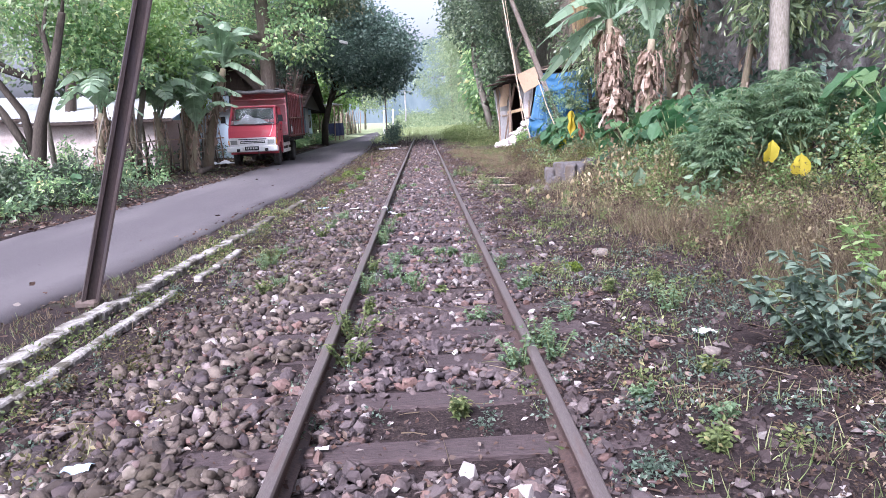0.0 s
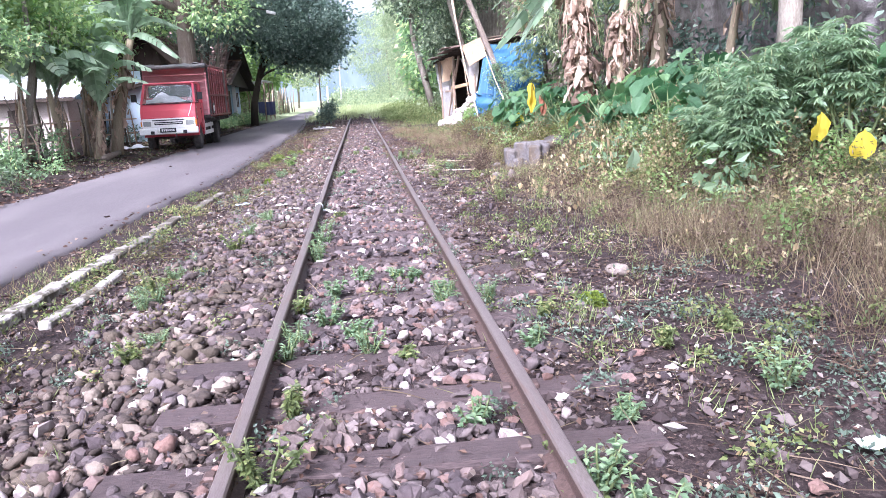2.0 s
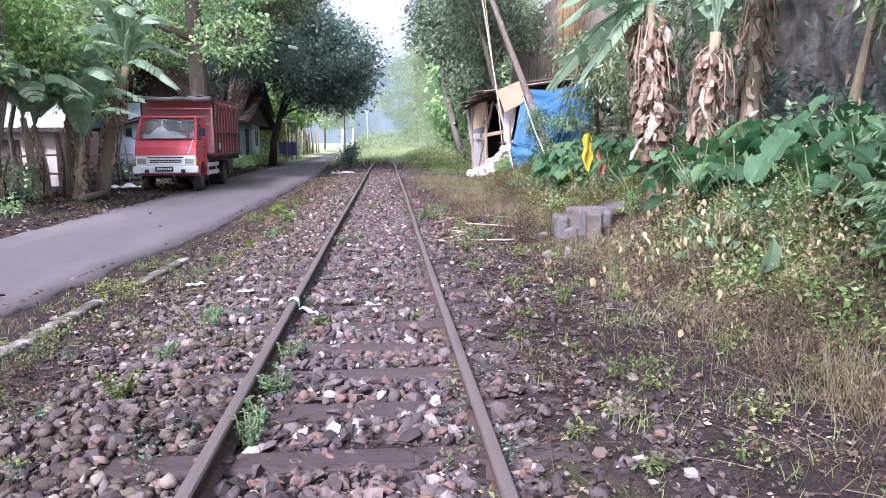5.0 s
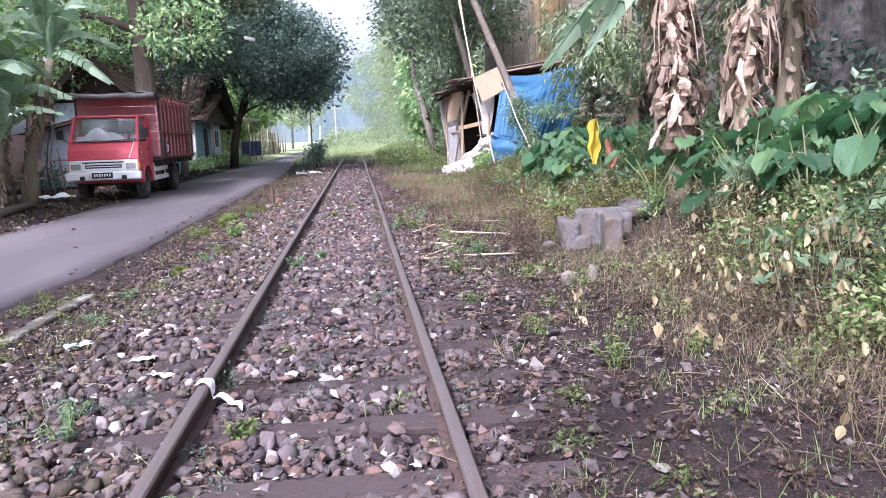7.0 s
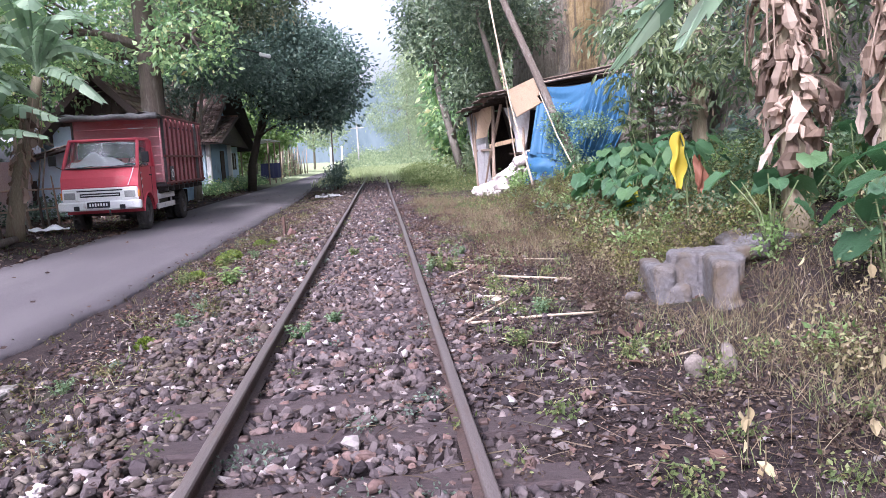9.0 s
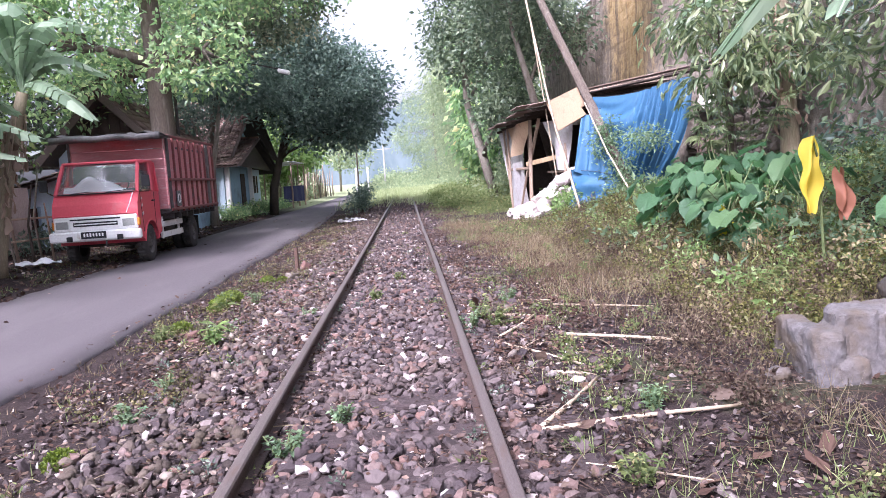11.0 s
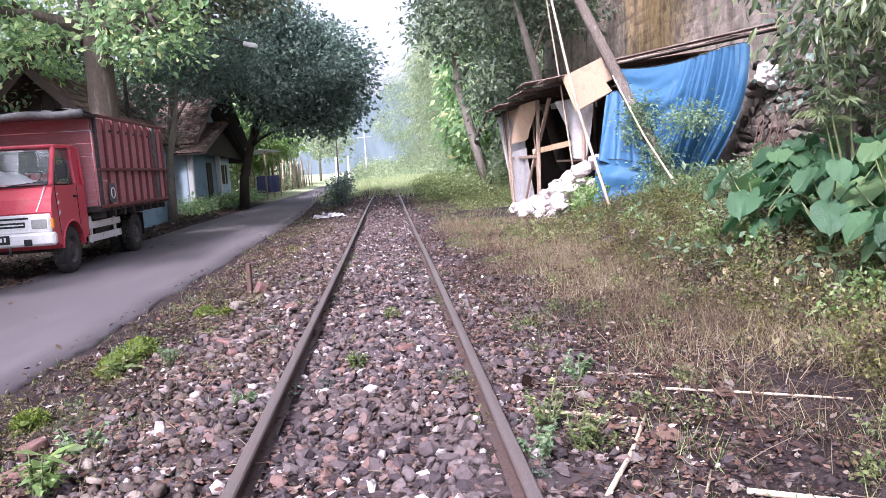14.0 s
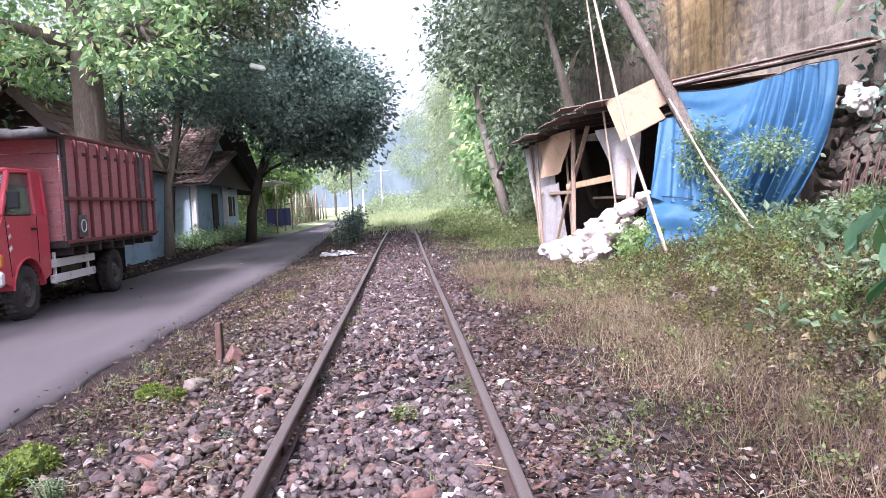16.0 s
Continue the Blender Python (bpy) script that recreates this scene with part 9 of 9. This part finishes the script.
# weeds in and beside the track
WEEDS = [(-0.49, 4.23, 0.22, 1), (-0.5, 4.7, 0.25, 1), (-0.47, 5.3, 0.2, 1), (0.32, 5.12, 0.16, 0), (0.5, 4.1, 0.2, 0), (0.66, 4.5, 0.24, 0), (0.72, 4.2, 0.22, 0), (0.14, 3.45, 0.12, 1), (-1.63, 7.54, 0.2, 2), (0.25, 7.6, 0.12, 0), (-0.55, 6.9, 0.16, 1), (-0.56, 6.05, 0.2, 2), (-0.1, 6.06, 0.16, 2), (-0.36, 6.66, 0.18, 0), (0.42, 6.94, 0.16, 2), (0.7, 6.93, 0.17, 2), (-0.32, 7.27, 0.15, 0), (-1.65, 7.4, 0.2, 2), (-1.35, 6.5, 0.16, 2), (-1.68, 8.43, 0.15, 2), (-1.28, 11.16, 0.14, 2), (-0.5, 8.84, 0.16, 0), (-1.19, 10.86, 0.16, 2), (-0.37, 10.7, 0.12, 1), (1.63, 11.37, 0.22, 1), (-0.5, 15.3, 0.16, 0), (-0.26, 15.81, 0.12, 0), (1.51, 15.58, 0.18, 0), (1.15, 14.7, 0.16, 1), (-1.65, 18.81, 0.18, 0), (0.82, 18.48, 0.26, 1), (0.92, 18.2, 0.2, 1), (-1.59, 18.22, 0.2, 1), (-2.25, 18.9, 0.18, 1), (-0.89, 19.34, 0.12, 2), (0.1, 5.9, 0.1, 1), (1.05, 3.5, 0.12, 0), (1.35, 3.2, 0.1, 0), (1.2, 2.9, 0.1, 1), (1.75, 5.2, 0.24, 0), (1.55, 3.9, 0.12, 1), (1.9, 6.0, 0.16, 1), (0.95, 5.0, 0.12, 0), (0.05, 21.5, 0.14, 1), (-0.2, 19.8, 0.14, 1), (-1.9, 13.4, 0.16, 2), (-2.0, 14.6, 0.14, 2), (-1.6, 16.2, 0.14, 0), (-0.52, 8.6, 0.2, 2), (-0.5, 9.9, 0.16, 2), (-1.33, 9.29, 0.2, 1), (-0.14, 7.69, 0.16, 0), (-0.5, 9.25, 0.16, 0), (-0.5, 6.35, 0.2, 2), (-1.65, 7.75, 0.24, 1), (-1.41, 6.3, 0.16, 1), (-1.3, 9.99, 0.18, 2), (-0.16, 6.28, 0.14, 0), (0.13, 7.71, 0.12, 0), (0.8, 5.94, 0.14, 0), (0.98, 6.51, 0.14, 1), (1.46, 5.82, 0.14, 1), (0.4, 7.07, 0.16, 0), (-2.36, 19.1, 0.2, 1), (-2.17, 20.94, 0.2, 2), (-1.67, 20.59, 0.18, 2), (-1.62, 17.0, 0.16, 2), (1.2, 19.27, 0.18, 0), (0.7, 18.1, 0.22, 0)]
for k, (x, y, h, c) in enumerate(WEEDS):
    leafy_shrub("weed", ("small soft green weed rooted in the stones", "light green weed growing beside the rail", "feathery bright green weed in the ballast")[c], (x, y, gz(x, y)), 8, h, 0.036, 260 if c == 2 else 220, (M_leaf_cool, M_weed, M_leaf_cool)[c], 760 + k, h * 0.75, LONG_V if c == 2 else LEAF_V, "weed", "weeds of the track")

leafy_shrub("weed", "young broad-leaved plant growing out of the ballast", (-1.63, 18.25, gz(-1.63, 18.25)), 6, 0.26, 0.14, 26, M_leaf_bright, 758, 0.16, cat="weed", group="weeds of the track", low=0.4)
leafy_shrub("weed", "low broad-leaved plant beside the lane verge", (-2.1, 20.6, gz(-2.1, 20.6)), 6, 0.18, 0.12, 30, M_weed, 759, 0.16, cat="weed", group="weeds of the track", low=0.4)


# ---- small things ----
def moss(at, r, seed):
    rng = np.random.default_rng(seed)
    t = thing("moss_clump", "bright green moss cushion on stones", "moss", pose(*at))
    bm = bmesh.new()
    bmesh.ops.create_icosphere(bm, subdivisions=3, radius=1.0)
    for v in bm.verts:
        c = v.co.copy()
        k = 1 + 0.35 * noise.noise(c * 2 + Vector((seed, 0, 0))) + 0.2 * noise.noise(c * 7)
        v.co = Vector((c.x * r * k, c.y * r * k * 1.4, c.z * r * 0.85 * k))
    me = bpy.data.meshes.new("cushion")
    bm.to_mesh(me)
    bm.free()
    part("cushion", me, M_moss, t)
    n = 900
    d = rng.normal(size=(n, 3))
    d[:, 2] = np.abs(d[:, 2])
    d /= np.linalg.norm(d, axis=1, keepdims=True)
    pos = d * np.array([r, r * 1.4, r * 0.85]) * rng.uniform(0.85, 1.1, (n, 1))
    part("fronds", scatter("fronds", LEAF_V, LEAF_F, frames_from(d + rng.normal(size=(n, 3)) * 0.6, rng.normal(size=(n, 3)), rng), pos, 0.022 * rng.uniform(0.6, 1.4, n)), M_mossleaf, t)


for k, (x, y, r) in enumerate(((-2.16, 20.78, 0.15), (-2.2, 21.05, 0.13), (-2.17, 21.33, 0.15), (-2.3, 19.6, 0.1), (1.35, 6.7, 0.07), (-1.98, 22.9, 0.11), (-1.72, 22.7, 0.07), (-1.75, 15.6, 0.07))):
    moss((x, y, gz(x, y) + 0.02), r, 3 + k)

# bamboo sticks strewn by the track
STICKS = [((1.45, 17.58), (2.42, 17.1), 0.014), ((0.8, 17.6), (1.33, 16.52), 0.011), ((0.83, 15.4), (1.35, 16.22), 0.0135), ((0.81, 15.36), (2.02, 15.6), 0.0135), ((0.9, 17.66), (1.36, 18.5), 0.0125), ((0.7, 18.8), (1.32, 18.46), 0.0105), ((1.05, 17.22), (1.4, 17.8), 0.007), ((1.6, 18.9), (2.5, 18.5), 0.0081), ((1.1, 16.38), (1.35, 16.27), 0.012), ((1.9, 14.1), (2.3, 14.3), 0.0087), ((1.2, 19.4), (1.7, 19.2), 0.0074), ((0.95, 14.9), (1.5, 14.6), 0.006), ((-0.15, 17.0), (0.1, 16.85), 0.005)]
for k, (a, b, r) in enumerate(STICKS):
    za, zb = gz(*a) + r + 0.01, gz(*b) + r + 0.01
    mid = ((a[0] + b[0]) / 2 + 0.02, (a[1] + b[1]) / 2, max((za + zb) / 2, gz((a[0] + b[0]) / 2, (a[1] + b[1]) / 2) + r + 0.012))
    pole_thing("bamboo_stick", "dry split bamboo stick lying on the ground", [(a[0], a[1], za), mid, (b[0], b[1], zb)], r, M_bamboo, 5, "stick")


def crumpled(name, label, cat, at, size, mat, seed, flat=0.35, turn=0.0):
    rng = np.random.default_rng(seed)
    t = thing(name, label, cat, pose(*at, 0, 0, turn))
    ph = rng.uniform(0, 6, 4)
    part("sheet", MB().grid(lambda u, v: ((u - 0.5) * size[0], (v - 0.5) * size[1] * (1 - 0.25 * math.sin(3 * u + ph[3])), 0.012 + flat * size[1] * abs(math.sin(5 * u + ph[0]) * math.sin(4 * v + ph[1]) + 0.4 * math.sin(11 * u + 7 * v + ph[2])) * 0.5), 12, 9), mat, t, "", True)


crumpled("plastic_wrapper", "crumpled white plastic wrapper on the ballast", "litter", (-1.17, 12.06, gz(-1.17, 12.06) + 0.03), (0.15, 0.1), M_plastic, 1)
crumpled("plastic_wrapper", "torn white plastic strip on the ballast", "litter", (-0.99, 11.74, gz(-0.99, 11.7) + 0.03), (0.15, 0.08), M_plastic, 2, 0.3, -30)
crumpled("plastic_wrapper", "small pale blue wrapper on the ground", "litter", (-1.77, 12.65, gz(-1.77, 12.65) + 0.03), (0.18, 0.1), M_wrapblue, 3, 0.3, 30)
crumpled("paper_scrap", "white paper scrap on the stones", "litter", (-0.5, 3.05, gz(-0.5, 3.05) + 0.04), (0.06, 0.035), M_cloth, 4)
crumpled("paper_scrap", "white crumpled scrap beside the path", "litter", (1.78, 4.6, gz(1.78, 4.6) + 0.02), (0.14, 0.09), M_plastic, 5, 0.4)
crumpled("plastic_wrapper", "blue and white wrapper on the stones", "litter", (-1.55, 3.0, gz(-1.55, 3.0) + 0.04), (0.12, 0.08), M_wrapblue, 6)
rag = thing("rag", "white cloth strip tied round the rail", "rag", pose(RAIL_L, 11.2, 0.0))
part("rag_band", MB().grid(lambda u, v: (0.04 * math.cos(math.pi * (1.15 * u - 0.08)) * 1.15, (v - 0.5) * (0.09 + 0.03 * math.sin(9 * u)), -0.02 + 0.075 * max(0, math.sin(math.pi * (1.1 * u - 0.05))) ** 0.5 + 0.004 * math.sin(20 * v)), 14, 5), M_cloth, rag, "", True)
part("rag_tail", MB().grid(lambda u, v: (0.05 + 0.16 * u, -0.02 + (v - 0.5) * 0.07 + 0.04 * math.sin(4 * u) - 0.1 * u, -0.03 - 0.02 * u + 0.015 * math.sin(9 * u + 6 * v)), 8, 4), M_cloth, rag, "", True)


def stake():
    t = thing("stake", "short reddish brown board stake beside the track", "stake", pose(-1.67, 23.9, gz(-1.67, 23.9) - 0.05))
    part("stake_post", MB().beam((0, 0, 0), (0.0, 0.02, 0.44), 0.055, 0.1, 0.008), M_oldboard, t)
    rubble("stone_block", "pinkish broken stone leaning on the stake", pose(-1.52, 23.85, gz(-1.52, 23.85) + 0.06, 10, 35, 30), (0.12, 0.13, 0.16), 12, M_brick)
    rubble("stone_block", "pale broken brick lying in the stones", pose(-1.6, 22.9, gz(-1.6, 22.9) + 0.04, 10, 5, 50), (0.18, 0.11, 0.08), 13, M_fieldstone)


stake()
for k, (x, y, s) in enumerate(((1.77, 7.45, 0.16), (1.72, 4.24, 0.1), (-0.45, 2.9, 0.08), (1.15, 18.9, 0.1), (-1.1, 20.4, 0.12), (0.9, 17.0, 0.09), (3.35, 24.6, 0.28), (3.6, 24.2, 0.24), (3.2, 25.1, 0.2), (1.3, 8.8, 0.1), (2.05, 13.75, 0.16), (2.3, 13.9, 0.2), (1.86, 14.15, 0.12), (2.0, 18.9, 0.09), (1.4, 18.75, 0.09))):
    rubble("stone", "pale weathered field stone lying in the litter", pose(x, y, gz(x, y) + s * 0.25, 10 * k, 7 * k, 40 * k), (s, s * 0.8, s * 0.55), 20 + k, M_fieldstone, 0.75)
for k, (x, y) in enumerate(((-1.9, 18.6), (-2.0, 19.0), (-1.2, 20.6), (-1.35, 21.0), (0.15, 20.3), (-1.75, 19.2), (-0.95, 22.3))):
    rubble("brick_piece", "broken red brick piece among the stones", pose(x, y, gz(x, y) + 0.03, 4 * k, 0, 50 * k), (0.15, 0.09, 0.05), 40 + k, M_brick, 0.3)

# fallen leaves
CURL_V = [(0, 0, 0.02), (0.26, 0.3, 0.1), (0.2, 0.7, 0.06), (0, 1, 0.14), (-0.2, 0.72, 0.05), (-0.25, 0.3, 0.12)]
CURL_F = [(0, 1, 2), (0, 2, 3), (0, 3, 4), (0, 4, 5)]
def litter(name, label, n, x0, x1, y0, y1, size, seed, keep=None, mat=None, lift=0.0):
    rng = np.random.default_rng(seed)
    x, y = rng.uniform(x0, x1, n), rng.uniform(y0, y1, n)
    patch = np.sin(3.1 * x + 1.2 * y) * np.sin(2.2 * y - x) + 0.6 * rng.normal(size=n)
    ok = patch > -0.1
    if keep is not None:
        ok &= keep(x, y)
    x, y = x[ok], y[ok]
    m = len(x)
    d = rng.normal(size=(m, 3)) * np.array([1, 1, 0.22])
    ups = np.tile([0, 0, 1.0], (m, 1)) + rng.normal(size=(m, 3)) * 0.5
    road = (x > np.interp(y, LY, LX)) & (x < np.interp(y, RY, RX))
    z = np.where(road, -0.135, hz(x, y)) + rng.uniform(0.006, 0.03 + lift, m)
    tagged(part(name, scatter(name, *((LEAF_V, LEAF_F) if size < 0.033 else (CURL_V, CURL_F)), frames_from(d, ups, rng), np.stack([x, y, z], 1), size * rng.uniform(0.5, 1.5, m)), mat or M_litter), label, "leaf litter", kind="stuff")


litter("leaf_litter", "brown dry leaves strewn beside the track", 13000, 0.72, 3.6, 1.0, 31.0, 0.034, 81)


def twigs(label, n, x0, x1, y0, y1, seed, mat):
    """Thin broken twigs and stalks strewn without number."""
    rng = np.random.default_rng(seed)
    x, y = rng.uniform(x0, x1, n), rng.uniform(y0, y1, n)
    tv = [(-0.5, 0, -0.5), (0.5, 0, -0.5), (0, 0, 0.6), (-0.35, 0.5, 0.9), (0.35, 0.5, 0.9), (0, 0.5, 1.8), (-0.2, 1, -0.2), (0.2, 1, -0.2), (0, 1, 0.3)]
    tf = [(0, 1, 3), (1, 4, 3), (1, 2, 4), (2, 5, 4), (2, 0, 5), (0, 3, 5), (3, 4, 6), (4, 7, 6), (4, 5, 7), (5, 8, 7), (5, 3, 8), (3, 6, 8)]
    d = rng.normal(size=(n, 3)) * np.array([1, 1, 0.12])
    r, ln = rng.uniform(0.0025, 0.006, n), rng.uniform(0.06, 0.3, n)
    rot = frames_from(d, np.tile([0, 0, 1.0], (n, 1)), rng)
    pos = np.stack([x, y, hz(x, y) + rng.uniform(0.008, 0.03, n)], 1)
    tagged(part("twig_litter", scatter("twig_litter", tv, tf, rot, pos, np.stack([r, ln, r], 1)), mat), label, "twigs", kind="stuff")


litter("broad_dead_leaves", "large pinkish brown dead leaves by the track", 260, 0.7, 2.3, 12.5, 20.0, 0.11, 95)
twigs("broken twigs and dry stalks on the dark soil", 2600, 0.7, 3.0, 1.5, 26.0, 92, M_dead)
twigs("thin broken twigs over the track stones", 1100, -2.4, 0.7, 2.0, 26.0, 93, M_dry)
litter("leaf_litter", "small crumbled brown leaves beside the track", 30000, 0.66, 3.4, 1.0, 31.0, 0.021, 88)
litter("leaf_litter", "brown dry leaves strewn over the ballast", 30000, -2.4, 0.9, 1.0, 34.0, 0.032, 82, lift=0.035)
litter("leaf_litter", "reddish brown crumbled leaves beside the far rails", 16000, 0.66, 2.3, 17.0, 31.0, 0.034, 96, mat=M_redlitter, lift=0.03)
litter("leaf_litter", "reddish dead leaves on the far verge of the track", 7000, -2.6, -0.7, 17.0, 31.0, 0.04, 97, mat=M_redlitter, lift=0.03)
litter("leaf_litter", "reddish brown leaves over the far ballast", 24000, -2.3, 2.2, 15.0, 40.0, 0.036, 89, lift=0.035)
litter("stone_chips", "small chips and crumbs between the track stones", 42000, -2.4, 2.3, 1.2, 30.0, 0.032, 87, lambda x, y: (np.abs(x - RAIL_L) > 0.05) & (np.abs(x - RAIL_R) > 0.05), M_chip)
litter("leaf_litter", "fallen leaves along the lane's edge", 13000, -3.6, -1.6, 1.0, 46.0, 0.045, 83, lambda x, y: x > np.interp(y, RY, RX) - 0.06)
litter("leaf_litter", "fallen leaves on the far verge and under the truck", 12000, -8.4, -5.6, 5.0, 48.0, 0.09, 84, lambda x, y: x < np.interp(y, LY, LX) + 0.35)
litter("leaf_litter", "a few leaves blown onto the lane", 90, -6.0, -3.0, 6.0, 45.0, 0.07, 85)
litter("leaf_litter", "brown leaves on the bank under the plants", 16000, 3.0, 6.8, 1.0, 29.0, 0.05, 86)

# rounded bush, rubbish heap, far posts
tree("bush", "small dark rounded bush beside the rails", (-1.75, 44.2, gz(-1.75, 44.2)),
     [(-1.75, 44.2, -0.1), (-1.75, 44.2, 0.3), (-1.72, 44.2, 0.6)], [0.05, 0.04, 0.03],
     [((-1.8, 44.1, 0.55), (0.42, 0.4, 0.4)), ((-1.65, 44.3, 0.85), (0.35, 0.35, 0.3)), ((-1.9, 44.2, 0.3), (0.45, 0.4, 0.25))],
     150, 14, 0.1, 0.14, M_barkdark, M_leaf_dark, 801)
tree("bush", "small yellow-green bush at the hut corner", (4.1, 28.9, gz(4.1, 28.9)),
     [(4.1, 28.9, -0.1), (4.1, 28.9, 0.3), (4.1, 28.9, 0.5)], [0.04, 0.03, 0.02],
     [((4.05, 28.9, 0.45), (0.4, 0.4, 0.35)), ((4.2, 28.7, 0.3), (0.4, 0.4, 0.25))], 110, 14, 0.09, 0.12, M_stem, M_leaf_bright, 802)
for k, (x, y) in enumerate(((-1.95, 37.6), (-1.65, 38.1), (-2.1, 38.3), (-1.5, 37.5), (-1.8, 38.8))):
    crumpled("rubbish_scrap", "flattened pale rubbish heaped beside the rails", "litter", (x, y, gz(x, y) + 0.04), (0.55, 0.4), M_plastic if k % 2 else M_sheet, 60 + k, 0.3, 40 * k)
for x, y, h, m in ((-3.6, 70.0, 2.3, M_white), (-3.1, 64.5, 4.6, M_darkwood), (-2.9, 74.0, 2.4, M_white)):
    pole_thing("post", "white-painted post at the far lane" if m is M_white else "dark slender utility post by the lane", [(x, y, -0.3), (x, y, h * 0.5), (x + 0.03, y, h)], 0.1 if m is M_white else 0.06, m)
tp = thing("utility_pole", "distant utility pole with a crossarm", "pole", pose(-2.4, 110.0, 0.0))
part("shaft", MB().tube([(0, 0, -0.2), (0, 0, 6.0)], [0.13, 0.1], 8), M_concrete, tp)
part("crossarm", MB().box((0, 0, 5.3), (1.8, 0.1, 0.12), None, 0.01), M_concrete, tp)


def street_lamp():
    """Lamp box on a long arm out of the trees, with its cable."""
    t = thing("street_lamp", "pale box street lamp on a thin arm with cable", "lamp", pose(-7.6, 38.2, -0.1))
    part("pole", MB().tube([(0, 0, -0.2), (0, 0, 6.4)], [0.07, 0.05], 8), M_darkmetal, t, "dark steel pole")
    part("arm", MB().tube([(0, 0, 6.2), (1.5, 0, 5.98), (3.7, 0, 5.45)], 0.022, 6), M_darkmetal, t)
    h = part("lamp_head", MB().box((3.83, 0, 5.36), (0.42, 0.22, 0.13), Matrix.Rotation(0.25, 3, "Y"), 0.03), M_white, t, "pale lamp housing")
    part("lamp_glass", MB().box((3.83, 0, 5.28), (0.3, 0.16, 0.03), Matrix.Rotation(0.25, 3, "Y"), 0.008), M_lens, h)
    part("cable", MB().tube([(0, 0, 6.3), (1.8, 0.2, 5.9), (3.7, 0.0, 5.5)], 0.008, 4), M_black, t)


street_lamp()


def far_fence():
    """Row of thin pale stems beyond the shelter."""
    rng = np.random.default_rng(97)
    t = thing("pole_fence", "row of thin pale stems fencing the far verge", "fence", pose(-8.4, 62.0, 0.0))
    for k in range(46):
        y = 0.5 + 0.62 * k + rng.uniform(-0.2, 0.2)
        h = rng.uniform(1.8, 3.2)
        x = 0.02 * y + rng.uniform(-0.5, 0.5)
        part("stem", MB().tube([(x, y, -0.1), (x + rng.uniform(-0.1, 0.1), y, h * 0.5), (x + rng.uniform(-0.2, 0.2), y, h)], [rng.uniform(0.04, 0.09), 0.05, 0.03], 6), (M_bark2, M_bamboo, M_palebrown)[k % 3], t, "", True)
    part("rail", MB().tube([(0.1, 0.0, 1.2), (0.5, 29.0, 1.3)], 0.03, 6), M_bamboo, t)


far_fence()


# ---- roadside fence of sticks, drain edge ----
def stick_fence():
    rng = np.random.default_rng(91)
    t = thing("stick_fence", "rough fence of crooked branches and split bamboo", "fence", pose(-8.0, 19.5, 0.0))
    for k in range(26):
        y = 19.0 + k * 0.36 + rng.uniform(-0.1, 0.1)
        x = -8.3 + 0.09 * (y - 19) + rng.uniform(-0.12, 0.12)
        h = rng.uniform(0.9, 1.9)
        part("stick", MB().tube([(x + 8.0, y - 19.5, -0.1), (x + 8.0 + rng.uniform(-0.1, 0.1), y - 19.5, h * 0.5), (x + 8.0 + rng.uniform(-0.25, 0.25), y - 19.5 + rng.uniform(-0.2, 0.2), h)], [rng.uniform(0.02, 0.05), 0.025, 0.015], 6), (M_bark2, M_wood, M_barkdark)[k % 3], t, "", True)
    for z in (0.5, 0.95):
        part("fence_rail", MB().tube([(-0.35, -0.5, z), (0.0, 4.0, z + 0.05), (0.45, 9.0, z - 0.03)], 0.022, 6), M_bamboo, t)
    return t


stick_fence()
pole_thing("log", "brown log edging the lane verge", [(-6.9, 22.9, gz(-6.9, 22.9) + 0.08), (-7.0, 24.0, gz(-7, 24) + 0.1), (-7.15, 25.0, gz(-7.15, 25) + 0.09)], 0.1, M_bark, 0, "log")
crumpled("sack", "white sack lying on the verge by the truck", "sack", (-7.2, 26.7, gz(-7.2, 26.7) + 0.05), (0.8, 0.35), M_cloth, 71, 0.6, 20)
for k, (x, y, h, r) in enumerate(((-8.4, 20.4, 3.4, 0.06), (-9.2, 21.3, 3.8, 0.07), (-8.2, 23.6, 3.2, 0.05), (-8.9, 24.3, 3.9, 0.07), (-9.8, 20.0, 4.2, 0.08), (-7.9, 26.6, 2.8, 0.05))):
    rngk = np.random.default_rng(900 + k)
    tree("sapling", "thin crooked sapling in the verge", (x, y, gz(x, y)), [(x, y, -0.1), (x + rngk.uniform(-0.2, 0.2), y, h * 0.4), (x + rngk.uniform(-0.4, 0.4), y + 0.1, h * 0.75), (x + rngk.uniform(-0.5, 0.5), y, h)], [r, r * 0.85, r * 0.65, r * 0.35],
         [((x + rngk.uniform(-0.5, 0.5), y, h + 0.2), (0.8, 0.8, 0.6)), ((x + rngk.uniform(-0.8, 0.8), y + 0.3, h * 0.85), (0.7, 0.7, 0.4)), ((x - 0.3, y + 0.3, h + 1.1), (0.9, 0.9, 0.6))], 190, 14, 0.14, 0.2, M_bark2, (M_leaf_mid, M_leaf_bright)[k % 2], 910 + k, [3, 2, 3])
